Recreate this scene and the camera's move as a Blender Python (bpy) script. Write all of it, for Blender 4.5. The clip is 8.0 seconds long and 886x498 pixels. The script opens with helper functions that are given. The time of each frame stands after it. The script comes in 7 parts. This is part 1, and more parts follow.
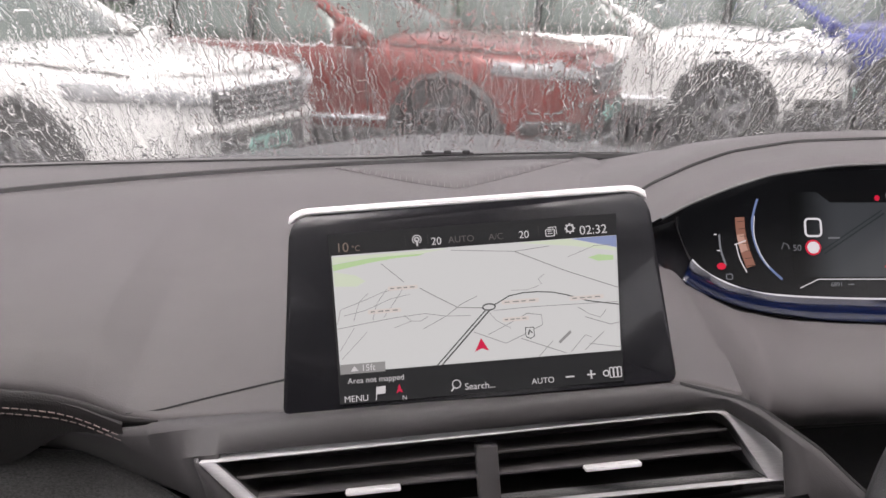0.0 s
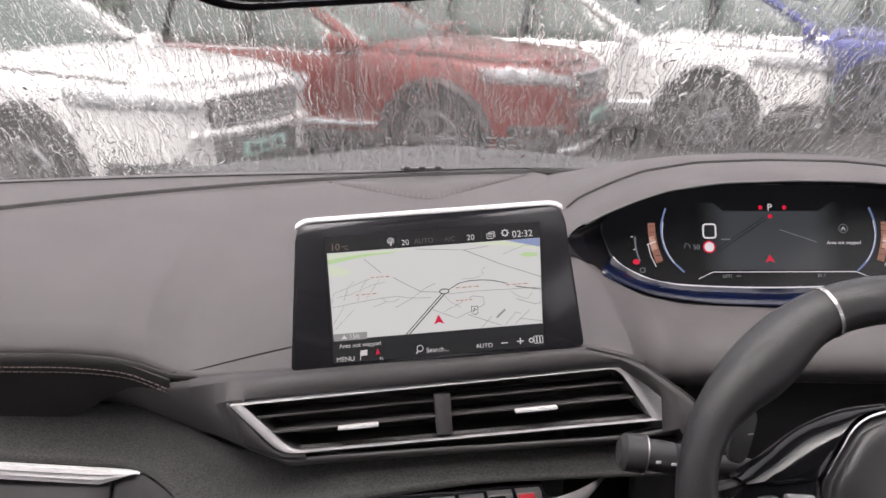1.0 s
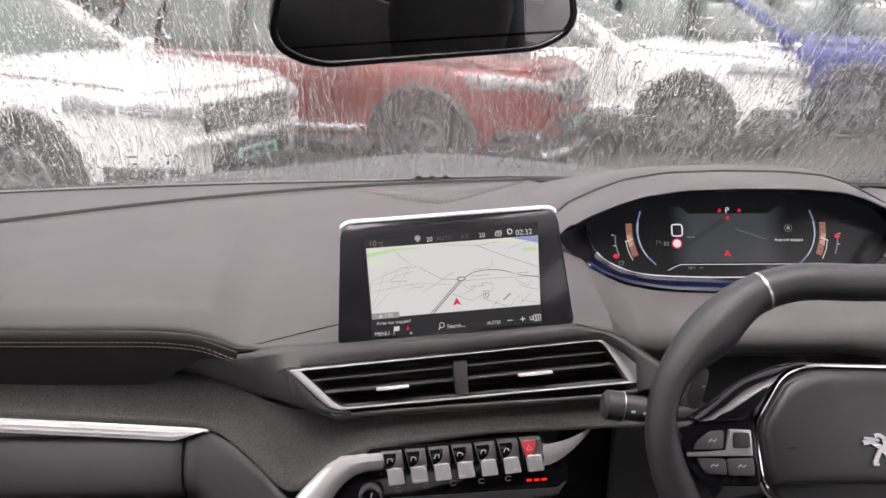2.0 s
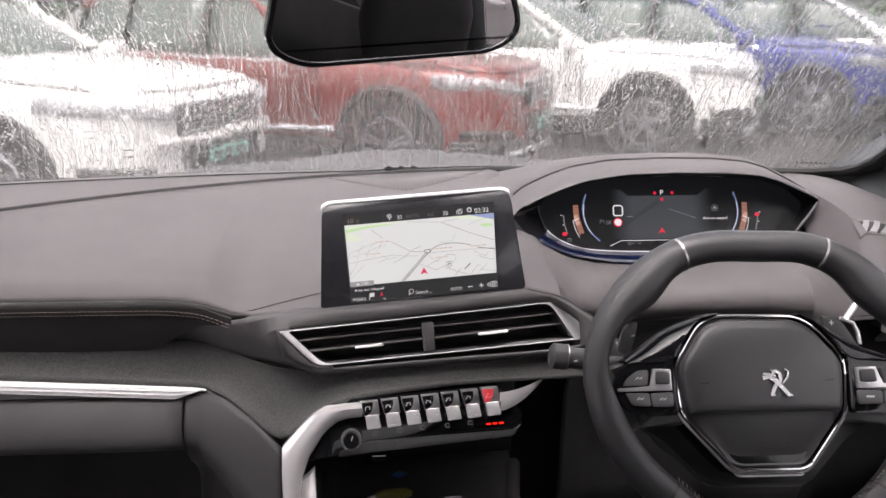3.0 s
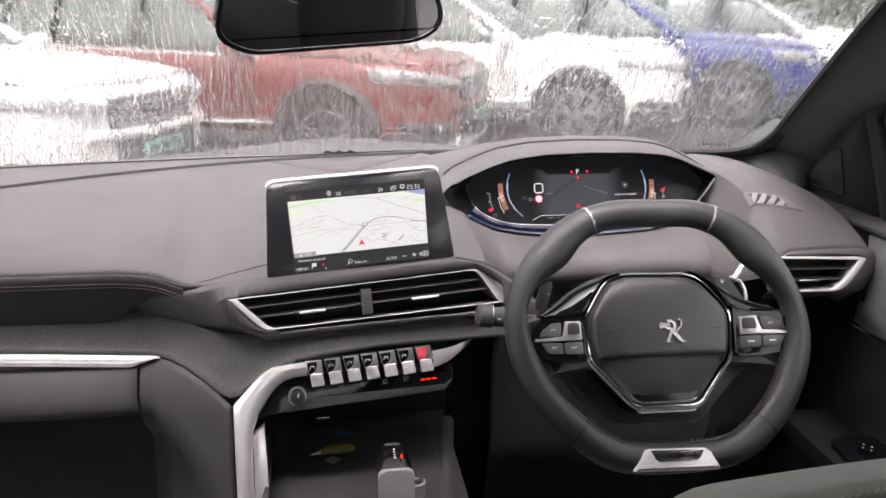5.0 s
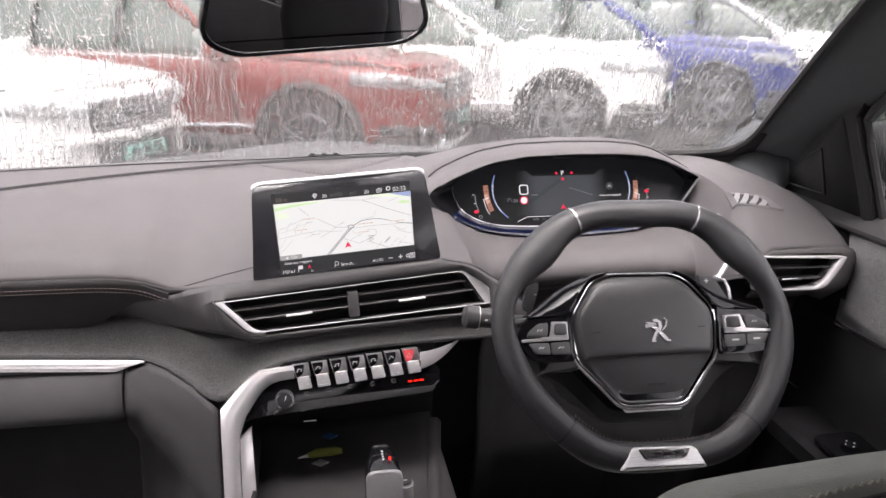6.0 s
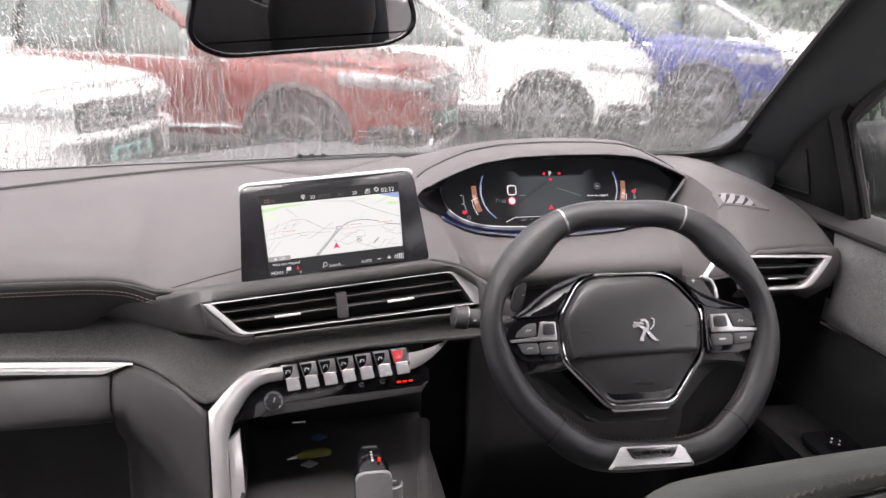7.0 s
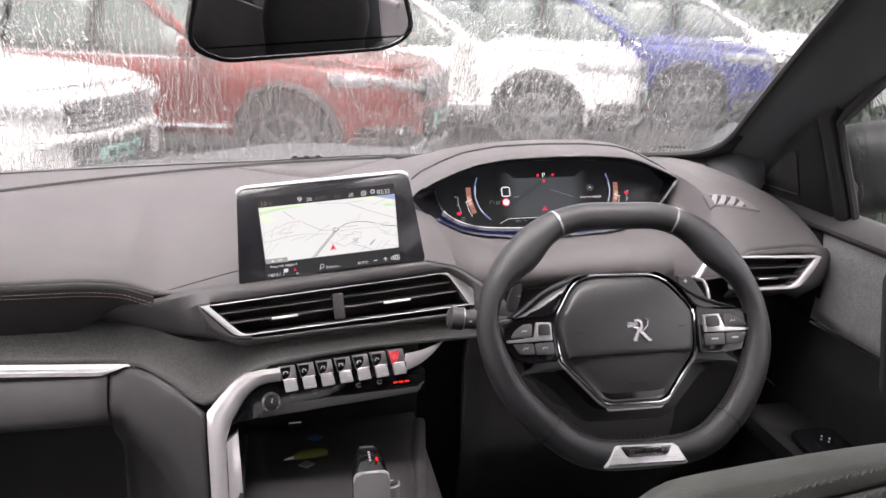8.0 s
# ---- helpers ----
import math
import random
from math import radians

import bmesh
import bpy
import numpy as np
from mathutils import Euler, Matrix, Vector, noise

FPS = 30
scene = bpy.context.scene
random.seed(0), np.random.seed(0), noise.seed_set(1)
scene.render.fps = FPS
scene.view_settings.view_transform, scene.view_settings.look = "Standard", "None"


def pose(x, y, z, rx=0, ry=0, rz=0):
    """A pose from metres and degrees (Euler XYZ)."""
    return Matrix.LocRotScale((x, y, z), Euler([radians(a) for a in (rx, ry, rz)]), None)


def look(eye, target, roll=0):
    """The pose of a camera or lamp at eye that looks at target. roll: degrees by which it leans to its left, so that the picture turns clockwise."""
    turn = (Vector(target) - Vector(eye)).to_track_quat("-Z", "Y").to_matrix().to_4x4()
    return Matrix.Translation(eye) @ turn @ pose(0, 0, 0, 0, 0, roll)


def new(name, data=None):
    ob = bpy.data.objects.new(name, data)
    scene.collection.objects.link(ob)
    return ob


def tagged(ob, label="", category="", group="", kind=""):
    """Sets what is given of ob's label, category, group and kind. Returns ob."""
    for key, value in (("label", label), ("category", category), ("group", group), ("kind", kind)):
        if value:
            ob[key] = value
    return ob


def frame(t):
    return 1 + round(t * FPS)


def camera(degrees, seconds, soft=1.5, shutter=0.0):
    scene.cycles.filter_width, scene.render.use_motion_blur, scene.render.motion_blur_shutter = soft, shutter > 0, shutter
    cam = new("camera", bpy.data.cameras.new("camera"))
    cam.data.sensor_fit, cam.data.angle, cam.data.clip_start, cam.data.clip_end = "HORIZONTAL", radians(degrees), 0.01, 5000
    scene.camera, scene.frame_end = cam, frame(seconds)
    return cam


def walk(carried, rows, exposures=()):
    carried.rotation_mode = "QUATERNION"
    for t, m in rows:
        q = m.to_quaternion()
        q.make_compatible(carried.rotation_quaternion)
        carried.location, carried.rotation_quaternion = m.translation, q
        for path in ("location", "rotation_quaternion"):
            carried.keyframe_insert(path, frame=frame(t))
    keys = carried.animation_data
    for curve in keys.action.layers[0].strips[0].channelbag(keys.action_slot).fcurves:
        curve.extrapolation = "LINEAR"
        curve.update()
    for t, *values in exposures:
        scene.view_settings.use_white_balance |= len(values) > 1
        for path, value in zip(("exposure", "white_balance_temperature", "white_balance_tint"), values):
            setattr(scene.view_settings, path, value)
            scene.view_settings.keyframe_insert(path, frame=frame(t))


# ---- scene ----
cam = camera(58.5, 8.0)
EXPOSURES = [(0.0, 1.33, 6700, 20), (2.5, 1.60, 6700, 20), (4.5, 1.86, 6700, 20), (8.0, 1.98, 6700, 20)]
PATH = [
    (0, (-0.013, 0.05, 1.342), (-0.016, 1.958, 0.742), -0.3),
    (0.5, (0.001, -0.032, 1.368), (0.003, 1.879, 0.777), -0.5),
    (1, (0.009, -0.116, 1.393), (0.025, 1.792, 0.794), -0.2),
    (1.2, (-0.001, -0.145, 1.398), (0.034, 1.766, 0.809), -0.0),
    (2.3, (-0.033, -0.317, 1.44), (0.037, 1.592, 0.846), 0.0),
    (2.5, (-0.036, -0.346, 1.44), (0.05, 1.562, 0.847), 0.0),
    (3, (-0.031, -0.4, 1.442), (0.104, 1.506, 0.853), -0.0),
    (3.5, (-0.035, -0.441, 1.44), (0.16, 1.46, 0.848), -0.0),
    (4, (-0.039, -0.482, 1.437), (0.198, 1.413, 0.844), 0.1),
    (4.5, (-0.035, -0.497, 1.43), (0.233, 1.395, 0.84), 0.1),
    (4.7, (-0.032, -0.5, 1.436), (0.242, 1.388, 0.836), 0.2),
    (5.8, (-0.037, -0.505, 1.446), (0.282, 1.376, 0.847), 0.4),
    (6, (-0.037, -0.505, 1.441), (0.289, 1.377, 0.848), 0.3),
    (6.5, (-0.035, -0.508, 1.44), (0.305, 1.372, 0.848), 0.3),
    (7, (-0.038, -0.506, 1.442), (0.318, 1.37, 0.85), 0.4),
    (7.5, (-0.042, -0.509, 1.444), (0.329, 1.365, 0.852), 0.5),
    (8, (-0.048, -0.513, 1.448), (0.334, 1.358, 0.854), 0.5),
]
walk(cam, [(t, look(eye, target, roll)) for t, eye, target, roll in PATH], EXPOSURES)

# light, rain and the row of parked cars
SKY, SUN, RAIN, MAP_GLOW, GLOW = 0.168, 0.32, 0.00040, 0.98, 0.30
VEIL = 0.19
TURN_CARS = 65.0
CAR_A, CAR_B, CAR_C, CAR_D, CAR_E, CAR_A_TURN = (-2.46, 4.63), (-0.02, 6.02), (2.50, 7.25), (4.72, 8.30), (7.1, 9.5), 0.0
SEAT_Y, SEAT_Z = 0.0, -0.009

# ---- world and sun: an overcast, wet afternoon ----
world = bpy.data.worlds.new("overcast")
scene.world = world
world.use_nodes = True
_wn = world.node_tree
_sky = _wn.nodes.new("ShaderNodeTexSky")
_sky.sky_type = "NISHITA"
_sky.sun_disc = False
_sky.sun_elevation, _sky.sun_rotation = radians(68), radians(200)
_sky.air_density, _sky.dust_density, _sky.ozone_density = 1.0, 6.0, 1.0
_hsv = _wn.nodes.new("ShaderNodeHueSaturation")
_hsv.inputs["Saturation"].default_value = 0.12
_wn.links.new(_sky.outputs[0], _hsv.inputs["Color"])
_wn.links.new(_hsv.outputs[0], _wn.nodes["Background"].inputs[0])
_wn.nodes["Background"].inputs[1].default_value = SKY

_sun = new("sun", bpy.data.lights.new("sun", "SUN"))
_sun.data.energy, _sun.data.angle, _sun.data.color = SUN, radians(40), (1.0, 0.97, 0.93)
_sun.matrix_world = pose(0, 0, 10, 22, 0, 20)


# ---- materials ----
def nodes_of(name):
    m = bpy.data.materials.new(name)
    m.use_nodes = True
    return m, m.node_tree, m.node_tree.nodes["Principled BSDF"]


def ramp_between(nt, fac, a, b, lo=0.3, hi=0.7):
    r = nt.nodes.new("ShaderNodeValToRGB")
    r.color_ramp.elements[0].position, r.color_ramp.elements[1].position = lo, hi
    r.color_ramp.elements[0].color, r.color_ramp.elements[1].color = (*a, 1), (*b, 1)
    nt.links.new(fac, r.inputs[0])
    return r.outputs[0]


def noise_out(nt, scale, detail=4.0, rough=0.6, stretch=(1, 1, 1), distort=0.0):
    c = nt.nodes.new("ShaderNodeTexCoord")
    mp = nt.nodes.new("ShaderNodeMapping")
    mp.inputs["Scale"].default_value = stretch
    n = nt.nodes.new("ShaderNodeTexNoise")
    n.inputs["Scale"].default_value, n.inputs["Detail"].default_value = scale, detail
    n.inputs["Roughness"].default_value, n.inputs["Distortion"].default_value = rough, distort
    nt.links.new(c.outputs["Object"], mp.inputs[0])
    nt.links.new(mp.outputs[0], n.inputs["Vector"])
    return n.outputs["Fac"]


def surface(name, base, rough=0.5, metal=0.0, vary=0.15, grain=900.0, bump=0.08, patch=9.0, spec=0.5, cell=False, coat=0.0, rough_vary=0.06, sheen=0.0):
    """A surface with a grain of fine relief and broad patches of slightly different tone and gloss."""
    m, nt, b = nodes_of(name)
    wide = noise_out(nt, patch, 5.0, 0.65)
    lo = tuple(max(0.0, c * (1 - vary)) for c in base)
    hi = tuple(min(1.0, c * (1 + vary)) for c in base)
    nt.links.new(ramp_between(nt, wide, lo, hi), b.inputs["Base Color"])
    mr = nt.nodes.new("ShaderNodeMapRange")
    mr.inputs["To Min"].default_value, mr.inputs["To Max"].default_value = max(0.02, rough - rough_vary), rough + rough_vary
    nt.links.new(noise_out(nt, patch * 3.3, 6.0, 0.7), mr.inputs["Value"])
    nt.links.new(mr.outputs[0], b.inputs["Roughness"])
    b.inputs["Metallic"].default_value = metal
    b.inputs["Specular IOR Level"].default_value = spec
    b.inputs["Coat Weight"].default_value = coat
    b.inputs["Coat Roughness"].default_value = 0.05
    b.inputs["Sheen Weight"].default_value = sheen
    if bump > 0:
        if cell:
            c = nt.nodes.new("ShaderNodeTexCoord")
            v = nt.nodes.new("ShaderNodeTexVoronoi")
            v.feature = "DISTANCE_TO_EDGE"
            v.inputs["Scale"].default_value = grain
            nt.links.new(c.outputs["Object"], v.inputs["Vector"])
            h = v.outputs["Distance"]
        else:
            h = noise_out(nt, grain, 3.0, 0.6)
        bp = nt.nodes.new("ShaderNodeBump")
        bp.inputs["Strength"].default_value, bp.inputs["Distance"].default_value = bump, 0.001
        nt.links.new(h, bp.inputs["Height"])
        nt.links.new(bp.outputs[0], b.inputs["Normal"])
    return m


def glowing(name, color, strength, back=0.01):
    m, nt, b = nodes_of(name)
    b.inputs["Base Color"].default_value = (back, back, back, 1)
    b.inputs["Roughness"].default_value = 0.15
    b.inputs["Specular IOR Level"].default_value = 0.2
    b.inputs["Emission Color"].default_value = (*color, 1)
    b.inputs["Emission Strength"].default_value = strength * GLOW
    return m


def melange(name, dark, light, scale):
    """Woven cloth: light and dark fibres, mixed at two scales, with a soft nap."""
    m, nt, b = nodes_of(name)
    f = noise_out(nt, scale, 6.0, 0.75, (1, 1, 2.2))
    col = ramp_between(nt, f, dark, light, 0.38, 0.68)
    mix = nt.nodes.new("ShaderNodeMixRGB")
    mix.blend_type = "MULTIPLY"
    mix.inputs[0].default_value = 0.5
    nt.links.new(col, mix.inputs[1])
    nt.links.new(ramp_between(nt, noise_out(nt, 40.0, 4.0), (0.55,) * 3, (1.0,) * 3), mix.inputs[2])
    nt.links.new(mix.outputs[0], b.inputs["Base Color"])
    b.inputs["Roughness"].default_value = 0.95
    b.inputs["Sheen Weight"].default_value = 0.25
    bp = nt.nodes.new("ShaderNodeBump")
    bp.inputs["Strength"].default_value, bp.inputs["Distance"].default_value = 0.5, 0.001
    nt.links.new(f, bp.inputs["Height"])
    nt.links.new(bp.outputs[0], b.inputs["Normal"])
    return m


def brushed(name, base, rough=0.3, metal=1.0):
    """Satin metal, brushed along the car's width."""
    m, nt, b = nodes_of(name)
    f = noise_out(nt, 1400.0, 3.0, 0.6, (0.04, 1, 1))
    nt.links.new(ramp_between(nt, f, tuple(c * 0.85 for c in base), base), b.inputs["Base Color"])
    b.inputs["Metallic"].default_value = metal
    mr = nt.nodes.new("ShaderNodeMapRange")
    mr.inputs["To Min"].default_value, mr.inputs["To Max"].default_value = rough - 0.06, rough + 0.08
    nt.links.new(f, mr.inputs["Value"])
    nt.links.new(mr.outputs[0], b.inputs["Roughness"])
    return m


def rain_glass(name, rivulet, drop, strength, veiled):
    """Clear glass whose outer face carries running water: wandering rivulets with beads and film between them."""
    m, nt, b = nodes_of(name)
    nt.nodes.remove(b)
    g = nt.nodes.new("ShaderNodeBsdfGlass")
    g.inputs["IOR"].default_value, g.inputs["Roughness"].default_value = 1.45, 0.035
    g.inputs["Color"].default_value = (0.97, 0.985, 0.975, 1)
    veil = nt.nodes.new("ShaderNodeBsdfGlass")
    veil.inputs["IOR"].default_value, veil.inputs["Roughness"].default_value = 1.45, 0.65
    veil.inputs["Color"].default_value = (0.38, 0.385, 0.38, 1)
    tc = nt.nodes.new("ShaderNodeTexCoord")
    # towards the driver's pillar the water runs down aslant
    split, joined = nt.nodes.new("ShaderNodeSeparateXYZ"), nt.nodes.new("ShaderNodeCombineXYZ")
    nt.links.new(tc.outputs["UV"], split.inputs[0])
    beyond = nt.nodes.new("ShaderNodeMath")
    beyond.operation, beyond.use_clamp = "MULTIPLY_ADD", True
    beyond.inputs[1].default_value, beyond.inputs[2].default_value = 1.0, -0.05
    nt.links.new(split.outputs[0], beyond.inputs[0])
    skew = nt.nodes.new("ShaderNodeMath")
    skew.operation = "MULTIPLY"
    nt.links.new(beyond.outputs[0], skew.inputs[0])
    nt.links.new(split.outputs[1], skew.inputs[1])
    aslant = nt.nodes.new("ShaderNodeMath")
    aslant.operation = "MULTIPLY_ADD"
    aslant.inputs[1].default_value = -0.22
    nt.links.new(skew.outputs[0], aslant.inputs[0])
    nt.links.new(split.outputs[0], aslant.inputs[2])
    nt.links.new(aslant.outputs[0], joined.inputs[0])
    nt.links.new(split.outputs[1], joined.inputs[1])

    def bent(scale, amount):
        bend = nt.nodes.new("ShaderNodeTexNoise")
        bend.inputs["Scale"].default_value, bend.inputs["Detail"].default_value = scale, 2.0
        nt.links.new(joined.outputs[0], bend.inputs["Vector"])
        off = nt.nodes.new("ShaderNodeVectorMath")
        off.operation = "MULTIPLY_ADD"
        off.inputs[1].default_value = (amount, amount * 0.6, 0.0)
        nt.links.new(bend.outputs["Color"], off.inputs[0])
        nt.links.new(joined.outputs[0], off.inputs[2])
        return off.outputs[0]

    def stretched(vector, stretch):
        mp = nt.nodes.new("ShaderNodeMapping")
        mp.inputs["Scale"].default_value = stretch
        nt.links.new(vector, mp.inputs[0])
        return mp.outputs[0]

    def noisy(vector, scale, detail):
        n = nt.nodes.new("ShaderNodeTexNoise")
        n.inputs["Scale"].default_value, n.inputs["Detail"].default_value, n.inputs["Roughness"].default_value = scale, detail, 0.5
        nt.links.new(vector, n.inputs["Vector"])
        return n.outputs["Fac"]

    def eased(value, lo, hi):
        r = nt.nodes.new("ShaderNodeMapRange")
        r.interpolation_type = "SMOOTHSTEP"
        r.inputs["From Min"].default_value, r.inputs["From Max"].default_value = lo, hi
        nt.links.new(value, r.inputs["Value"])
        return r.outputs[0]

    def plus(a, b, weight):
        s = nt.nodes.new("ShaderNodeMath")
        s.operation = "MULTIPLY_ADD"
        s.inputs[1].default_value = weight
        nt.links.new(b, s.inputs[0])
        if a is None:
            s.inputs[2].default_value = 0.0
        else:
            nt.links.new(a, s.inputs[2])
        return s.outputs[0]

    def line(value, width):
        """Thin ridges where the value passes a half."""
        a = nt.nodes.new("ShaderNodeMath")
        a.operation = "SUBTRACT"
        a.inputs[1].default_value = 0.5
        nt.links.new(value, a.inputs[0])
        b = nt.nodes.new("ShaderNodeMath")
        b.operation = "ABSOLUTE"
        nt.links.new(a.outputs[0], b.inputs[0])
        return eased(b.outputs[0], width, 0.0)

    def cells(vector, scale, feature):
        v = nt.nodes.new("ShaderNodeTexVoronoi")
        v.feature = feature
        v.inputs["Scale"].default_value = scale
        nt.links.new(vector, v.inputs["Vector"])
        return v

    def times(a, b):
        s = nt.nodes.new("ShaderNodeMath")
        s.operation = "MULTIPLY"
        nt.links.new(a, s.inputs[0])
        nt.links.new(b, s.inputs[1])
        return s.outputs[0]

    # columns of drops that have run together, parted by thin winding gaps
    wander = bent(120.0, 0.0075)
    film = eased(noisy(stretched(bent(20.0, 0.02), (1.0, 0.5, 1.0)), 9.0, 2.0), 0.20, 0.52)
    fine = noisy(stretched(wander, (1.0, 0.13, 1.0)), rivulet, 0.0)
    h = plus(None, times(eased(fine, 0.40, 0.44), film), 0.40)
    h = plus(h, times(eased(fine, 0.57, 0.61), film), 0.46)
    # clear runs that cut through the drops
    phase = plus(None, aslant.outputs[0], rivulet * 0.85)
    phase = plus(phase, noisy(stretched(joined.outputs[0], (1.0, 0.12, 1.0)), 26.0, 1.0), 1.6)
    phase = plus(phase, noisy(stretched(joined.outputs[0], (0.55, 1.0, 1.0)), 85.0, 2.0), 1.3)
    phase = plus(phase, noisy(stretched(joined.outputs[0], (0.4, 1.0, 1.0)), 24.0, 0.0), 1.2)
    turn_ = nt.nodes.new("ShaderNodeMath")
    turn_.operation = "FRACT"
    nt.links.new(phase, turn_.inputs[0])
    runs = times(line(turn_.outputs[0], 0.30), eased(noisy(stretched(wander, (1.0, 0.22, 1.0)), 55.0, 0.0), 0.40, 0.54))
    between = eased(runs, 0.65, 0.05)
    drops = plus(None, times(film, between), veiled)
    # single beads of many sizes
    beads = cells(stretched(bent(120.0, 0.004), (1.0, 0.75, 1.0)), drop, "F1")
    grain = nt.nodes.new("ShaderNodeSeparateColor")
    nt.links.new(beads.outputs["Color"], grain.inputs[0])
    h = plus(h, times(eased(beads.outputs["Distance"], 0.34, 0.08), eased(grain.outputs[0], 0.35, 0.95)), 0.34)
    h = times(h, between)
    # the film's own slow swell
    h = plus(h, noisy(stretched(bent(40.0, 0.01), (1.0, 0.35, 1.0)), 62.0, 1.0), 0.12)
    bp = nt.nodes.new("ShaderNodeBump")
    bp.inputs["Strength"].default_value, bp.inputs["Distance"].default_value = 1.0, strength
    nt.links.new(h, bp.inputs["Height"])
    nt.links.new(bp.outputs[0], g.inputs["Normal"])
    mixed = nt.nodes.new("ShaderNodeMixShader")
    nt.links.new(drops, mixed.inputs[0])
    nt.links.new(g.outputs[0], mixed.inputs[1])
    nt.links.new(veil.outputs[0], mixed.inputs[2])
    nt.links.new(mixed.outputs[0], nt.nodes["Material Output"].inputs["Surface"])
    return m


def plain_glass(name, color=(0.97, 0.98, 0.97), rough=0.0):
    m, nt, b = nodes_of(name)
    nt.nodes.remove(b)
    g = nt.nodes.new("ShaderNodeBsdfGlass")
    g.inputs["IOR"].default_value, g.inputs["Roughness"].default_value = 1.45, rough
    g.inputs["Color"].default_value = (*color, 1)
    nt.links.new(g.outputs[0], nt.nodes["Material Output"].inputs["Surface"])
    return m


def paint(name, base, metal=0.0):
    """Car paint under clear coat, beaded with rain."""
    m = surface(name, base, 0.35, metal, 0.08, 260.0, 0.25, 3.0, 0.5, False, 0.8, 0.05)
    return m


PAD = surface("dash_soft_plastic", (0.088, 0.082, 0.084), 0.56, 0, 0.10, 1500, 0.30, 6, 0.5)
PAD_MID = surface("dash_grille_plastic", (0.094, 0.088, 0.090), 0.56, 0, 0.10, 1500, 0.30, 6, 0.5)
PAD_DARK = surface("dash_dark_plastic", (0.062, 0.059, 0.061), 0.55, 0, 0.15, 1500, 0.25, 8, 0.45)
GLOVE = surface("glovebox_plastic", (0.056, 0.054, 0.056), 0.55, 0, 0.12, 1200, 0.3, 7, 0.4)
LEATHER = surface("black_leather", (0.022, 0.0205, 0.021), 0.55, 0, 0.2, 520, 0.30, 12, 0.35, True)
AIRBAG = surface("airbag_plastic", (0.044, 0.044, 0.0455), 0.30, 0, 0.12, 900, 0.15, 8, 0.5)
WHEEL_LEATHER = surface("wheel_leather", (0.027, 0.027, 0.0285), 0.30, 0, 0.2, 800, 0.35, 14, 0.65, True)
PERFORATED = surface("perforated_leather", (0.027, 0.027, 0.0285), 0.34, 0, 0.2, 760, 0.42, 14, 0.65, True)
SEAT_LEATHER = surface("seat_leather", (0.24, 0.245, 0.22), 0.5, 0, 0.2, 380, 0.35, 9, 0.5, True)
BLACK = surface("black_plastic", (0.048, 0.048, 0.050), 0.45, 0, 0.2, 1200, 0.15, 10, 0.4)
MATT_BLACK = surface("matt_black_plastic", (0.034, 0.034, 0.035), 0.75, 0, 0.2, 900, 0.2, 10, 0.3)
GLOSS = surface("piano_black", (0.006, 0.006, 0.007), 0.09, 0, 0.2, 50, 0.0, 10, 0.4, False, 0.0, 0.03)
BEZEL = surface("screen_bezel", (0.010, 0.010, 0.012), 0.22, 0, 0.15, 50, 0.0, 14, 0.5, False, 0.2, 0.05)
NAVY = surface("navy_gloss", (0.0012, 0.003, 0.014), 0.18, 0, 0.2, 50, 0.0, 14, 0.4, False, 0.15, 0.03)
CHROME = brushed("satin_chrome", (0.80, 0.78, 0.78), 0.22)
BRIGHT = brushed("polished_chrome", (0.88, 0.87, 0.87), 0.10)
ALU = brushed("brushed_trim", (0.72, 0.69, 0.69), 0.34)
FABRIC = melange("charcoal_cloth", (0.026, 0.026, 0.026), (0.092, 0.092, 0.090), 420.0)
DOOR_CLOTH = melange("door_cloth", (0.14, 0.14, 0.142), (0.50, 0.495, 0.495), 420.0)
HEADLINER = melange("headliner_cloth", (0.08, 0.08, 0.082), (0.15, 0.15, 0.15), 300.0)
CARPET = melange("carpet", (0.02, 0.02, 0.02), (0.06, 0.06, 0.06), 500.0)
DOOR_BLACK = surface("door_black_plastic", (0.014, 0.014, 0.015), 0.6, 0, 0.2, 900, 0.2, 10, 0.3)
PILLAR = surface("pillar_plastic", (0.072, 0.076, 0.081), 0.6, 0, 0.08, 900, 0.2, 6, 0.4)
THREAD = surface("pale_thread", (0.42, 0.385, 0.33), 0.8, 0, 0.2, 900, 0.2, 40)
DULL_THREAD = surface("dull_thread", (0.16, 0.125, 0.115), 0.8, 0, 0.2, 900, 0.2, 40)
WET_BLACK = surface("wet_black_plastic", (0.007, 0.008, 0.008), 0.5, 0, 0.2, 300, 0.2, 12, 0.15)
RUBBER = surface("rubber", (0.018, 0.018, 0.018), 0.7, 0, 0.2, 300, 0.3, 12)
MIRROR_FACE, _nt, _b = nodes_of("mirror_silver")
_b.inputs["Base Color"].default_value, _b.inputs["Metallic"].default_value, _b.inputs["Roughness"].default_value = (0.55, 0.55, 0.56, 1), 1.0, 0.01
WIND = rain_glass("rainy_windscreen", 112.0, 210.0, RAIN, VEIL)
SIDE_GLASS = rain_glass("rainy_side_glass", 60.0, 240.0, RAIN * 0.6, 0.05)
CLEAR = plain_glass("clear_lens")
TINTED = plain_glass("tinted_glass", (0.62, 0.63, 0.63))
FRAME = brushed("polished_frame", (0.88, 0.87, 0.88), 0.20, 0.55)
KEY_METAL = brushed("key_metal", (0.56, 0.55, 0.56), 0.24, 0.6)
BLADE = brushed("trim_blade_metal", (0.80, 0.77, 0.785), 0.20, 0.6)
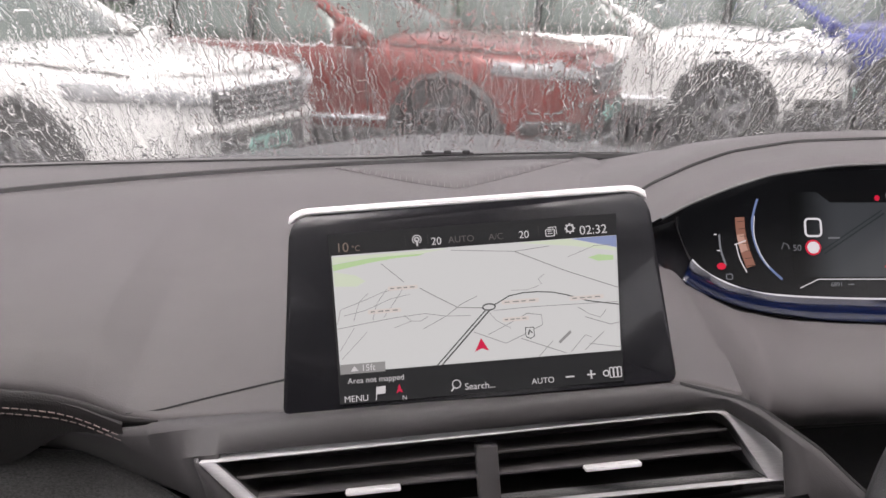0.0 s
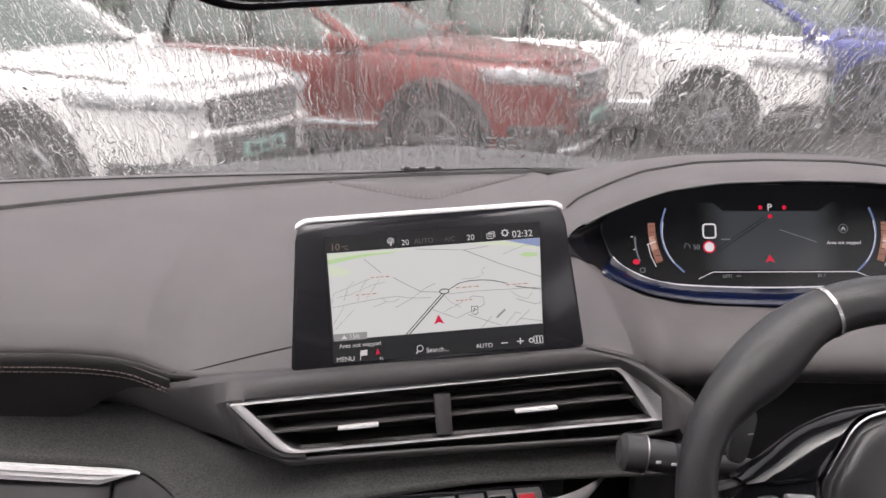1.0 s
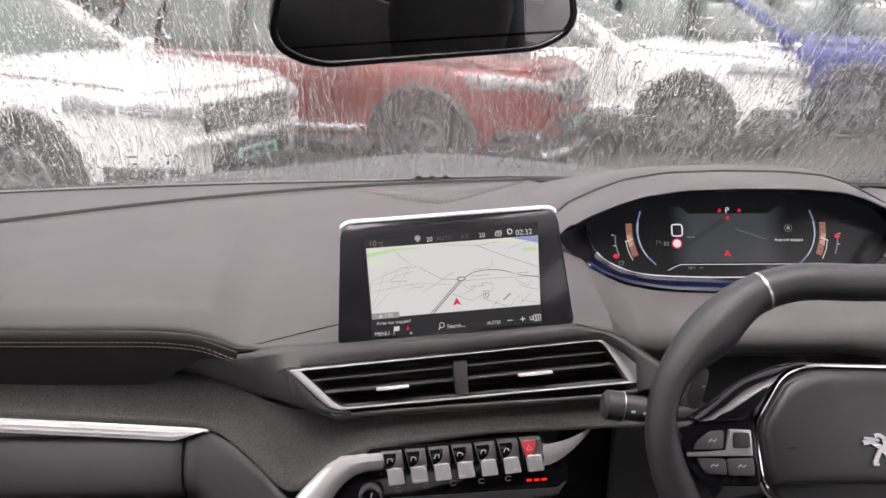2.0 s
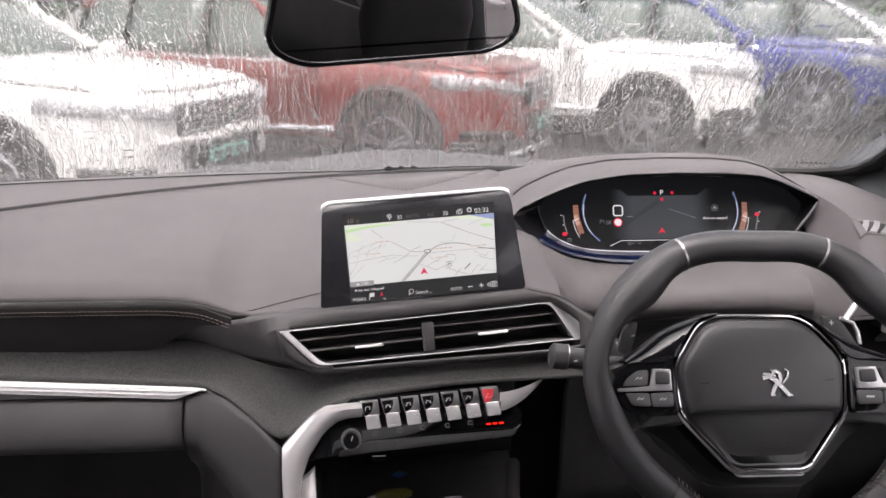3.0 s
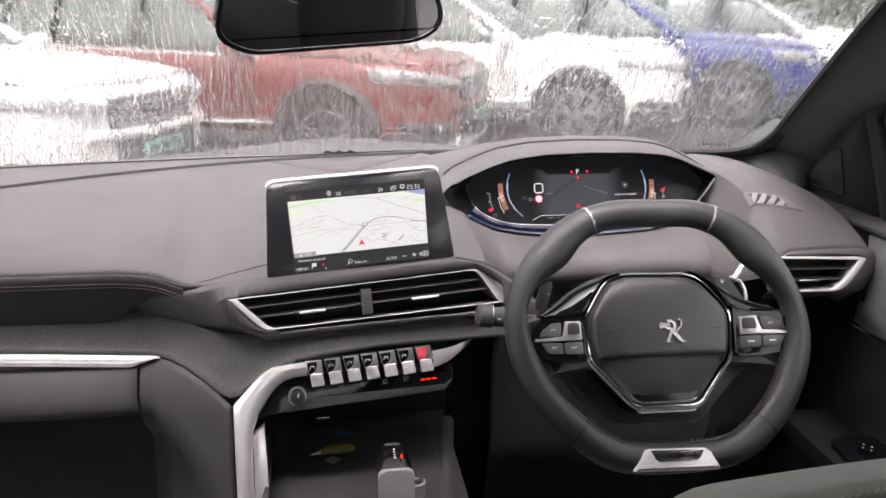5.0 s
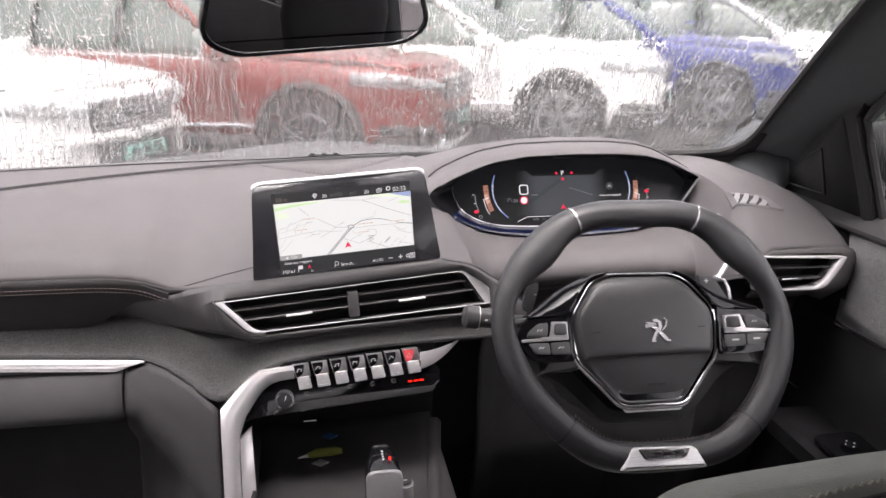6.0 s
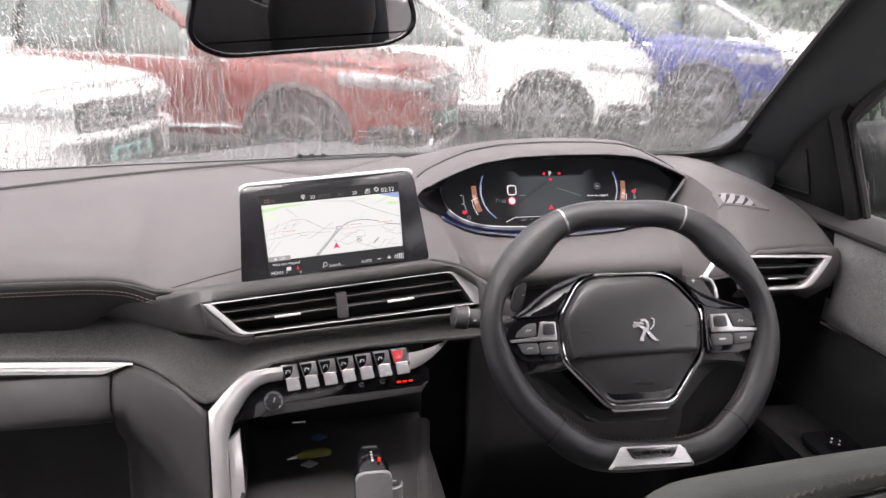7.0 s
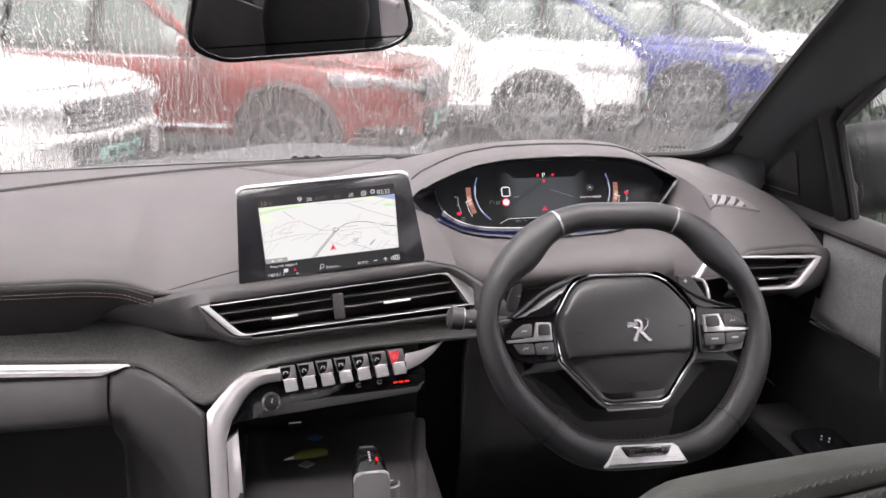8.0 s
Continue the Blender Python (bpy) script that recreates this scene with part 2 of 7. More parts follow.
GREY_KEY = surface("grey_key", (0.085, 0.085, 0.088), 0.45, 0, 0.08, 900, 0.1, 14, 0.5)
GREY_PLASTIC = surface("grey_plastic", (0.42, 0.41, 0.42), 0.42, 0, 0.08, 900, 0.1, 14, 0.5)
TRIM_SILVER = surface("satin_silver", (0.88, 0.86, 0.865), 0.20, 0.50, 0.05, 300, 0.02, 8, 0.5)
SATIN = brushed("bright_satin_metal", (0.92, 0.91, 0.92), 0.28, 0.15)


# ---- mesh helpers ----
def part(name, bm, material, parent=None, label=""):
    """Links a bmesh as one mesh object, under a thing or a part."""
    bmesh.ops.recalc_face_normals(bm, faces=bm.faces)
    me = bpy.data.meshes.new(name)
    bm.to_mesh(me)
    bm.free()
    for f in me.polygons:
        f.use_smooth = True
    me.materials.append(material)
    me.set_sharp_from_angle(angle=radians(38))
    ob = new(name, me)
    if parent is not None:
        ob.parent = parent
        if parent.parent is None:
            ob.matrix_parent_inverse = Matrix.Translation(-parent.location)
    return tagged(ob, label)


def thing(name, at, label, category, group="", kind=""):
    ob = new(name)
    ob.empty_display_size = 0.05
    ob.location = at
    return tagged(ob, label, category, group, kind)


def smooth(points, n, closed=False):
    """A Catmull-Rom curve through points, n steps to a span."""
    p = [Vector(q) for q in points]
    out, count = [], len(p) if closed else len(p) - 1
    for i in range(count):
        if closed:
            a, b, c, d = p[i - 1], p[i], p[(i + 1) % len(p)], p[(i + 2) % len(p)]
        else:
            a, b, c, d = p[max(i - 1, 0)], p[i], p[i + 1], p[min(i + 2, len(p) - 1)]
        for k in range(n):
            s = k / n
            out.append(0.5 * (2 * b + (c - a) * s + (2 * a - 5 * b + 4 * c - d) * s * s + (3 * b - a - 3 * c + d) * s ** 3))
    if not closed:
        out.append(p[-1].copy())
    return out


def at_x(keys, x):
    """Piecewise-linear values of the rows (x, a, b, ...) at x, softened."""
    if x <= keys[0][0]:
        return keys[0][1:]
    for k, m in zip(keys, keys[1:]):
        if x <= m[0]:
            s = (x - k[0]) / (m[0] - k[0])
            return tuple(p + (q - p) * s for p, q in zip(k[1:], m[1:]))
    return keys[-1][1:]


def sheet(rows, closed=False, skip=None, bm=None):
    """A grid of quads through rows of points. closed: each row is a ring."""
    bm = bm or bmesh.new()
    vs = [[bm.verts.new(p) for p in row] for row in rows]
    n = len(rows[0])
    for i in range(len(rows) - 1):
        for j in range(n if closed else n - 1):
            if skip and skip(i, j):
                continue
            q = [vs[i][j], vs[i][(j + 1) % n], vs[i + 1][(j + 1) % n], vs[i + 1][j]]
            if len({v.index if v.index >= 0 else id(v) for v in q}) == 4:
                bm.faces.new(q)
    return bm, vs


def capped(rows):
    """Rings lofted into a solid with closed ends."""
    bm, vs = sheet(rows, True)
    bm.faces.new(vs[0])
    bm.faces.new(vs[-1])
    return bm


def thick(ob, t, offset=-1.0):
    s = ob.modifiers.new("thickness", "SOLIDIFY")
    s.thickness, s.offset = t, offset
    return ob


def tube(points, radius, closed=False, n=10, squash=1.0, up=(0, 0, 1), caps=True, bm=None):
    """A tube along points; radius is a number or a function of 0..1; squash flattens it along up."""
    pts = [Vector(p) for p in points]
    rows, last = [], len(pts) - 1
    for i, p in enumerate(pts):
        a = pts[i - 1] if (closed or i > 0) else p
        b = pts[(i + 1) % len(pts)] if (closed or i < last) else p
        d = (b - a).normalized()
        side = d.cross(Vector(up))
        if side.length < 1e-4:
            side = d.cross(Vector((0, 1, 0)))
        side.normalize()
        top = side.cross(d).normalized()
        r = radius(i / max(last, 1)) if callable(radius) else radius
        rows.append([p + side * (r * math.cos(u)) + top * (r * squash * math.sin(u)) for u in (2 * math.pi * k / n for k in range(n))])
    if closed:
        rows.append(rows[0])
    own = bm or bmesh.new()
    vs = [[own.verts.new(p) for p in row] for row in (rows[:-1] if closed else rows)]
    if closed:
        vs.append(vs[0])
    for i in range(len(vs) - 1):
        for j in range(n):
            own.faces.new([vs[i][j], vs[i][(j + 1) % n], vs[i + 1][(j + 1) % n], vs[i + 1][j]])
    if caps and not closed:
        own.faces.new(vs[0])
        own.faces.new(vs[-1])
    return own


def prism(poly, depth, m=Matrix(), bevel=0.0, segments=2, bm=None):
    """A flat outline in the xy plane of m, thickened from z = -depth to 0, with its front edge rounded."""
    own = bmesh.new()
    top = [own.verts.new((x, y, 0)) for x, y in poly]
    low = [own.verts.new((x, y, -depth)) for x, y in poly]
    own.faces.new(top)
    own.faces.new(list(reversed(low)))
    n = len(poly)
    for i in range(n):
        own.faces.new([top[i], low[i], low[(i + 1) % n], top[(i + 1) % n]])
    if bevel:
        edges = [e for e in own.edges if all(v.co.z == 0 for v in e.verts)]
        bmesh.ops.bevel(own, geom=edges, offset=bevel, segments=segments, affect="EDGES", profile=0.5)
    own.transform(m)
    return own


def rbox(sx, sy, sz, m=Matrix(), bevel=0.002, segments=2):
    bm = bmesh.new()
    bmesh.ops.create_cube(bm, size=1.0)
    bmesh.ops.scale(bm, vec=(sx, sy, sz), verts=bm.verts)
    if bevel:
        bmesh.ops.bevel(bm, geom=bm.edges[:], offset=bevel, segments=segments, affect="EDGES", profile=0.5)
    bm.transform(m)
    return bm


def drum(r, h, m=Matrix(), n=24, bevel=0.0, r2=None):
    bm = bmesh.new()
    bmesh.ops.create_cone(bm, cap_ends=True, segments=n, radius1=r, radius2=r if r2 is None else r2, depth=h)
    if bevel:
        bmesh.ops.bevel(bm, geom=[e for e in bm.edges if abs(e.verts[0].co.z - e.verts[1].co.z) < 1e-6], offset=bevel, segments=2, affect="EDGES")
    bm.transform(m)
    return bm


def merged(*bms):
    me = bpy.data.meshes.new("merge")
    out = bmesh.new()
    for b in bms:
        b.to_mesh(me)
        out.from_mesh(me)
        b.free()
    bpy.data.meshes.remove(me)
    return out


def rounded(w, h, r, n=4, cx=0.0, cy=0.0):
    out = []
    for sx, sy, a in ((1, 1, 0), (-1, 1, 90), (-1, -1, 180), (1, -1, 270)):
        for k in range(n + 1):
            u = radians(a + 90 * k / n)
            out.append((cx + sx * (w / 2 - r) + r * math.cos(u), cy + sy * (h / 2 - r) + r * math.sin(u)))
    return out


def corners_rounded(poly, radii, n=4):
    """A polygon with each corner rounded by its own radius."""
    out, c = [], len(poly)
    for i in range(c):
        p, a, b = Vector(poly[i]), Vector(poly[i - 1]), Vector(poly[(i + 1) % c])
        r = radii[i] if isinstance(radii, (list, tuple)) else radii
        if r <= 0:
            out.append(tuple(p))
            continue
        da, db = (a - p).normalized(), (b - p).normalized()
        s, e = p + da * r, p + db * r
        for k in range(n + 1):
            u = k / n
            q = s * (1 - u) ** 2 + p * 2 * u * (1 - u) + e * u * u
            out.append((q.x, q.y))
    return out


def plane_frame(origin, right, up):
    """A pose whose x runs along right, y about along up and z out of the face."""
    x = Vector(right).normalized()
    z = x.cross(Vector(up)).normalized()
    y = z.cross(x)
    m = Matrix((x, y, z)).transposed().to_4x4()
    m.translation = Vector(origin)
    return m


def writing(text, size, m, align="LEFT"):
    cu = bpy.data.curves.new("writing", "FONT")
    cu.body, cu.size, cu.align_x, cu.extrude = text, size, align, 0.0001
    ob = bpy.data.objects.new("writing", cu)
    scene.collection.objects.link(ob)
    dg = bpy.context.evaluated_depsgraph_get()
    me = bpy.data.meshes.new_from_object(ob.evaluated_get(dg))
    bm = bmesh.new()
    bm.from_mesh(me)
    bm.transform(m)
    bpy.data.objects.remove(ob)
    bpy.data.meshes.remove(me)
    return bm


def ribbon(points, width, m, z=0.0, thickness=0.0002, closed=False):
    """A flat stroke along points of the xy plane of m."""
    p = [Vector((x, y)) for x, y in points]
    bm = bmesh.new()
    rows = []
    for i, q in enumerate(p):
        a = p[i - 1] if (closed or i > 0) else q
        b = p[(i + 1) % len(p)] if (closed or i < len(p) - 1) else q
        d = (b - a).normalized()
        s = Vector((-d.y, d.x)) * (width / 2)
        rows.append([bm.verts.new((q.x + s.x, q.y + s.y, z)), bm.verts.new((q.x - s.x, q.y - s.y, z)),
                     bm.verts.new((q.x - s.x, q.y - s.y, z - thickness)), bm.verts.new((q.x + s.x, q.y + s.y, z - thickness))])
    if closed:
        rows.append(rows[0])
    for r, s in zip(rows, rows[1:]):
        for k in range(4):
            bm.faces.new([r[k], r[(k + 1) % 4], s[(k + 1) % 4], s[k]])
    if not closed:
        bm.faces.new(rows[0])
        bm.faces.new(rows[-1])
    bm.transform(m)
    return bm


def ring_rim(outer, inner, depth, m, bm=None):
    """A flat frame between two outlines of equal length, with depth."""
    rows = [[m @ Vector((x, y, z)) for x, y in some] for some, z in ((outer, -depth), (outer, -0.001), ([(o[0] * 0.8 + i[0] * 0.2, o[1] * 0.8 + i[1] * 0.2) for o, i in zip(outer, inner)], 0.0),
            ([(o[0] * 0.2 + i[0] * 0.8, o[1] * 0.2 + i[1] * 0.8) for o, i in zip(outer, inner)], 0.0), (inner, -0.001), (inner, -depth), (outer, -depth))]
    return sheet(rows, True)[0]


# ---- outdoors ----
ASPHALT = surface("wet_asphalt", (0.066, 0.064, 0.060), 0.32, 0, 0.35, 160, 0.6, 0.7, 0.5)
bm = bmesh.new()
bmesh.ops.create_grid(bm, x_segments=8, y_segments=8, size=400)
tagged(part("ground", bm, ASPHALT), "wet dark asphalt of a car park", "ground", "", "structure")

LEAF = surface("hedge_leaf", (0.09, 0.125, 0.085), 0.6, 0, 0.4, 60, 0.3, 2.0)


def hedge():
    """A long, uneven hedge of many small leaf clumps far behind the parked cars."""
    rnd = random.Random(5)
    bm = bmesh.new()
    for _ in range(5200):
        u = rnd.uniform(-26, 34)
        h = 4.6 + 1.2 * math.sin(u * 0.5) + 0.8 * math.sin(u * 1.7 + 1)
        z = rnd.uniform(0.05, 1.0) * h
        p = Vector((u, 25 + 0.15 * u + rnd.uniform(-1.1, 1.1), z))
        m = Matrix.Translation(p) @ Euler((rnd.uniform(0, 6), rnd.uniform(0, 6), rnd.uniform(0, 6))).to_matrix().to_4x4()
        r = rnd.uniform(0.2, 0.5)
        v = [bm.verts.new(m @ Vector(c)) for c in ((-r, 0, 0), (0, -r * 0.4, 0.03), (r, 0, 0), (0, r * 0.4, 0.03))]
        bm.faces.new(v)
    return bm


tagged(part("hedge", hedge(), LEAF), "tall uneven green hedge behind the parked cars", "hedge", "", "stuff")


def side_hedge():
    """A dark hedge added beside the driver's door to darken the view through its glass."""
    rnd = random.Random(9)
    bm = bmesh.new()
    for _ in range(2000):
        u = rnd.uniform(1.15, 3.6)
        h = 1.0 + 0.12 * math.sin(u * 1.3) + 0.1 * math.sin(u * 3.1 + 1)
        p = Vector((3.1 + rnd.uniform(-0.4, 0.4), u, rnd.uniform(0.02, 1.0) * h))
        m = Matrix.Translation(p) @ Euler((rnd.uniform(0, 6), rnd.uniform(0, 6), rnd.uniform(0, 6))).to_matrix().to_4x4()
        s = rnd.uniform(0.12, 0.3)
        bm.faces.new([bm.verts.new(m @ Vector(c)) for c in ((-s, 0, 0), (0, -s * 0.4, 0.02), (s, 0, 0), (0, s * 0.4, 0.02))])
    return bm


DARK_LEAF = surface("dark_hedge_leaf", (0.022, 0.036, 0.024), 0.6, 0, 0.4, 60, 0.3, 2.0)
tagged(part("hedge", side_hedge(), DARK_LEAF), "dark green hedge added beside the driver's side of the car", "hedge", "", "stuff")


def glass_slab(name, outer, thickness, outside, inside, label, category, parent=None):
    """A pane through rows of points with its own thickness; the outer face has a material of its own, and a map in metres."""
    n, k = len(outer), len(outer[0])
    mid = [[Vector(p) for p in row] for row in outer]
    normals = []
    for i in range(n):
        line = []
        for j in range(k):
            a = mid[min(i + 1, n - 1)][j] - mid[max(i - 1, 0)][j]
            b = mid[i][min(j + 1, k - 1)] - mid[i][max(j - 1, 0)]
            line.append(b.cross(a).normalized())
        normals.append(line)
    bm = bmesh.new()
    uv = bm.loops.layers.uv.new("metres")
    top = [[bm.verts.new(p) for p in row] for row in mid]
    low = [[bm.verts.new(p - q * thickness) for p, q in zip(r, s)] for r, s in zip(mid, normals)]
    where = {}
    for i in range(n):
        for j in range(k):
            along = sum((mid[a + 1][j] - mid[a][j]).length for a in range(i))
            where[top[i][j]] = where[low[i][j]] = (mid[0][j].x * (1 + 0.35 * i / n) if k > 8 else mid[i][j].y, along)
    faces = []
    for i in range(n - 1):
        for j in range(k - 1):
            faces.append((bm.faces.new([top[i][j], top[i][j + 1], top[i + 1][j + 1], top[i + 1][j]]), 0))
            faces.append((bm.faces.new([low[i][j], low[i + 1][j], low[i + 1][j + 1], low[i][j + 1]]), 1))
    edge = [(0, j) for j in range(k)] + [(i, k - 1) for i in range(1, n)] + [(n - 1, j) for j in range(k - 2, -1, -1)] + [(i, 0) for i in range(n - 2, 0, -1)]
    for (a, b), (c, d) in zip(edge, edge[1:] + edge[:1]):
        faces.append((bm.faces.new([top[a][b], low[a][b], low[c][d], top[c][d]]), 1))
    for f, slot in faces:
        f.material_index = slot
        f.smooth = True
        for loop in f.loops:
            loop[uv].uv = where[loop.vert]
    bmesh.ops.recalc_face_normals(bm, faces=bm.faces)
    me = bpy.data.meshes.new(name)
    bm.to_mesh(me)
    bm.free()
    me.materials.append(outside)
    me.materials.append(inside)
    me.set_sharp_from_angle(angle=radians(40))
    ob = new(name, me)
    ob.visible_shadow = False
    return tagged(ob, label, category, "", "structure")


def base_y(x):
    return 0.907 - 0.17 * x * x


def screen_point(x, s, lift=0.0):
    """A point of the windscreen: x at its foot, s from foot to head."""
    bow = 0.02 * math.sin(math.pi * min(max(s, 0), 1))
    return Vector((x * (1 - 0.275 * s), base_y(x) - 0.80 * s, 1.185 + 0.48 * s + bow + lift))


pane = [[screen_point(-0.80 + 1.60 * j / 28, -0.06 + 1.10 * i / 12) for j in range(29)] for i in range(13)]
glass_slab("window_1", pane, 0.005, WIND, CLEAR, "windscreen streaming with rain drops and rivulets", "windscreen")

# the car's own bonnet, seen through the foot of the windscreen
GREY_PAINT = surface("grey_metallic_paint", (0.09, 0.09, 0.094), 0.5, 0.2, 0.15, 260, 0.4, 3.0, 0.4, False, 0.1)
hood = thing("bonnet", (0, 1.4, 0.9), "grey metallic bonnet wet with rain ahead of the windscreen", "bonnet")
rows = []
for i in range(13):
    s = i / 12
    y0 = 0.97 + 0.86 * s
    rows.append([Vector((0.78 * u * (1 - 0.07 * s), y0 - 0.16 * u * u * (1 + 0.5 * s), 1.125 - 0.055 * s - 0.10 * max(0, s - 0.75) - 0.055 * abs(u) ** 3 + 0.008 * math.cos(u * 7)))
                 for u in (-1 + 2 * j / 20 for j in range(21))])
thick(part("panel", sheet(rows)[0], GREY_PAINT, hood), 0.03)
wip = part("wiper_well", sheet([[Vector((x, base_y(x) + 0.035, 1.16)) for x in np.linspace(-0.78, 0.78, 20)], [Vector((x, base_y(x) + 0.12, 1.10)) for x in np.linspace(-0.78, 0.78, 20)]])[0], BLACK, hood)
thick(wip, 0.01)


# ---- parked cars ----
TYRE = surface("tyre_rubber", (0.016, 0.016, 0.016), 0.75, 0, 0.2, 200, 0.4, 10)
RIM = brushed("alloy_rim", (0.22, 0.22, 0.23), 0.5)
CAR_GLASS = surface("tinted_car_glass", (0.075, 0.095, 0.084), 0.10, 0, 0.2, 30, 0.0, 1.2, 0.6, False, 0.0, 0.03)
TRIM = surface("car_black_trim", (0.02, 0.02, 0.02), 0.5, 0, 0.2, 300, 0.2, 6)
LAMP = surface("lamp_glass", (0.75, 0.77, 0.80), 0.08, 0.4, 0.2, 30, 0.0, 12, 0.6, False, 0.8)
HEADLAMP = surface("headlamp_glass", (0.36, 0.37, 0.38), 0.10, 0.3, 0.4, 30, 0.0, 14, 0.5)
PLATE = surface("plate_teal", (0.22, 0.42, 0.37), 0.4, 0, 0.1, 50, 0, 8)
PLATE_BAR = surface("plate_bar", (0.03, 0.05, 0.05), 0.5, 0, 0.1, 50, 0, 8)


BODY_PLAN = ((0.0, -2.39), (0.35, -2.37), (0.62, -2.30), (0.78, -2.15), (0.87, -1.90), (0.915, -1.55), (0.92, -1.1), (0.915, -0.3), (0.915, 0.6), (0.915, 1.4), (0.89, 1.85), (0.80, 2.08), (0.55, 2.17), (0.0, 2.2))
SHOULDER = [(-2.39, 0.83), (-2.15, 0.90), (-1.85, 0.94), (-1.35, 0.975), (-0.8, 1.00), (0.6, 1.04), (1.6, 1.07), (2.2, 1.0)]
CROWN = [(-2.39, 0.855), (-2.31, 0.93), (-2.18, 0.975), (-1.85, 1.025), (-1.35, 1.075), (-0.95, 1.115), (-0.3, 1.11), (2.2, 1.05)]


def body_top(x, y):
    """Height of a parked car's bonnet and shoulders."""
    lo, hi = at_x(SHOULDER, y)[0], at_x(CROWN, y)[0]
    k = min(1.0, abs(x) / 0.88)
    return lo + (hi - lo) * (1 - k ** 2.6)


def nose_y(x):
    """Where the nose stands at x, seen from above."""
    x = abs(x)
    for (x0, y0), (x1, y1) in zip(BODY_PLAN, BODY_PLAN[1:7]):
        if x <= x1:
            return y0 + (y1 - y0) * (x - x0) / (x1 - x0)
    return -1.1


def along_nose(x0, x1, z0, z1, n, out):
    """Points on the nose from x0 to x1 at heights z0 to z1, standing out from it."""
    pts = []
    for k in range(n):
        f = k / (n - 1)
        x = x0 + (x1 - x0) * f
        pts.append(Vector((x * (1 + out * 0.6), nose_y(x) - out, z0 + (z1 - z0) * f)))
    return pts


def parked_car(at, turn, coat, label):
    """A five-door SUV, nose along -y of its own, 4.57 m long."""
    car = thing("parked_car", (0, 0, 0), label, "car", "parked cars")
    half = smooth([(x, y, 0) for x, y in BODY_PLAN], 5)
    plan = [(p.x, p.y) for p in half] + [(-p.x, p.y) for p in reversed(half[1:-1])]
    rows = []
    for f, inset in ((0.0, 0.07), (0.06, 0.03), (0.16, 0.012), (0.36, 0.0), (0.60, 0.006), (0.72, 0.0), (0.86, 0.008), (0.95, 0.022), (1.0, 0.045)):
        rows.append([Vector((x * (1 - inset), y * (1 - inset * 0.45), 0.22 + (at_x(SHOULDER, y)[0] - 0.22) * f)) for x, y in plan])
    for k in (0.90, 0.82, 0.70, 0.55, 0.38, 0.2, 0.0):
        rows.append([Vector((x * 0.955 * k / 0.955, y * 0.98, body_top(x * k, y))) for x, y in plan])
    bm, vs = sheet(rows, True)
    bm.faces.new(vs[0])
    bmesh.ops.remove_doubles(bm, verts=bm.verts, dist=0.0005)
    part("body", bm, coat, car)
    hood = []
    for f in np.linspace(0, 1, 11):
        row = []
        for u in np.linspace(-1, 1, 17):
            x = u * (0.70 + 0.07 * f)
            y0, y1 = nose_y(x) + 0.10, -0.98 + 0.30 * u * u
            y = y0 + (y1 - y0) * f
            row.append(Vector((x, y, body_top(x, y) + 0.012 + 0.010 * math.exp(-((abs(u) - 0.72) / 0.10) ** 2))))
        hood.append(row)
    thick(part("bonnet", sheet(hood)[0], coat, car), 0.02)
    # glass and roof
    screen = [[Vector((u * (0.79 - 0.15 * f), -0.99 + 0.32 * u * u + (1.06 - 0.22 * u * u) * f, 1.10 - 0.05 * u * u + 0.46 * f + 0.04 * math.sin(math.pi * f))) for u in np.linspace(-1, 1, 13)] for f in np.linspace(0, 1, 8)]
    thick(part("windscreen", sheet(screen)[0], CAR_GLASS, car, "windscreen glass"), 0.01)
    roof = [[Vector((u * (0.64 - 0.05 * abs(y - 0.7)), y, z + 0.02 - 0.05 * u * u)) for u in np.linspace(-1, 1, 9)] for y, z in ((0.05, 1.565), (0.3, 1.60), (1.0, 1.615), (1.6, 1.57), (1.85, 1.51))]
    thick(part("roof", sheet(roof)[0], coat, car), 0.03)
    tail = [[Vector((u * (0.60 + 0.16 * f), 1.85 + 0.28 * f, 1.51 - 0.45 * f)) for u in np.linspace(-1, 1, 7)] for f in np.linspace(0, 1, 4)]
    thick(part("rear_window", sheet(tail)[0], CAR_GLASS, car), 0.01)
    for sx in (-1, 1):
        for y0, y1 in ((-0.62, 0.42), (0.50, 1.28), (1.36, 1.85)):
            glass = []
            for f in np.linspace(0, 1, 5):
                front = y0 + (0.62 * f if y0 < 0 else 0.0)
                glass.append([Vector((sx * (0.865 - 0.235 * f ** 1.15), front + (y1 - (0.12 * f if y1 > 1.5 else 0) - front) * g, 1.02 + 0.02 * y0 + 0.53 * f - 0.04 * max(0, y1 - 1.5))) for g in np.linspace(0, 1, 5)])
            thick(part("side_window", sheet(glass)[0], CAR_GLASS, car, "dark side window"), 0.012)
        part("window_line", tube([(sx * 0.876, y, 1.012 + 0.02 * y) for y in np.linspace(-0.75, 1.9, 9)], 0.014, n=6), CHROME, car, "chrome line under the side windows")
        part("pillar", tube([(sx * 0.83, -0.72, 1.035), (sx * 0.755, -0.32, 1.27), (sx * 0.655, 0.10, 1.545), (sx * 0.60, 0.5, 1.60), (sx * 0.60, 1.5, 1.585), (sx * 0.62, 1.9, 1.46)], 0.045, n=8), coat, car)
        part("window_post", tube([(sx * 0.866, 0.46, 1.03), (sx * 0.634, 0.46, 1.55)], 0.026, n=6), TRIM, car)
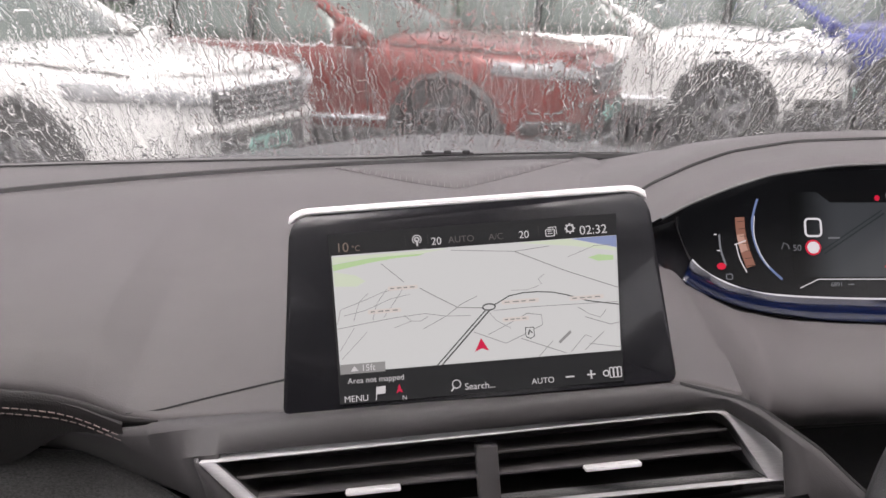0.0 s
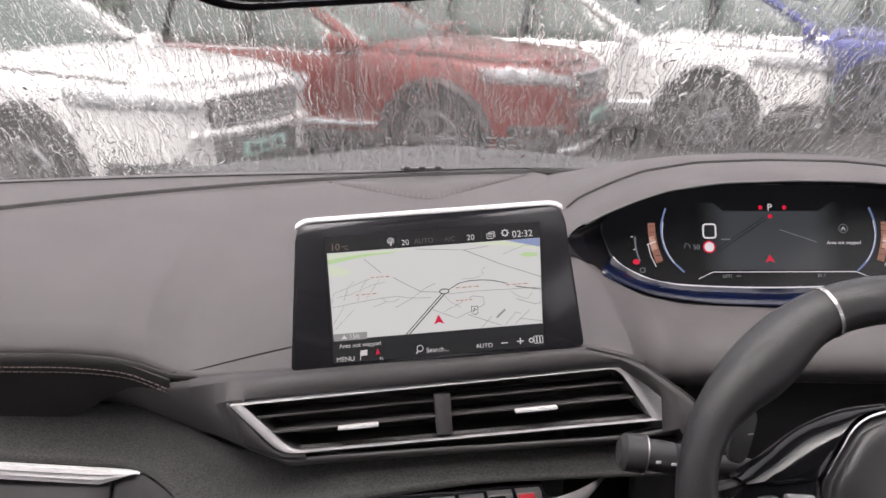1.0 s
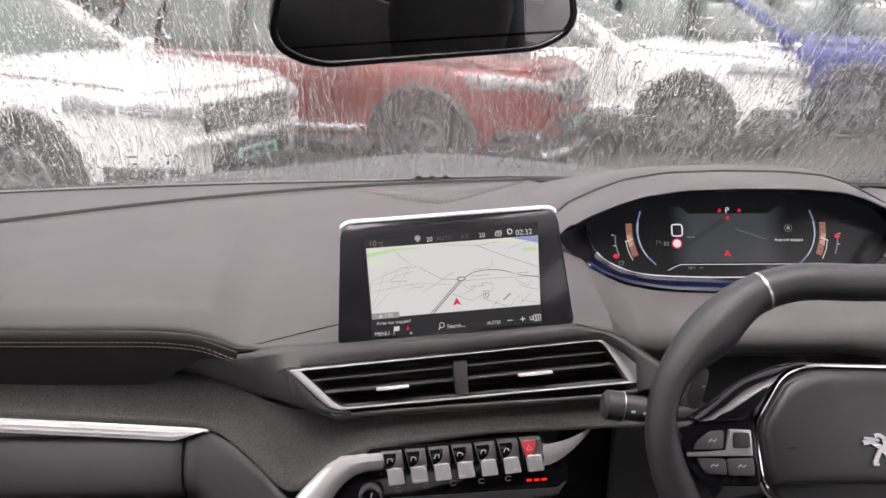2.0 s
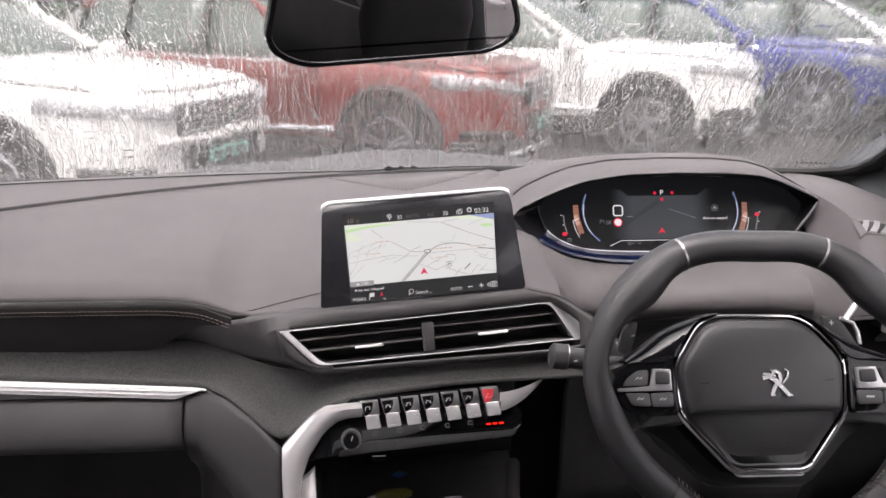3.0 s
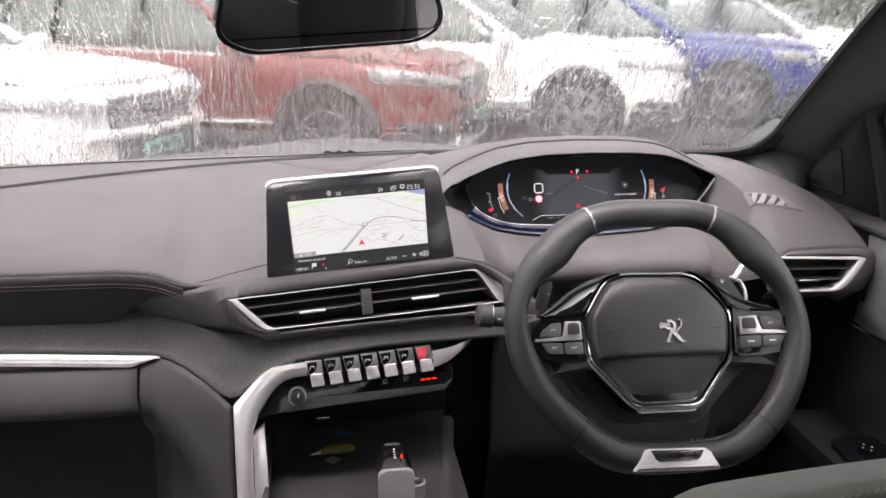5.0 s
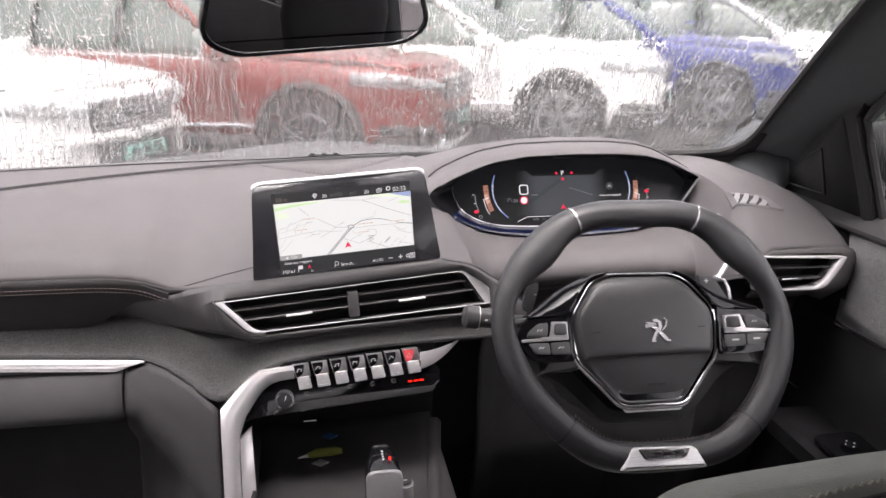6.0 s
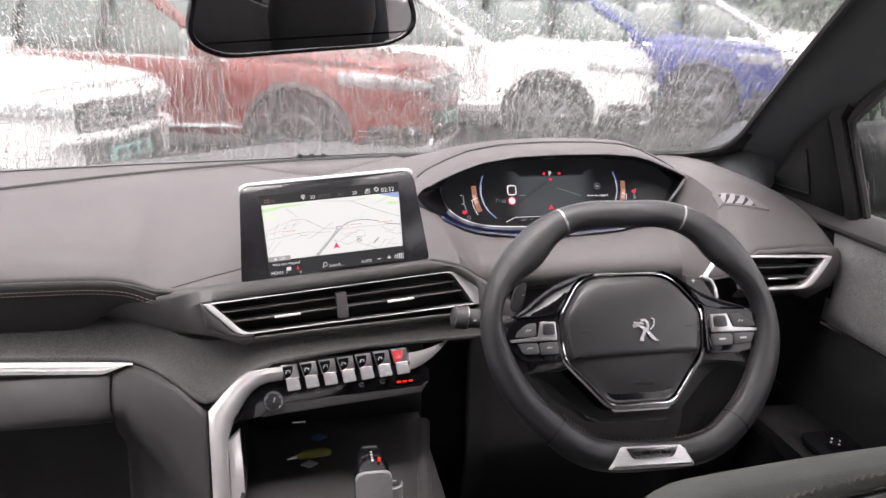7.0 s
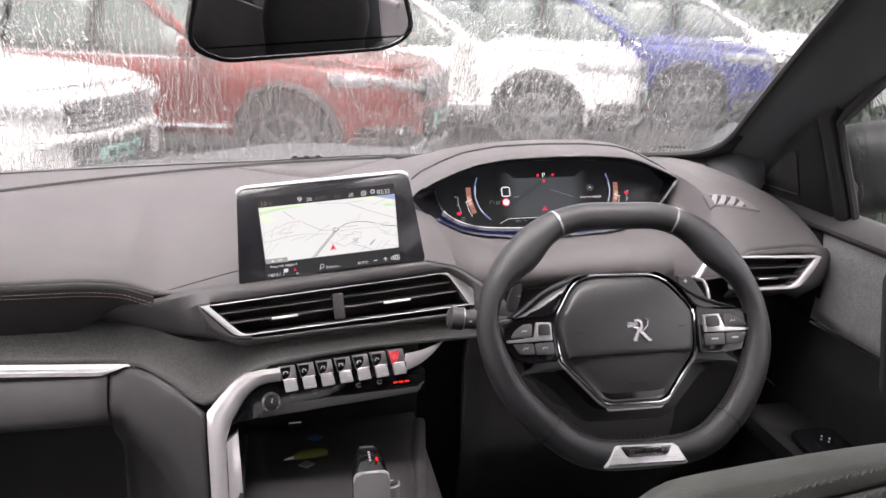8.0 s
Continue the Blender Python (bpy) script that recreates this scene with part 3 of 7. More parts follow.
        part("sill_trim", tube([(sx * 0.915, -0.95, 0.30), (sx * 0.925, 0, 0.29), (sx * 0.915, 0.95, 0.30)], 0.075, n=8, squash=1.2), TRIM, car)
        part("sill_strip", tube([(sx * 0.930, -0.86, 0.47), (sx * 0.936, 0, 0.455), (sx * 0.926, 0.88, 0.47)], 0.018, n=6), LAMP, car, "bright strip along the doors")
        for y in (-0.72, 0.46):
            part("door_gap", tube([(sx * 0.918, y, 0.40), (sx * 0.921, y + 0.03, 0.7), (sx * 0.905, y + 0.02, 0.97)], 0.008, n=5), TRIM, car)
        part("door_handle", rbox(0.03, 0.20, 0.03, pose(sx * 0.925, 0.28, 0.90), 0.01), coat, car)
        mir = part("door_mirror", rbox(0.22, 0.13, 0.15, pose(sx * 1.0, -0.58, 1.09, 0, 0, sx * 12), 0.05, 3), coat, car)
        part("mirror_face", rbox(0.16, 0.01, 0.10, pose(sx * 1.0, -0.51, 1.09, 0, 0, sx * 12), 0.004), LAMP, mir)
        lens = [along_nose(sx * 0.44, sx * 0.895, z0, z1, 14, 0.012 + b) for z0, z1, b in ((0.770, 0.840, 0.0), (0.776, 0.855, 0.010), (0.800, 0.900, 0.008), (0.806, 0.922, -0.010))]
        head = thick(part("headlight", sheet(lens)[0], HEADLAMP, car, "clear headlight"), 0.03, 0)
        for x, z in ((0.60, 0.812), (0.71, 0.842), (0.80, 0.865)):
            part("reflector", drum(0.020, 0.03, pose(sx * x, nose_y(x) - 0.020, z, 75, 0, sx * 28), 14), LAMP, head, "bright reflector")
        part("running_light", tube(along_nose(sx * 0.46, sx * 0.89, 0.764, 0.826, 10, 0.014), 0.007, n=6), LAMP, head)
        part("bonnet_gap", tube([Vector((sx * x, y, body_top(x, y) + 0.006)) for x, y in ((0.80, -0.85), (0.80, -1.3), (0.775, -1.75), (0.735, -2.04))], 0.012, n=6), TRIM, car)
        fog = [along_nose(sx * 0.60, sx * 0.86, z0, z1, 8, 0.014) for z0, z1 in ((0.40, 0.42), (0.44, 0.46), (0.48, 0.50))]
        fogp = thick(part("fog_recess", sheet(fog)[0], TRIM, car, "black recess with fog lamp"), 0.02, 0)
        part("fog_lamp", drum(0.022, 0.02, pose(sx * 0.70, nose_y(0.70) - 0.03, 0.445, 80, 0, sx * 30), 14), LAMP, fogp)
        for wy in (-1.35, 1.35):
            part("wheel_arch_trim", tube([(sx * 0.915, wy + 0.445 * math.cos(a), 0.36 + 0.445 * math.sin(a)) for a in np.linspace(-0.35, math.pi + 0.35, 20)], 0.045, n=6), TRIM, car)
            part("wheel_well", drum(0.43, 0.10, pose(sx * 0.885, wy, 0.37, 0, 90, 0), 24), TRIM, car)
            tyre = part("tyre", merged(tube([(sx * 0.87, wy + 0.285 * math.cos(a), 0.35 + 0.285 * math.sin(a)) for a in np.linspace(0, 2 * math.pi, 29)[:-1]], 0.07, True, 8, 1.0, (1, 0, 0)), drum(0.24, 0.1, pose(sx * 0.87, wy, 0.35, 0, 90, 0), 24)), TYRE, car)
            blades = [drum(0.05, 0.03, pose(sx * 0.965, wy, 0.35, 0, 90, 0), 12)]
            for k in range(5):
                a = 2 * math.pi * k / 5 + 0.3
                for d in (-0.16, 0.16):
                    blades.append(tube([(sx * 0.965, wy + 0.04 * math.cos(a), 0.35 + 0.04 * math.sin(a)), (sx * 0.955, wy + 0.22 * math.cos(a + d), 0.35 + 0.22 * math.sin(a + d))], 0.018, n=5))
            blades.append(tube([(sx * 0.95, wy + 0.228 * math.cos(a), 0.35 + 0.228 * math.sin(a)) for a in np.linspace(0, 2 * math.pi, 29)[:-1]], 0.017, True, 6, 1.0, (1, 0, 0)))
            part("rim", merged(*blades), RIM, tyre)
    g = thick(part("grille", sheet([along_nose(-0.43, 0.43, z, z, 13, 0.012) for z in (0.665, 0.72, 0.79, 0.855)])[0], TRIM, car, "dark grille"), 0.03, 0)
    for z in (0.69, 0.73, 0.77, 0.81):
        part("grille_bar", tube(along_nose(-0.41, 0.41, z, z, 11, 0.03), 0.006, n=5), CHROME, g)
    part("grille_edge", tube(along_nose(-0.48, 0.48, 0.865, 0.865, 11, 0.016), 0.010, n=6), LAMP, g, "chrome edge of the grille")
    part("bumper_bar", tube(along_nose(-0.60, 0.60, 0.628, 0.628, 13, 0.014), 0.034, n=8), coat, car)
    low = thick(part("bumper_grille", sheet([along_nose(-0.40, 0.40, z, z, 13, 0.012) for z in (0.36, 0.45, 0.585)])[0], TRIM, car, "black lower grille"), 0.02, 0)
    thick(part("bumper_cladding", sheet([along_nose(-0.875, 0.875, z, z, 25, o) for z, o in ((0.20, -0.05), (0.25, 0.004), (0.34, 0.008), (0.40, 0.006))])[0], TRIM, car, "black cladding under the bumper"), 0.01, 0)
    part("skid_strip", tube(along_nose(-0.66, 0.66, 0.285, 0.285, 13, 0.010), 0.022, n=6), LAMP, car, "silver strip under the bumper")
    part("number_plate", rbox(0.42, 0.02, 0.09, pose(0, -2.42, 0.50), 0.004), PLATE, low, "pale teal number plate")
    part("wiper", tube([(0.1, -0.93, 1.125), (0.35, -0.86, 1.14), (0.62, -0.80, 1.13)], 0.012, n=5), TRIM, car)
    for k in range(3):
        part("plate_bar", rbox(0.09, 0.004, 0.05, pose(-0.12 + 0.12 * k, -2.432, 0.50), 0.001), PLATE_BAR, low)
    car.matrix_basis = pose(at[0], at[1], 0, 0, 0, turn)
    return car


WHITE = paint("white_paint", (0.70, 0.695, 0.68))
SILVER = paint("silver_paint", (0.50, 0.46, 0.465), 0.4)
RED = paint("red_paint", (0.155, 0.017, 0.011), 0.2)
BLUE = paint("blue_paint", (0.014, 0.022, 0.17), 0.2)
HEAD = radians(TURN_CARS)


def park(nose_wheel, coat, label, turn=0.0):
    """Places a car by its front right wheel, nose at the lot's common heading."""
    a = HEAD + radians(turn)
    c, s = math.cos(a), math.sin(a)
    lx, ly = -0.92, -1.35
    return parked_car((nose_wheel[0] - (lx * c - ly * s), nose_wheel[1] - (lx * s + ly * c)), math.degrees(a), coat, label)


park(CAR_A, WHITE, "white SUV parked nose out on wet asphalt beside a red one", CAR_A_TURN)
park(CAR_B, RED, "dark red SUV parked between two white ones")
park(CAR_C, WHITE, "white SUV with black arches parked between red and blue cars")
park(CAR_D, BLUE, "bright blue SUV parked at the row's end on wet asphalt")
park(CAR_E, WHITE, "white SUV parked beyond the blue one on wet asphalt")

parked_car((3.0, -1.6), 172.0, SILVER, "pale silver SUV parked beside, seen through the rear side glass")
SOIL = surface("wet_soil", (0.17, 0.125, 0.085), 0.75, 0, 0.35, 40, 0.8, 0.9)
bm = bmesh.new()
bmesh.ops.create_grid(bm, x_segments=24, y_segments=10, size=1)
for v in bm.verts:
    v.co = Vector((9.0 + 6.0 * v.co.x, 6.6 + 0.42 * 6.0 * v.co.x + 1.1 * v.co.y + 0.12 * math.sin(v.co.x * 17), 0.012 + 0.02 * (1 - v.co.y ** 2) + 0.008 * math.sin(v.co.x * 40 + v.co.y * 9)))
tagged(part("verge", bm, SOIL), "low strip of wet brown soil beside the parked cars", "verge", "", "structure")

# ---- the cabin's shell ----
def wall(name, rows, material, label, category, t=0.02, kind="structure"):
    return tagged(thick(part(name, sheet(rows)[0], material), t, 0), label, category, "", kind)


ROOF_X, ROOF_Y = [-0.66, -0.55, -0.42, -0.2, 0.0, 0.2, 0.42, 0.55, 0.66], [0.16, 0.05, -0.10, -0.35, -0.65, -0.95, -1.25, -1.7, -2.1]


def roof_z(x, y):
    return 1.66 - 0.06 * (x / 0.62) ** 2 - 0.03 * max(0, -y - 0.8)


bm, _ = sheet([[Vector((x, y, roof_z(x, y))) for x in ROOF_X] for y in ROOF_Y])
tagged(thick(part("ceiling", bm, HEADLINER), 0.02, 0), "dark cloth headliner over the seats", "headliner", "", "structure")
wall("floor", [[Vector((x, y, 0.45)) for x in np.linspace(-0.85, 0.85, 5)] for y in np.linspace(1.1, -2.1, 5)], CARPET, "black carpet on the car floor", "floor")
wall("wall_front", [[Vector((x, 1.02, z)) for x in np.linspace(-0.85, 0.85, 5)] for z in (0.44, 0.8, 1.15)], MATT_BLACK, "black bulkhead below the windscreen", "bulkhead")
for side in (-1, 1):
    wall("wall_right" if side > 0 else "wall_left", [[Vector((side * 0.80, y, z)) for y in (-0.5, -1.0, -1.5, -2.1)] for z in (0.44, 0.8, 1.12)], LEATHER, "dark trim of the rear door", "door trim")
glass_slab("window_6", [[Vector((x, -2.1 + 0.2 * k / 4, 1.10 + 0.42 * k / 4)) for x in np.linspace(-0.72, 0.72, 7)] for k in range(5)], 0.004, TINTED, CLEAR, "dark tinted rear window", "window")
wall("wall_rear", [[Vector((x, -2.1, z)) for x in np.linspace(-0.85, 0.85, 5)] for z in (0.44, 0.8, 1.10)], MATT_BLACK, "dark rear wall of the boot", "wall")

PILLAR_PROFILE = ((-0.004, 0.006), (0.010, -0.026), (0.030, -0.062), (0.062, -0.098), (0.098, -0.112), (0.125, -0.08), (0.120, 0.0), (0.05, 0.04))
for side, label in ((1, "dark grey windscreen pillar beside the driver"), (-1, "dark grey windscreen pillar beside the passenger")):
    rows = []
    for i in range(13):
        s = -0.10 + 1.15 * i / 12
        p = screen_point(0.748, s, 0.0)
        rows.append([Vector((side * (p.x + a), p.y + b, p.z)) for a, b in PILLAR_PROFILE])
    tagged(part("trim", capped(rows), PILLAR), label, "pillar", "", "structure")
    corner = [(0.50, 0.004), (0.60, 0.006), (0.665, 0.010), (0.700, 0.018), (0.722, 0.034), (0.735, 0.062), (0.741, 0.10)]
    corner = corner if side > 0 else corner[3:]
    bend = [screen_point(x, s, -0.007) for x, s in corner]
    seal = bend + [screen_point(0.742, 0.15 + 0.9 * i / 14, -0.007) for i in range(15)]
    bm = bmesh.new()
    low = [screen_point(x + 0.02 * (x > 0.71), s - 0.05 + 0.04 * (x > 0.73), -0.010) for x, s in corner]
    low[-1] = screen_point(0.775, 0.10, -0.010)
    low[-2] = screen_point(0.775, 0.03, -0.010)
    for k in range(len(bend) - 1):
        bm.faces.new([bm.verts.new(Vector((side * p.x, p.y, p.z))) for p in (bend[k], bend[k + 1], low[k + 1], low[k])])
    bmesh.ops.remove_doubles(bm, verts=bm.verts, dist=0.0001)
    tagged(thick(part("trim", bm, MATT_BLACK), 0.002, 0), "black border in the windscreen's lower corner", "trim", "", "structure")
    tagged(part("window_seal", tube([Vector((side * p.x, p.y, p.z)) for p in seal], 0.0055, n=6), RUBBER), "black rubber seal along the windscreen edge", "seal", "", "structure")
    # roof rail over the doors
    tagged(part("trim", tube([(side * 0.70, 0.32, 1.56), (side * 0.70, -0.5, 1.60), (side * 0.68, -1.4, 1.58), (side * 0.62, -2.1, 1.45)], 0.06, n=10), PILLAR), "dark roof rail above the side windows", "trim", "", "structure")
    for y0, y1 in ((-0.42, -0.62), (-1.40, -2.1)):
        wall("trim", [[Vector((side * 0.80, y, 1.12)) for y in (y0, y1)], [Vector((side * 0.70, y, 1.60)) for y in (y0, y1)]], PILLAR, "dark trim of a side pillar", "pillar", 0.05)
    for y0, y1, nm in ((0.56, -0.42, "window_2"), (-0.62, -1.45, "window_3")):
        glass_slab(nm if side > 0 else nm.replace("2", "4").replace("3", "5"), [[Vector((side * (0.835 - 0.10 * k / 4), y0 + (y1 - y0) * j / 4, 1.08 + 0.5 * k / 4)) for j in range(5)] for k in range(5)], 0.004, SIDE_GLASS if y0 > 0 else TINTED, CLEAR, "side window beaded with rain" if y0 > 0 else "dark tinted rear side window", "window")
tagged(part("trim", sheet([[Vector((x, 0.19 - 0.10 * x * x, 1.645 - 0.06 * (x / 0.62) ** 2)) for x in np.linspace(-0.6, 0.6, 13)], [Vector((x, 0.10, 1.655 - 0.06 * (x / 0.62) ** 2)) for x in np.linspace(-0.6, 0.6, 13)]])[0], HEADLINER), "dark cloth edge of the headliner above the windscreen", "trim", "", "structure")

# ---- dashboard ----
dash = thing("dashboard", (0, 0.7, 0.9), "grey soft-touch dashboard with a stitched leather band and cloth inlay", "dashboard")
EDGE_KEYS = [(-0.80, 0.57, 1.165, 0.530, 1.100), (-0.577, 0.680, 1.173, 0.525, 1.101), (-0.455, 0.752, 1.175, 0.522, 1.101), (-0.307, 0.808, 1.175, 0.520, 1.100),
        (-0.255, 0.835, 1.176, 0.519, 1.094), (-0.222, 0.842, 1.176, 0.512, 1.079), (-0.113, 0.862, 1.177, 0.495, 1.094), (0.03, 0.883, 1.178, 0.502, 1.101), (0.134, 0.895, 1.180, 0.508, 1.108),
        (0.150, 0.88, 1.18, 0.507, 1.106), (0.18, 0.67, 1.125, 0.503, 1.098), (0.22, 0.655, 1.103, 0.548, 1.035), (0.26, 0.66, 1.094, 0.575, 1.018), (0.37, 0.665, 1.089, 0.580, 1.022), (0.48, 0.66, 1.094, 0.575, 1.022), (0.54, 0.655, 1.105, 0.545, 1.025), (0.575, 0.67, 1.125, 0.482, 1.070), (0.600, 0.83, 1.175, 0.487, 1.092),
        (0.62, 0.85, 1.18, 0.492, 1.102), (0.70, 0.82, 1.178, 0.498, 1.102), (0.765, 0.79, 1.176, 0.508, 1.100), (0.80, 0.76, 1.175, 0.518, 1.096)]


def edge_at(x):
    """The pad's far and near edges at x: the far one a plain bow along the glass, the near one through softened keys."""
    spread = [at_x(EDGE_KEYS, x + d) for d in (-0.02, -0.013, -0.006, 0.0, 0.006, 0.013, 0.02)]
    yf, zf, yr, zr = (sum(v[c] for v in spread) / 7 for c in range(4))
    return (x, 0.885 + 0.14 * x - 0.36 * x * x, 1.178 - 0.012 * (x / 0.8) ** 2, yr, zr)


EDGE = [edge_at(x) for x in (-0.80 + 0.012 * k for k in range(78)) if x < 0.128] + [k for k in EDGE_KEYS if k[0] > 0.13]
FRONT = [(k[0], k[1], k[2]) for k in EDGE if not 0.14 < k[0] < 0.61]
xs = sorted({*[round(float(v), 4) for v in np.linspace(-0.80, 0.80, 65)], *[k[0] for k in EDGE_KEYS]})


def bulge_at(x):
    return 1.5 if x < 0.55 else 1.5 + 3.2 * min(1.0, (x - 0.55) / 0.05)


def pad_end(y):
    """Where the pad ends beside the driver's door."""
    return 0.716 + 0.066 * min(1.0, max(0.0, (0.64 - y) / 0.14)) ** 1.5


rows = []
for i in range(19):
    s = i / 14 if i < 13 else 0.9286 + 0.0714 * (i - 13) / 5
    row = []
    for x in xs:
        yf, zf, yr, zr = at_x(EDGE, x)
        bulge = bulge_at(x)
        y, z = yf + (yr - yf) * s, zf + (zr - zf) * s ** bulge
        rolled = min(1.0, max(0.0, (-0.205 - x) / 0.05))
        z += rolled * (zf + (zr - zf) * (0.66 * s ** 1.3 + 0.34 * s ** 15) - z)
        valley = min(1.0, max(0.0, (x - 0.17) / 0.08)) * min(1.0, max(0.0, (0.575 - x) / 0.06))
        roll = 0.80 * math.pi * s
        z += valley * ((zf + (zr - zf) * (1 - math.cos(roll)) / 1.809) - z)
        y += valley * ((yf + (yr - yf) * math.sin(roll)) - y)
        if x > 0.62:
            u = (x - 0.62) / 0.18
            x, z = 0.62 + u * (pad_end(y) - 0.62), z - 0.012 * u ** 4
        row.append(Vector((x, y, z)))
    row += [row[-1] + Vector((0.004, 0, -0.006)), row[-1] + Vector((0.005, 0, -0.035))]
    rows.append(row)
PAD_ROWS = rows
last = rows[-1]
fold = [last]
for dy, dz in ((-0.0012, -0.0010), (-0.0024, -0.0032), (-0.0030, -0.0060), (-0.0028, -0.0092), (-0.0010, -0.0130)):
    fold.append([p + Vector((0, dy, dz)) * (0.35 + 0.65 * min(1.0, max(0.0, (-0.22 - p.x) / 0.06))) for p in last])
dark = sum(p.x < -0.215 for p in last)
thick(part("fold_edge", sheet([row[:dark + 1] for row in fold])[0], LEATHER, dash, "black leather fold along the pad"), 0.003)
thick(part("pad_edge", sheet([[p for p in row[dark:] if p.x < 0.602] for row in fold])[0], PAD, dash), 0.003)
thick(part("top_pad", sheet(rows)[0], PAD, dash), 0.004)
# dark gap and the panel from there to the glass
front = [[Vector((x, at_x(FRONT, x)[0] + d, at_x(FRONT, x)[1] + e)) for x in xs] for d, e in ((-0.002, -0.012), (0.008, -0.012), (0.010, 0.001))]
front.append([Vector((x, max(base_y(x) - 0.012, at_x(FRONT, x)[0] + 0.02), 1.180)) for x in xs])
front.append([Vector((x, max(base_y(x) + 0.02, at_x(FRONT, x)[0] + 0.04), 1.178)) for x in xs])
thick(part("defroster_panel", sheet(front)[0], PAD, dash), 0.004)
# the gap's shadow is a black tube laid along it
part("gap_shadow", tube([Vector((x, at_x(FRONT, x)[0] + 0.003, at_x(FRONT, x)[1] - 0.001)) for x in xs if x < 0.30], 0.0050, n=6), MATT_BLACK, dash, "black strip for the shadow in the gap along the pad")
part("glass_line", tube([Vector((x, max(base_y(x) - 0.020, at_x(FRONT, x)[0] + 0.016), 1.1815)) for x in xs if x < 0.30], 0.0011, n=5), MATT_BLACK, dash, "thin dark line along the glass")
slot = thing("windscreen_sensor", (-0.009, 0.895, 1.183), "small black sensor strip at the foot of the windscreen", "sensor")
part("body", rbox(0.056, 0.007, 0.003, pose(-0.009, 0.893, 1.1855), 0.001), GREY_KEY, slot)
for dx in (-0.02, 0.0, 0.02):
    part("dot", rbox(0.008, 0.004, 0.004, pose(-0.009 + dx, 0.8895, 1.1868), 0.001), MATT_BLACK, slot)

# speaker grille in the middle of the pad
grill = thing("speaker_grille", (0, 0.82, 1.16), "fine dark ribbed speaker grille in the dashboard top", "grille")


def pad_z(x, y):
    yf, zf, yr, zr = at_x(EDGE, x)
    s = min(max((yf - y) / (yf - yr), 0), 1)
    return zf + (zr - zf) * s ** bulge_at(x)


gx = [(-0.125 + 0.25 * k / 40) for k in range(41)]
for_y0 = [at_x(EDGE, x)[0] - 0.006 for x in gx]
for_y1 = [a - 0.085 * max(0.02, 1 - abs((x - 0.0) / 0.13) ** 1.3) for x, a in zip(gx, for_y0)]
thick(part("panel", sheet([[Vector((x, y, pad_z(x, y) + 0.0008)) for x, y in zip(gx, ys)] for ys in (for_y0, [(a + b) / 2 for a, b in zip(for_y0, for_y1)], for_y1)])[0], PAD, grill), 0.002)
for k in range(1, 40):
    x = gx[k]
    part("slat", tube([(x, for_y0[k], pad_z(x, for_y0[k]) + 0.0007), (x, for_y1[k], pad_z(x, for_y1[k]) + 0.0007)], 0.0005, n=4), PAD_MID, grill)

# leather band under the fold, with two rows of stitches
bx = [-0.80 + (0.575) * k / 40 for k in range(41)]


def band_point(x, d):
    """A point of the band, d metres below the fold."""
    yf, zf, yr, zr = at_x(EDGE, x)
    turn = max(0.0, (x + 0.28) / 0.06) ** 2 * 0.010
    short = min(1.0, max(0.0, (x + 0.345) / 0.10))
    d = d if d < 0.020 else 0.020 + (d - 0.020) * (1 - 0.92 * short * short * (3 - 2 * short))
    return Vector((x, yr - 0.0026 + 0.5 * max(0, d - 0.012) + 0.004 * (d < 0.002), zr - d - turn * 0.2))


part("fold_band", sheet([[band_point(x, d) for x in bx] for d in (0.0, 0.004, 0.010, 0.020, 0.035, 0.055, 0.080)])[0], LEATHER, dash, "black leather band")
for d in (0.0125, 0.0185):
    stitches = []
    n = 92
    for k in range(n):
        x0 = -0.78 + 0.553 * k / n
        a, b = band_point(x0, d), band_point(x0 + 0.0042, d)
        stitches.append(tube([a + Vector((0, -0.0008, 0)), b + Vector((0, -0.0008, 0))], 0.0005, n=5))
    tagged(part("stitching", merged(*stitches), DULL_THREAD, dash, "row of pale stitches"), kind="stuff")

# cloth inlay, silver strip, glovebox and the panel beside it
CLOTH = [(-0.80, 0.560, 1.035, 0.527, 1.000), (-0.528, 0.560, 1.035, 0.527, 0.998), (-0.40, 0.560, 1.034, 0.527, 0.989), (-0.268, 0.556, 1.030, 0.527, 0.979), (-0.235, 0.545, 1.022, 0.500, 0.976),
         (-0.200, 0.525, 1.012, 0.468, 0.964), (-0.165, 0.505, 1.010, 0.440, 0.942), (-0.135, 0.490, 1.018, 0.440, 0.966), (-0.105, 0.482, 1.024, 0.442, 0.988), (-0.07, 0.478, 1.026, 0.445, 0.998), (0.0, 0.478, 1.028, 0.455, 1.002), (0.05, 0.480, 1.029, 0.464, 1.003), (0.26, 0.490, 1.030, 0.476, 1.003)]
cx = sorted({*[round(float(v), 4) for v in np.linspace(-0.80, 0.26, 88)], *[k[0] for k in CLOTH]})
rows = []
for i in range(9):
    s = i / 8
    row = []
    for x in cx:
        near = [at_x(CLOTH, x + d) for d in (-0.018, -0.012, -0.006, 0.0, 0.006, 0.012, 0.018)]
        yt, zt, yb, zb = (sum(v[c] for v in near) / 7 for c in range(4))
        row.append(Vector((x, yt + (yb - yt) * (1 - math.cos(s * math.pi / 2)), zt + (zb - zt) * math.sin(s * math.pi / 2))))
    rows.append(row)
thick(part("cloth_inlay", sheet(rows)[0], FABRIC, dash, "charcoal cloth inlay"), 0.004)

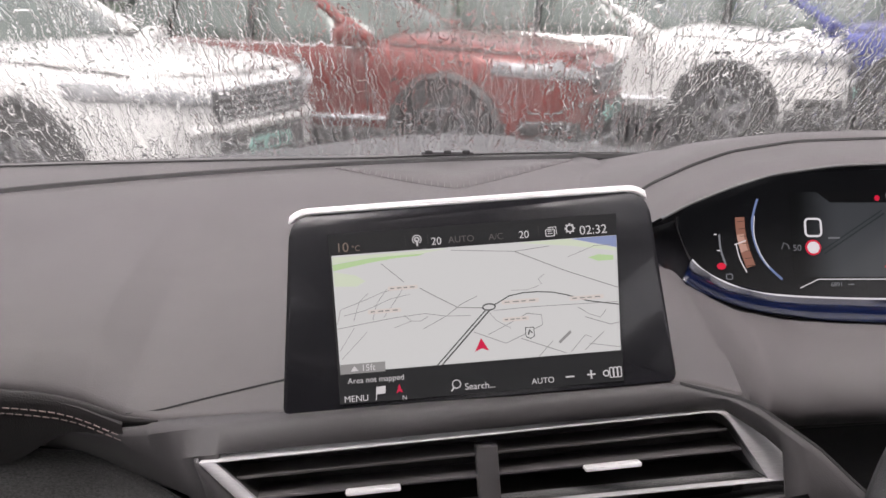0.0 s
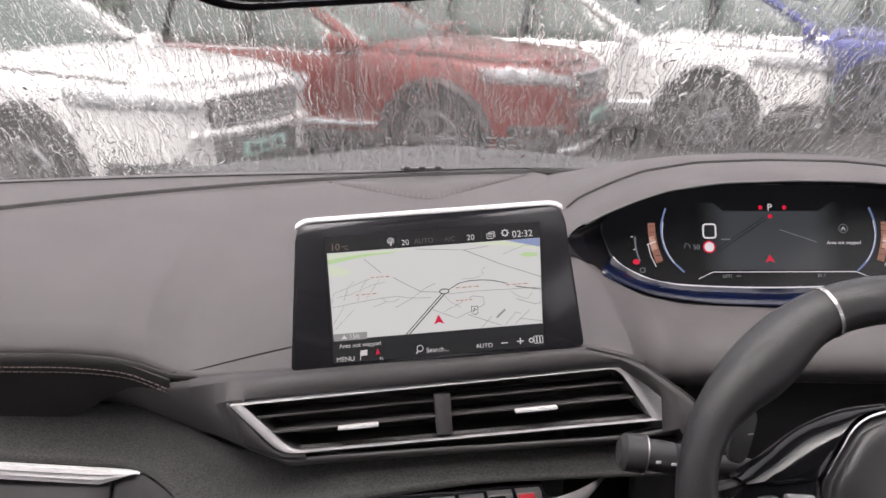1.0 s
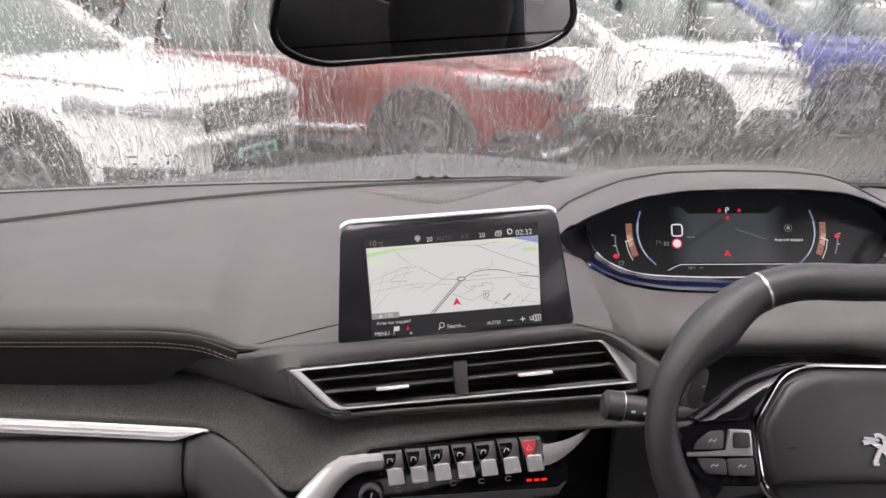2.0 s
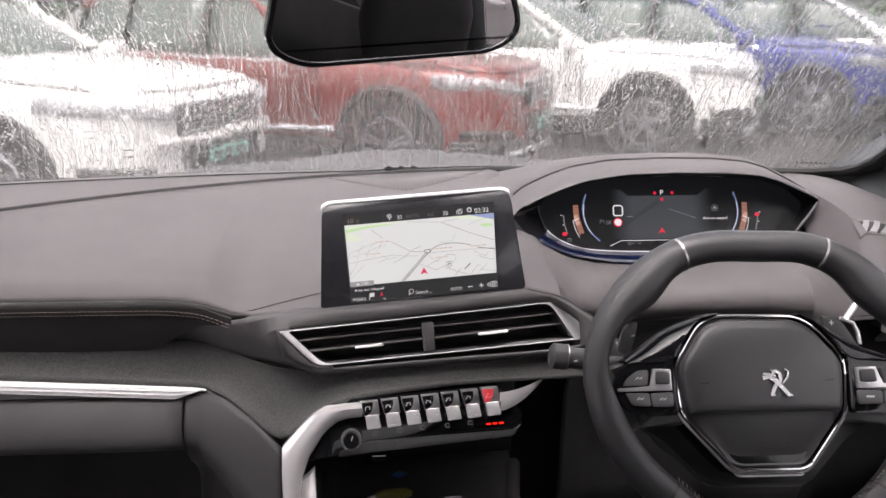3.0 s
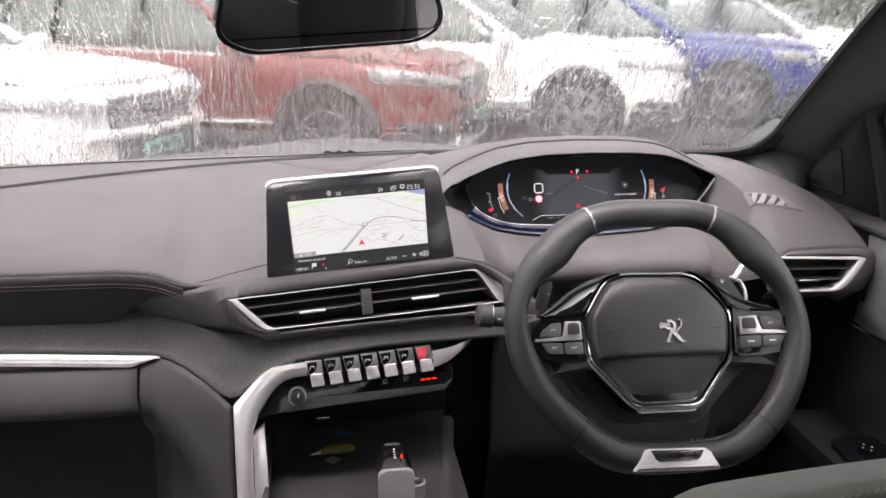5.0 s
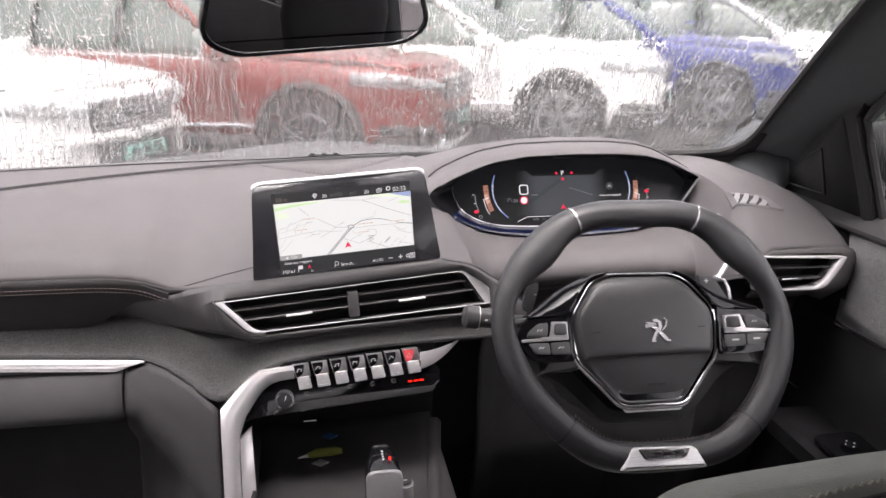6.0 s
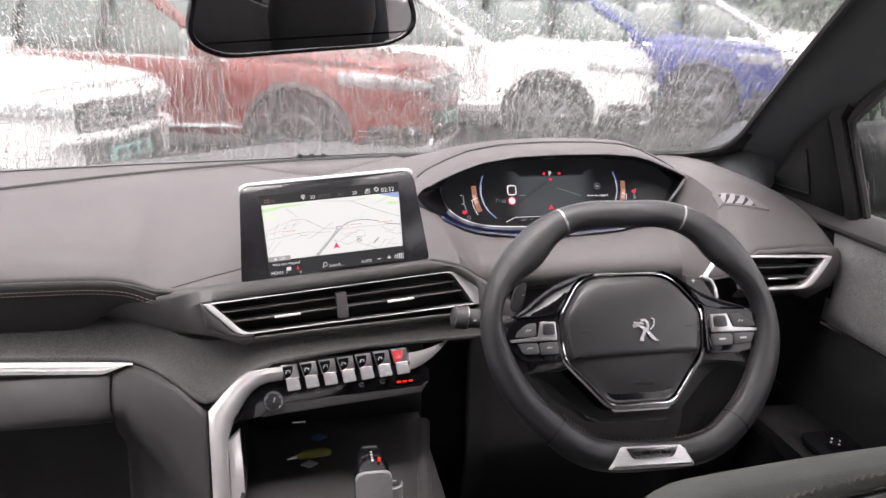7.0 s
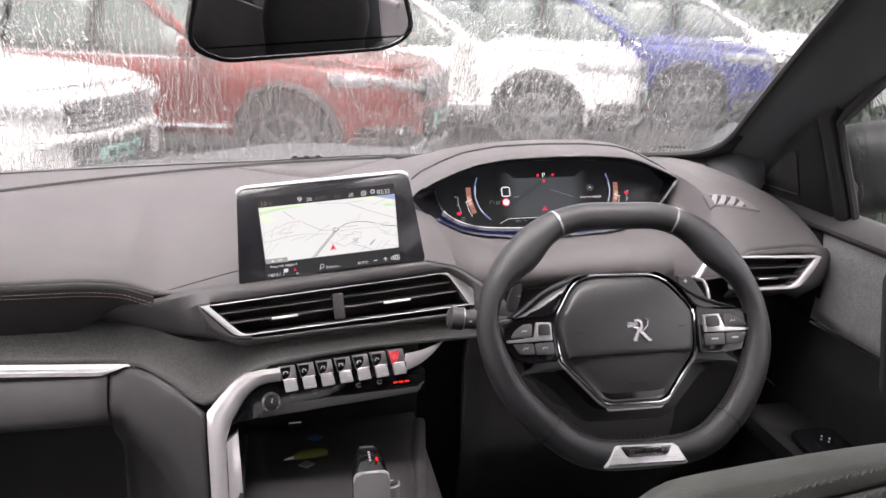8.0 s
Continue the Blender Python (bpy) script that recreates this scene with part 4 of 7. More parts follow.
strip_rows = []
for f, out in ((0.0, 0.0), (0.06, -0.004), (0.30, -0.0055), (0.36, -0.0045), (0.62, -0.0055), (0.68, -0.0045), (0.94, -0.004), (1.0, 0.002)):
    row = []
    for k in range(41):
        x = -0.80 + 0.534 * k / 40
        top = at_x(CLOTH, x)[3] - 0.001
        h = 0.017 if x < -0.305 else 0.017 * max(0.0, (-0.266 - x) / 0.039)
        row.append(Vector((x, at_x(CLOTH, x)[2] + out, top - h * f)))
    strip_rows.append(row)
strip = thing("trim_strip", (-0.5, 0.53, 0.98), "brushed silver trim strip across the passenger dashboard", "trim strip")
thick(part("strip", sheet(strip_rows)[0], SATIN, strip), 0.003)

glove = thing("glovebox", (-0.55, 0.55, 0.7), "closed dark grey glovebox under the silver strip", "glovebox")
rows = []
for y, z in ((0.531, 0.966), (0.524, 0.961), (0.513, 0.945), (0.506, 0.928), (0.504, 0.914), (0.508, 0.902), (0.520, 0.893), (0.545, 0.888), (0.600, 0.884), (0.680, 0.880), (0.690, 0.80), (0.70, 0.66), (0.71, 0.50)):
    rows.append([Vector((x, y + 0.02 * abs(x + 0.55) ** 2, z + 0.012 * max(0, (-0.35 - x)))) for x in np.linspace(-0.80, -0.298, 22)])
thick(part("lid", sheet(rows[:8])[0], GLOVE, glove), 0.006)
thick(part("footwell_liner", sheet(rows[7:])[0], PAD_DARK, glove, "black liner of the footwell"), 0.004)
part("handle", rbox(0.12, 0.012, 0.010, pose(-0.60, 0.565, 0.874), 0.004), BLACK, glove)

rows = []
SIDE = [(-0.2935, 0.531, 0.966), (-0.275, 0.530, 0.976), (-0.262, 0.520, 0.976), (-0.235, 0.498, 0.974), (-0.200, 0.466, 0.962), (-0.167, 0.439, 0.940)]
for x in np.linspace(-0.2935, -0.167, 24):
    y, z = at_x(SIDE, x)
    bottom = 0.50
    col = []
    for k in range(26):
        f = k / 25
        zz = z + (bottom - z) * f ** 1.2
        left = min(1.0, max(0.0, (-0.175 - x) / 0.07))
        left = left * left * (3 - 2 * left)
        bend = -(0.004 + 0.016 * left) * math.sin(min(1, f * 5) * math.pi / 2)
        turn_z = 0.900 - 0.75 * max(0.0, x + 0.275)
        away = max(0.0, turn_z + 0.03 - zz)
        away *= min(1.0, away / 0.09)
        col.append(Vector((x - 0.02 * f * left, y + bend - 0.05 * f * (1 - 0.8 * left) + min(0.7 * away, 0.08) * left, zz)))
    rows.append(col)
thick(part("side_panel", sheet(rows)[0], GLOVE, dash, "dark grey curved panel beside the console"), 0.005)

# fascia round the middle vent
SEAM = [(-0.36, 0.560, 1.058), (-0.30, 0.545, 1.061), (-0.255, 0.525, 1.066), (-0.226, 0.514, 1.072), (-0.214, 0.508, 1.079), (-0.113, 0.493, 1.094), (0.03, 0.500, 1.1005), (0.134, 0.506, 1.1075), (0.18, 0.501, 1.0975), (0.22, 0.486, 1.0725), (0.245, 0.475, 1.05), (0.27, 0.468, 1.03)]
VTOP = [(-0.36, 0.566, 1.042), (-0.30, 0.555, 1.044), (-0.255, 0.538, 1.047), (-0.226, 0.519, 1.049), (-0.205, 0.505, 1.061), (-0.185, 0.488, 1.071), (-0.163, 0.471, 1.078), (-0.05, 0.4815, 1.0835), (0.05, 0.4915, 1.0885), (0.166, 0.5045, 1.0925), (0.190, 0.494, 1.078), (0.214, 0.482, 1.059), (0.245, 0.472, 1.03), (0.27, 0.47, 1.01)]
VLOW = [(-0.36, 0.575, 1.026), (-0.30, 0.570, 1.025), (-0.255, 0.556, 1.023), (-0.226, 0.537, 1.022), (-0.205, 0.526, 1.026), (-0.185, 0.505, 1.032), (-0.150, 0.470, 1.040), (-0.115, 0.460, 1.031), (0.0, 0.4655, 1.036), (0.1, 0.471, 1.039), (0.170, 0.4755, 1.041), (0.214, 0.479, 1.047), (0.245, 0.478, 1.01), (0.27, 0.48, 0.99)]
fx = sorted({*[round(float(v), 4) for v in np.linspace(-0.36, 0.27, 53)], *[k[0] for k in VTOP], *[k[0] for k in VLOW], -0.152, 0.200})


def eased_at(keys, x):
    """A point on keys, softened away from the vent's opening."""
    reach = 0.026 * min(1.0, max(0.0, (-0.152 - x) / 0.07))
    near_by = [at_x(keys, x + reach * k) for k in (-1, -0.66, -0.33, 0, 0.33, 0.66, 1)]
    return Vector((x, sum(v[0] for v in near_by) / 7, sum(v[1] for v in near_by) / 7))


top, vt, vl = ([eased_at(keys, x) for x in fx] for keys in (SEAM, VTOP, VLOW))
nose = [a * 0.6 + b * 0.4 + Vector((0, -0.0015, 0.0022)) for a, b in zip(top, vt)]
for k, x in enumerate(fx):
    soft_end = 0.6 * min(1.0, max(0.0, (-0.163 - x) / 0.02))
    vt[k] = vt[k] * (1 - soft_end) + (nose[k] * 0.55 + vl[k] * 0.45) * soft_end
rec = [b + Vector((0, 0.012, -0.012)) for b in vl]
rec2 = [b + Vector((0, 0.035, -0.020)) for b in vl]
rec3 = [Vector((x, max(0.49, at_x(CLOTH, x)[0] + 0.004), max(1.004, at_x(CLOTH, x)[1] - 0.002))) for x in fx]
rec4 = [Vector((x, at_x(CLOTH, x)[0] + 0.012, at_x(CLOTH, x)[1] - 0.006)) for x in fx]
grid = [top, nose, vt, vl, rec]
bm, _ = sheet(grid, False, lambda i, j: i == 2 and -0.150 <= fx[j] and fx[j + 1] <= 0.201)
thick(part("centre_fascia", bm, PAD_DARK, dash, "dark grained fascia round the middle vent"), 0.003)
# the recess below the vent is made black to carry the overhang's shade
thick(part("lower_shelf", sheet([rec, rec2, rec3, rec4])[0], MATT_BLACK, dash, "recess under the vent, black in place of its shade"), 0.003)
seam_line = []
for k in range(15):
    x, f = -0.223 + 0.1135 * k / 14, k / 14
    y = at_x(EDGE, x)[2] + 0.0015 + 0.0285 * f
    seam_line.append(Vector((x, y, pad_z(x, y) + 0.0004)))
part("seam", tube(seam_line, 0.0008, n=5), MATT_BLACK, dash, "thin black seam")
part("seam", tube([Vector((x, at_x(SEAM, x)[0] - 0.0015, at_x(SEAM, x)[1] + 0.0018)) for x in fx if x > 0.125], 0.0014, n=5), MATT_BLACK, dash, "thin black seam")
# lower dashboard by the driver's knees
rows = [[Vector((x, at_x(EDGE, x)[2] + dy, at_x(EDGE, x)[3] + dz)) for x in xs if 0.21 < x < 0.75] for dy, dz in ((0.040, 0.002), (0.045, -0.03), (0.05, -0.06), (0.09, -0.14), (0.10, -0.30), (0.16, -0.48))]
thick(part("knee_panel", sheet(rows)[0], MATT_BLACK, dash), 0.006)
# added black sheet that hides the lit floor and keeps the footwell dark
thick(part("footwell_blackout", sheet([[Vector((x, y, z)) for x in np.linspace(0.12, 0.80, 5)] for y, z in ((0.70, 0.90), (0.74, 0.70), (0.80, 0.46))])[0], MATT_BLACK, dash), 0.006)

# ---- touchscreen ----
S = plane_frame((-0.113, 0.490, 1.096), (0.99627, 0.06857, 0.05244), (-0.0748, 0.3836, 0.9204))


def on(m, z):
    return m @ Matrix.Translation((0, 0, z))


tab = thing("touchscreen", S.translation, "black tablet-like touchscreen with a chrome edge showing a map", "touchscreen")
OUT = corners_rounded([(0.0105, 0.1240), (0.2425, 0.1240), (0.2495, 0.0005), (-0.001, -0.0008)], [0.014, 0.014, 0.004, 0.004], 5)
part("housing", prism(OUT, 0.014, on(S, 0.0), 0.0018), BEZEL, tab)
ch = corners_rounded([(0.0085, 0.1262), (0.2440, 0.1262), (0.2508, 0.004), (-0.0022, 0.004)], [0.015, 0.015, 0.0, 0.0], 6)
rim_path = ch[2:7] + [(0.06, 0.1262), (0.12, 0.1262), (0.18, 0.1262)] + ch[7:12]
rim_pts = [S @ Vector((x, y, -0.0035)) for x, y in rim_path]
part("chrome_edge", tube(rim_pts, lambda u: 0.0028 * min(1.0, 0.25 + 12 * min(u, 1 - u)), n=8), SATIN, tab, "bright chrome edge")
MAPBG = glowing("map_ground", (0.745, 0.785, 0.765), MAP_GLOW)
ROADC = glowing("map_road", (0.16, 0.17, 0.17), 0.6)
ROADL = glowing("map_lane", (0.36, 0.37, 0.36), 0.9)
GREENC = glowing("map_green", (0.55, 0.80, 0.42), MAP_GLOW)
PALEG = glowing("map_pale_green", (0.74, 0.86, 0.66), MAP_GLOW)
SEAC = glowing("map_sea", (0.30, 0.38, 0.62), MAP_GLOW)
INK = glowing("screen_white", (0.85, 0.86, 0.86), 0.85)
DIM = glowing("screen_grey", (0.30, 0.28, 0.27), 0.5)
WARM = glowing("screen_warm", (0.45, 0.36, 0.29), 0.6)
SRED = glowing("screen_red", (0.75, 0.02, 0.08), 1.0)
PINK = glowing("map_label", (0.78, 0.74, 0.68), 1.0)
SHADE = glowing("screen_dark", (0.045, 0.048, 0.05), 0.5)
disp = part("display", prism([(0.034, 0.1105), (0.2207, 0.1105), (0.2150, 0.003), (0.0348, 0.003)], 0.0006, on(S, 0.0005)), SHADE, tab, "lit display")
mp = part("map", prism([(0.0355, 0.0967), (0.2195, 0.0963), (0.2150, 0.0225), (0.0362, 0.0225)], 0.0004, on(S, 0.0008)), MAPBG, disp, "pale map")


def ink(bm, mat, name="mark", label=""):
    return part(name, bm, mat, disp, label)


Z1, Z2, Z3 = 0.0011, 0.0014, 0.0017
ink(prism([(0.0357, 0.0908), (0.0616, 0.0936), (0.0905, 0.0926), (0.095, 0.0940), (0.060, 0.0905), (0.0360, 0.0868)], 0.0002, on(S, Z1)), GREENC, "map_park")
ink(prism([(0.0358, 0.0955), (0.085, 0.0955), (0.110, 0.0960), (0.0905, 0.0935), (0.0616, 0.0940), (0.0358, 0.0912)], 0.0002, on(S, Z1)), PALEG, "map_park")
ink(prism([(0.0360, 0.0862), (0.050, 0.083), (0.056, 0.079), (0.050, 0.076), (0.0360, 0.077)], 0.0002, on(S, Z1)), PALEG, "map_park")
ink(prism([(0.1898, 0.0961), (0.2193, 0.0961), (0.2188, 0.0885)], 0.0002, on(S, Z1)), SEAC, "map_sea")
ink(prism([(0.155, 0.0960), (0.188, 0.0961), (0.2188, 0.0880), (0.2186, 0.0862), (0.19, 0.0915)], 0.0002, on(S, Z1)), PALEG, "map_park")
ink(prism([(0.1996, 0.0832), (0.206, 0.0848), (0.2162, 0.0835), (0.2160, 0.0805), (0.206, 0.0805)], 0.0002, on(S, Z1)), GREENC, "map_park")
ROADS = [([(0.1005, 0.0225), (0.1333, 0.0545)], 0.0012, ROADC), ([(0.0975, 0.0225), (0.1305, 0.0545)], 0.0010, ROADC), ([(0.1363, 0.0575), (0.1387, 0.0586), (0.1463, 0.0625), (0.155, 0.0638), (0.1647, 0.0638), (0.174, 0.0628), (0.1827, 0.0606), (0.197, 0.0555), (0.2165, 0.0517)], 0.0009, ROADC),
         ([(0.0667, 0.0892), (0.0802, 0.0766)], 0.0006, ROADL), ([(0.090, 0.072), (0.0959, 0.0681), (0.1132, 0.0577), (0.1295, 0.0562)], 0.0007, ROADL), ([(0.1524, 0.0907), (0.1842, 0.0758), (0.2179, 0.0622)], 0.0007, ROADL), ([(0.112, 0.0945), (0.1524, 0.0907), (0.175, 0.0925)], 0.0005, ROADL),
         ([(0.0362, 0.050), (0.056, 0.0525), (0.074, 0.0545), (0.092, 0.0555), (0.1055, 0.0529), (0.121, 0.0520)], 0.0005, ROADL), ([(0.0905, 0.046), (0.1055, 0.0529), (0.116, 0.0600), (0.126, 0.0640)], 0.0005, ROADL), ([(0.136, 0.054), (0.16, 0.0545), (0.19, 0.054), (0.216, 0.0535)], 0.0005, ROADL),
         ([(0.122, 0.0415), (0.1419, 0.0328), (0.153, 0.037), (0.1664, 0.0427), (0.166, 0.049), (0.1562, 0.0507)], 0.0006, ROADL), ([(0.131, 0.039), (0.145, 0.045), (0.158, 0.051)], 0.0005, ROADL), ([(0.152, 0.035), (0.18, 0.0235)], 0.0006, ROADL), ([(0.162, 0.0225), (0.172, 0.032)], 0.0005, ROADL), ([(0.183, 0.024), (0.193, 0.034), (0.197, 0.0325)], 0.0005, ROADL),
         ([(0.176, 0.0305), (0.184, 0.037)], 0.0022, ROADL), ([(0.192, 0.0245), (0.205, 0.035)], 0.0005, ROADL), ([(0.195, 0.0285), (0.2155, 0.0245)], 0.0005, ROADL), ([(0.194, 0.0455), (0.21, 0.0395), (0.216, 0.0405)], 0.0006, ROADL), ([(0.19, 0.052), (0.197, 0.047), (0.204, 0.0445), (0.208, 0.049)], 0.0005, ROADL), ([(0.038, 0.031), (0.055, 0.047)], 0.0004, ROADL), ([(0.037, 0.036), (0.047, 0.050)], 0.0004, ROADL),
         ([(0.039, 0.062), (0.052, 0.066), (0.066, 0.071), (0.082, 0.0735)], 0.0004, ROADL), ([(0.041, 0.058), (0.055, 0.0605), (0.071, 0.0665), (0.0835, 0.0685)], 0.0004, ROADL), ([(0.047, 0.0545), (0.051, 0.066), (0.057, 0.071)], 0.0004, ROADL), ([(0.059, 0.054), (0.062, 0.064), (0.069, 0.073)], 0.0004, ROADL), ([(0.066, 0.055), (0.075, 0.0665), (0.079, 0.072)], 0.0004, ROADL), ([(0.0365, 0.053), (0.039, 0.062)], 0.0004, ROADL),
         ([(0.079, 0.0555), (0.083, 0.0515), (0.089, 0.0510), (0.094, 0.0535)], 0.0005, ROADL), ([(0.072, 0.048), (0.083, 0.0515)], 0.0004, ROADL), ([(0.168, 0.0685), (0.166, 0.0720), (0.170, 0.0745)], 0.0004, ROADL), ([(0.148, 0.066), (0.158, 0.0655), (0.166, 0.0675)], 0.0004, ROADL), ([(0.1865, 0.0845), (0.204, 0.0905), (0.215, 0.0905)], 0.0004, ROADL), ([(0.133, 0.0530), (0.137, 0.0475), (0.146, 0.042)], 0.0004, ROADL)]
for pts, w, mat in ROADS:
    ink(ribbon(pts, w * 0.78, S, Z2), mat, "map_road")
ink(ribbon([(0.133 + 0.0040 * math.cos(a), 0.0565 + 0.0020 * math.sin(a)) for a in np.linspace(0, 2 * math.pi, 19)[:-1]], 0.0009, S, Z2 + 0.0001, closed=True), ROADC, "map_road")
for x, y, w in ((0.0793, 0.073, 0.019), (0.0667, 0.0592, 0.021), (0.1533, 0.0586, 0.024), (0.1961, 0.0577, 0.022), (0.1494, 0.0476, 0.017)):
    ink(prism(rounded(w, 0.0026, 0.0006, 2, x, y), 0.0002, on(S, Z2 + 0.0002)), PINK, "name_bar", "pale map label")
    for k in range(4):
        ink(ribbon([(x - w * 0.42 + w * 0.22 * k, y), (x - w * 0.42 + w * (0.22 * k + 0.13 + 0.03 * (k % 2)), y)], 0.0008, S, Z2 + 0.0004), ROADL, "name_stroke")
ink(prism([(0.1263, 0.0372), (0.1308, 0.0290), (0.1263, 0.0308), (0.1218, 0.0290)], 0.0003, on(S, Z3)), SRED, "position_arrow", "red arrow")
ink(prism([(0.1548, 0.0418), (0.1606, 0.0418), (0.1606, 0.0358), (0.1577, 0.0342), (0.1548, 0.0358)], 0.0002, on(S, Z3)), ROADC, "map_pin")
ink(prism([(0.1553, 0.0413), (0.1601, 0.0413), (0.1601, 0.0361), (0.1577, 0.0348), (0.1553, 0.0361)], 0.0002, on(S, Z3 + 0.0002)), MAPBG, "map_pin")
ink(ribbon([(0.1565, 0.037), (0.1577, 0.040), (0.159, 0.038)], 0.0010, S, Z3 + 0.0004), ROADC, "map_pin")


def word(text, x, y, size, mat, align="LEFT"):
    return ink(writing(text, size, on(S, Z2) @ Matrix.Translation((x, y, 0)), align), mat, "writing")


word("10", 0.0385, 0.0985, 0.0085, WARM)
word("°C", 0.0485, 0.0985, 0.0052, WARM)
word("20", 0.0995, 0.0988, 0.0068, INK)
word("AUTO", 0.1105, 0.0992, 0.0060, DIM)
word("A/C", 0.1365, 0.0992, 0.0058, DIM)
word("20", 0.1560, 0.0988, 0.0068, INK)
word("02:32", 0.1955, 0.0982, 0.0082, INK)
ink(ribbon([(0.0905 + 0.0028 * math.cos(a), 0.1030 + 0.0028 * math.sin(a)) for a in np.linspace(-1.0, 4.1, 12)], 0.0006, S, Z2), INK, "symbol")
ink(ribbon([(0.0905 + 0.0014 * math.cos(a), 0.1030 + 0.0014 * math.sin(a)) for a in np.linspace(0, 6.28, 9)[:-1]], 0.0009, S, Z2, closed=True), INK, "symbol")
ink(ribbon([(0.0905, 0.1025), (0.0905, 0.0990)], 0.0012, S, Z2), INK, "symbol")
ink(ribbon(rounded(0.0056, 0.0044, 0.0006, 2, 0.1765, 0.1010), 0.0006, S, Z2, closed=True), INK, "symbol")
ink(ribbon([(0.1752, 0.1042), (0.1804, 0.1046), (0.1806, 0.1000)], 0.0006, S, Z2), INK, "symbol")
for yy in (0.1020, 0.1005):
    ink(ribbon([(0.1748, yy), (0.1780, yy)], 0.0005, S, Z2), INK, "symbol")
ink(ribbon([(0.1895 + 0.0023 * math.cos(a), 0.1028 + 0.0023 * math.sin(a)) for a in np.linspace(0, 6.28, 13)[:-1]], 0.0010, S, Z2, closed=True), INK, "symbol")
for k in range(8):
    a = k * math.pi / 4
    ink(ribbon([(0.1895 + 0.0024 * math.cos(a), 0.1028 + 0.0024 * math.sin(a)), (0.1895 + 0.0034 * math.cos(a), 0.1028 + 0.0034 * math.sin(a))], 0.0010, S, Z2), INK, "symbol")
for x in (0.0840, 0.0985, 0.1700):
    ink(merged(*[prism(rounded(0.0005, 0.0005, 0.0001, 1, x - 0.001, 0.1005 + 0.0016 * k), 0.0002, on(S, Z2)) for k in range(4)]), DIM, "dots")
ink(prism([(0.0363, 0.0276), (0.0648, 0.0276), (0.0646, 0.0215), (0.0363, 0.0215)], 0.0002, on(S, Z2 + 0.0001)), ROADL, "height_box")
ink(prism([(0.0360, 0.0212), (0.2152, 0.0222), (0.2145, 0.0145), (0.0360, 0.0125)], 0.0002, on(S, Z1)), SHADE, "name_strip")
ink(prism([(0.0428, 0.0230), (0.0453, 0.0262), (0.0478, 0.0230)], 0.0002, on(S, Z2 + 0.0004)), INK, "symbol")
for text, x, y, size, mat in (("15ft", 0.0495, 0.0228, 0.0056, INK), ("Area not mapped", 0.0405, 0.0155, 0.0050, INK), ("MENU", 0.0375, 0.0042, 0.0056, INK), ("Search...", 0.1135, 0.0058, 0.0058, INK), ("AUTO", 0.1560, 0.0058, 0.0052, INK)):
    ink(writing(text, size, on(S, Z3 + 0.0003) @ Matrix.Translation((x, y, 0))), mat, "writing")
ink(ribbon([(0.0575, 0.0040), (0.0585, 0.0125)], 0.0006, S, Z2), INK, "symbol")
ink(prism([(0.0586, 0.0122), (0.0640, 0.0125), (0.0635, 0.0078), (0.0581, 0.0076)], 0.0002, on(S, Z2)), INK, "symbol")
ink(prism([(0.0725, 0.0130), (0.0745, 0.0072), (0.0725, 0.0085), (0.0705, 0.0072)], 0.0002, on(S, Z2)), SRED, "symbol")
ink(writing("N", 0.0040, on(S, Z2) @ Matrix.Translation((0.0738, 0.0028, 0))), INK, "writing")
ink(ribbon([(0.1085 + 0.0026 * math.cos(a), 0.0098 + 0.0026 * math.sin(a)) for a in np.linspace(0, 6.28, 13)[:-1]], 0.0007, S, Z2, closed=True), INK, "symbol")
ink(ribbon([(0.1066, 0.0078), (0.1050, 0.0055)], 0.0010, S, Z2), INK, "symbol")
ink(ribbon([(0.1780, 0.0085), (0.1835, 0.0085)], 0.0010, S, Z2), INK, "symbol")
ink(ribbon([(0.1917, 0.0088), (0.1972, 0.0088)], 0.0010, S, Z2), INK, "symbol")
ink(ribbon([(0.19445, 0.0061), (0.19445, 0.0116)], 0.0010, S, Z2), INK, "symbol")
ink(ribbon([(0.2040 + 0.0018 * math.cos(a), 0.0088 + 0.0018 * math.sin(a)) for a in np.linspace(0, 6.28, 11)[:-1]], 0.0008, S, Z2, closed=True), INK, "symbol")
for k in range(3):
    ink(ribbon(rounded(0.0022, 0.0062, 0.0005, 2, 0.2075 + 0.0026 * k, 0.0090), 0.0006, S, Z2, closed=True), INK, "symbol")

# ---- middle air vent ----
VF = plane_frame((-0.159, 0.467, 1.076), (0.99305, 0.11068, 0.03997), (-0.0673, 0.2558, 0.9644))
vent = thing("air_vent", VF.translation, "wide black air vent with chrome frame under the screen", "air vent")
vo = corners_rounded([(-0.003, 0.0012), (0.338, 0.0022), (0.379, -0.0480), (0.036, -0.0440)], [0.002, 0.020, 0.003, 0.012], 5)
vi = corners_rounded([(0.0075, 0.0000), (0.3260, 0.0010), (0.3540, -0.0462), (0.0450, -0.0428)], [0.002, 0.010, 0.002, 0.010], 5)
part("frame", ring_rim(vo, vi, 0.02, on(VF, 0.003)), FRAME, vent, "chrome frame")
edge_a = [VF @ Vector((x, y, -0.001)) for x, y in ((-0.003, 0.0012), (0.006, -0.010), (0.014, -0.020), (0.022, -0.030), (0.030, -0.0395), (0.040, -0.0445), (0.055, -0.0448))]
edge_b = [Vector((x, *at_x(keys, x))) for x, keys in ((-0.1630, VTOP), (-0.1640, VTOP), (-0.1600, VLOW), (-0.1520, VLOW), (-0.1440, VLOW), (-0.1280, VLOW), (-0.1000, VLOW))]
edge_b[1] = edge_b[0] * 0.5 + edge_b[2] * 0.5
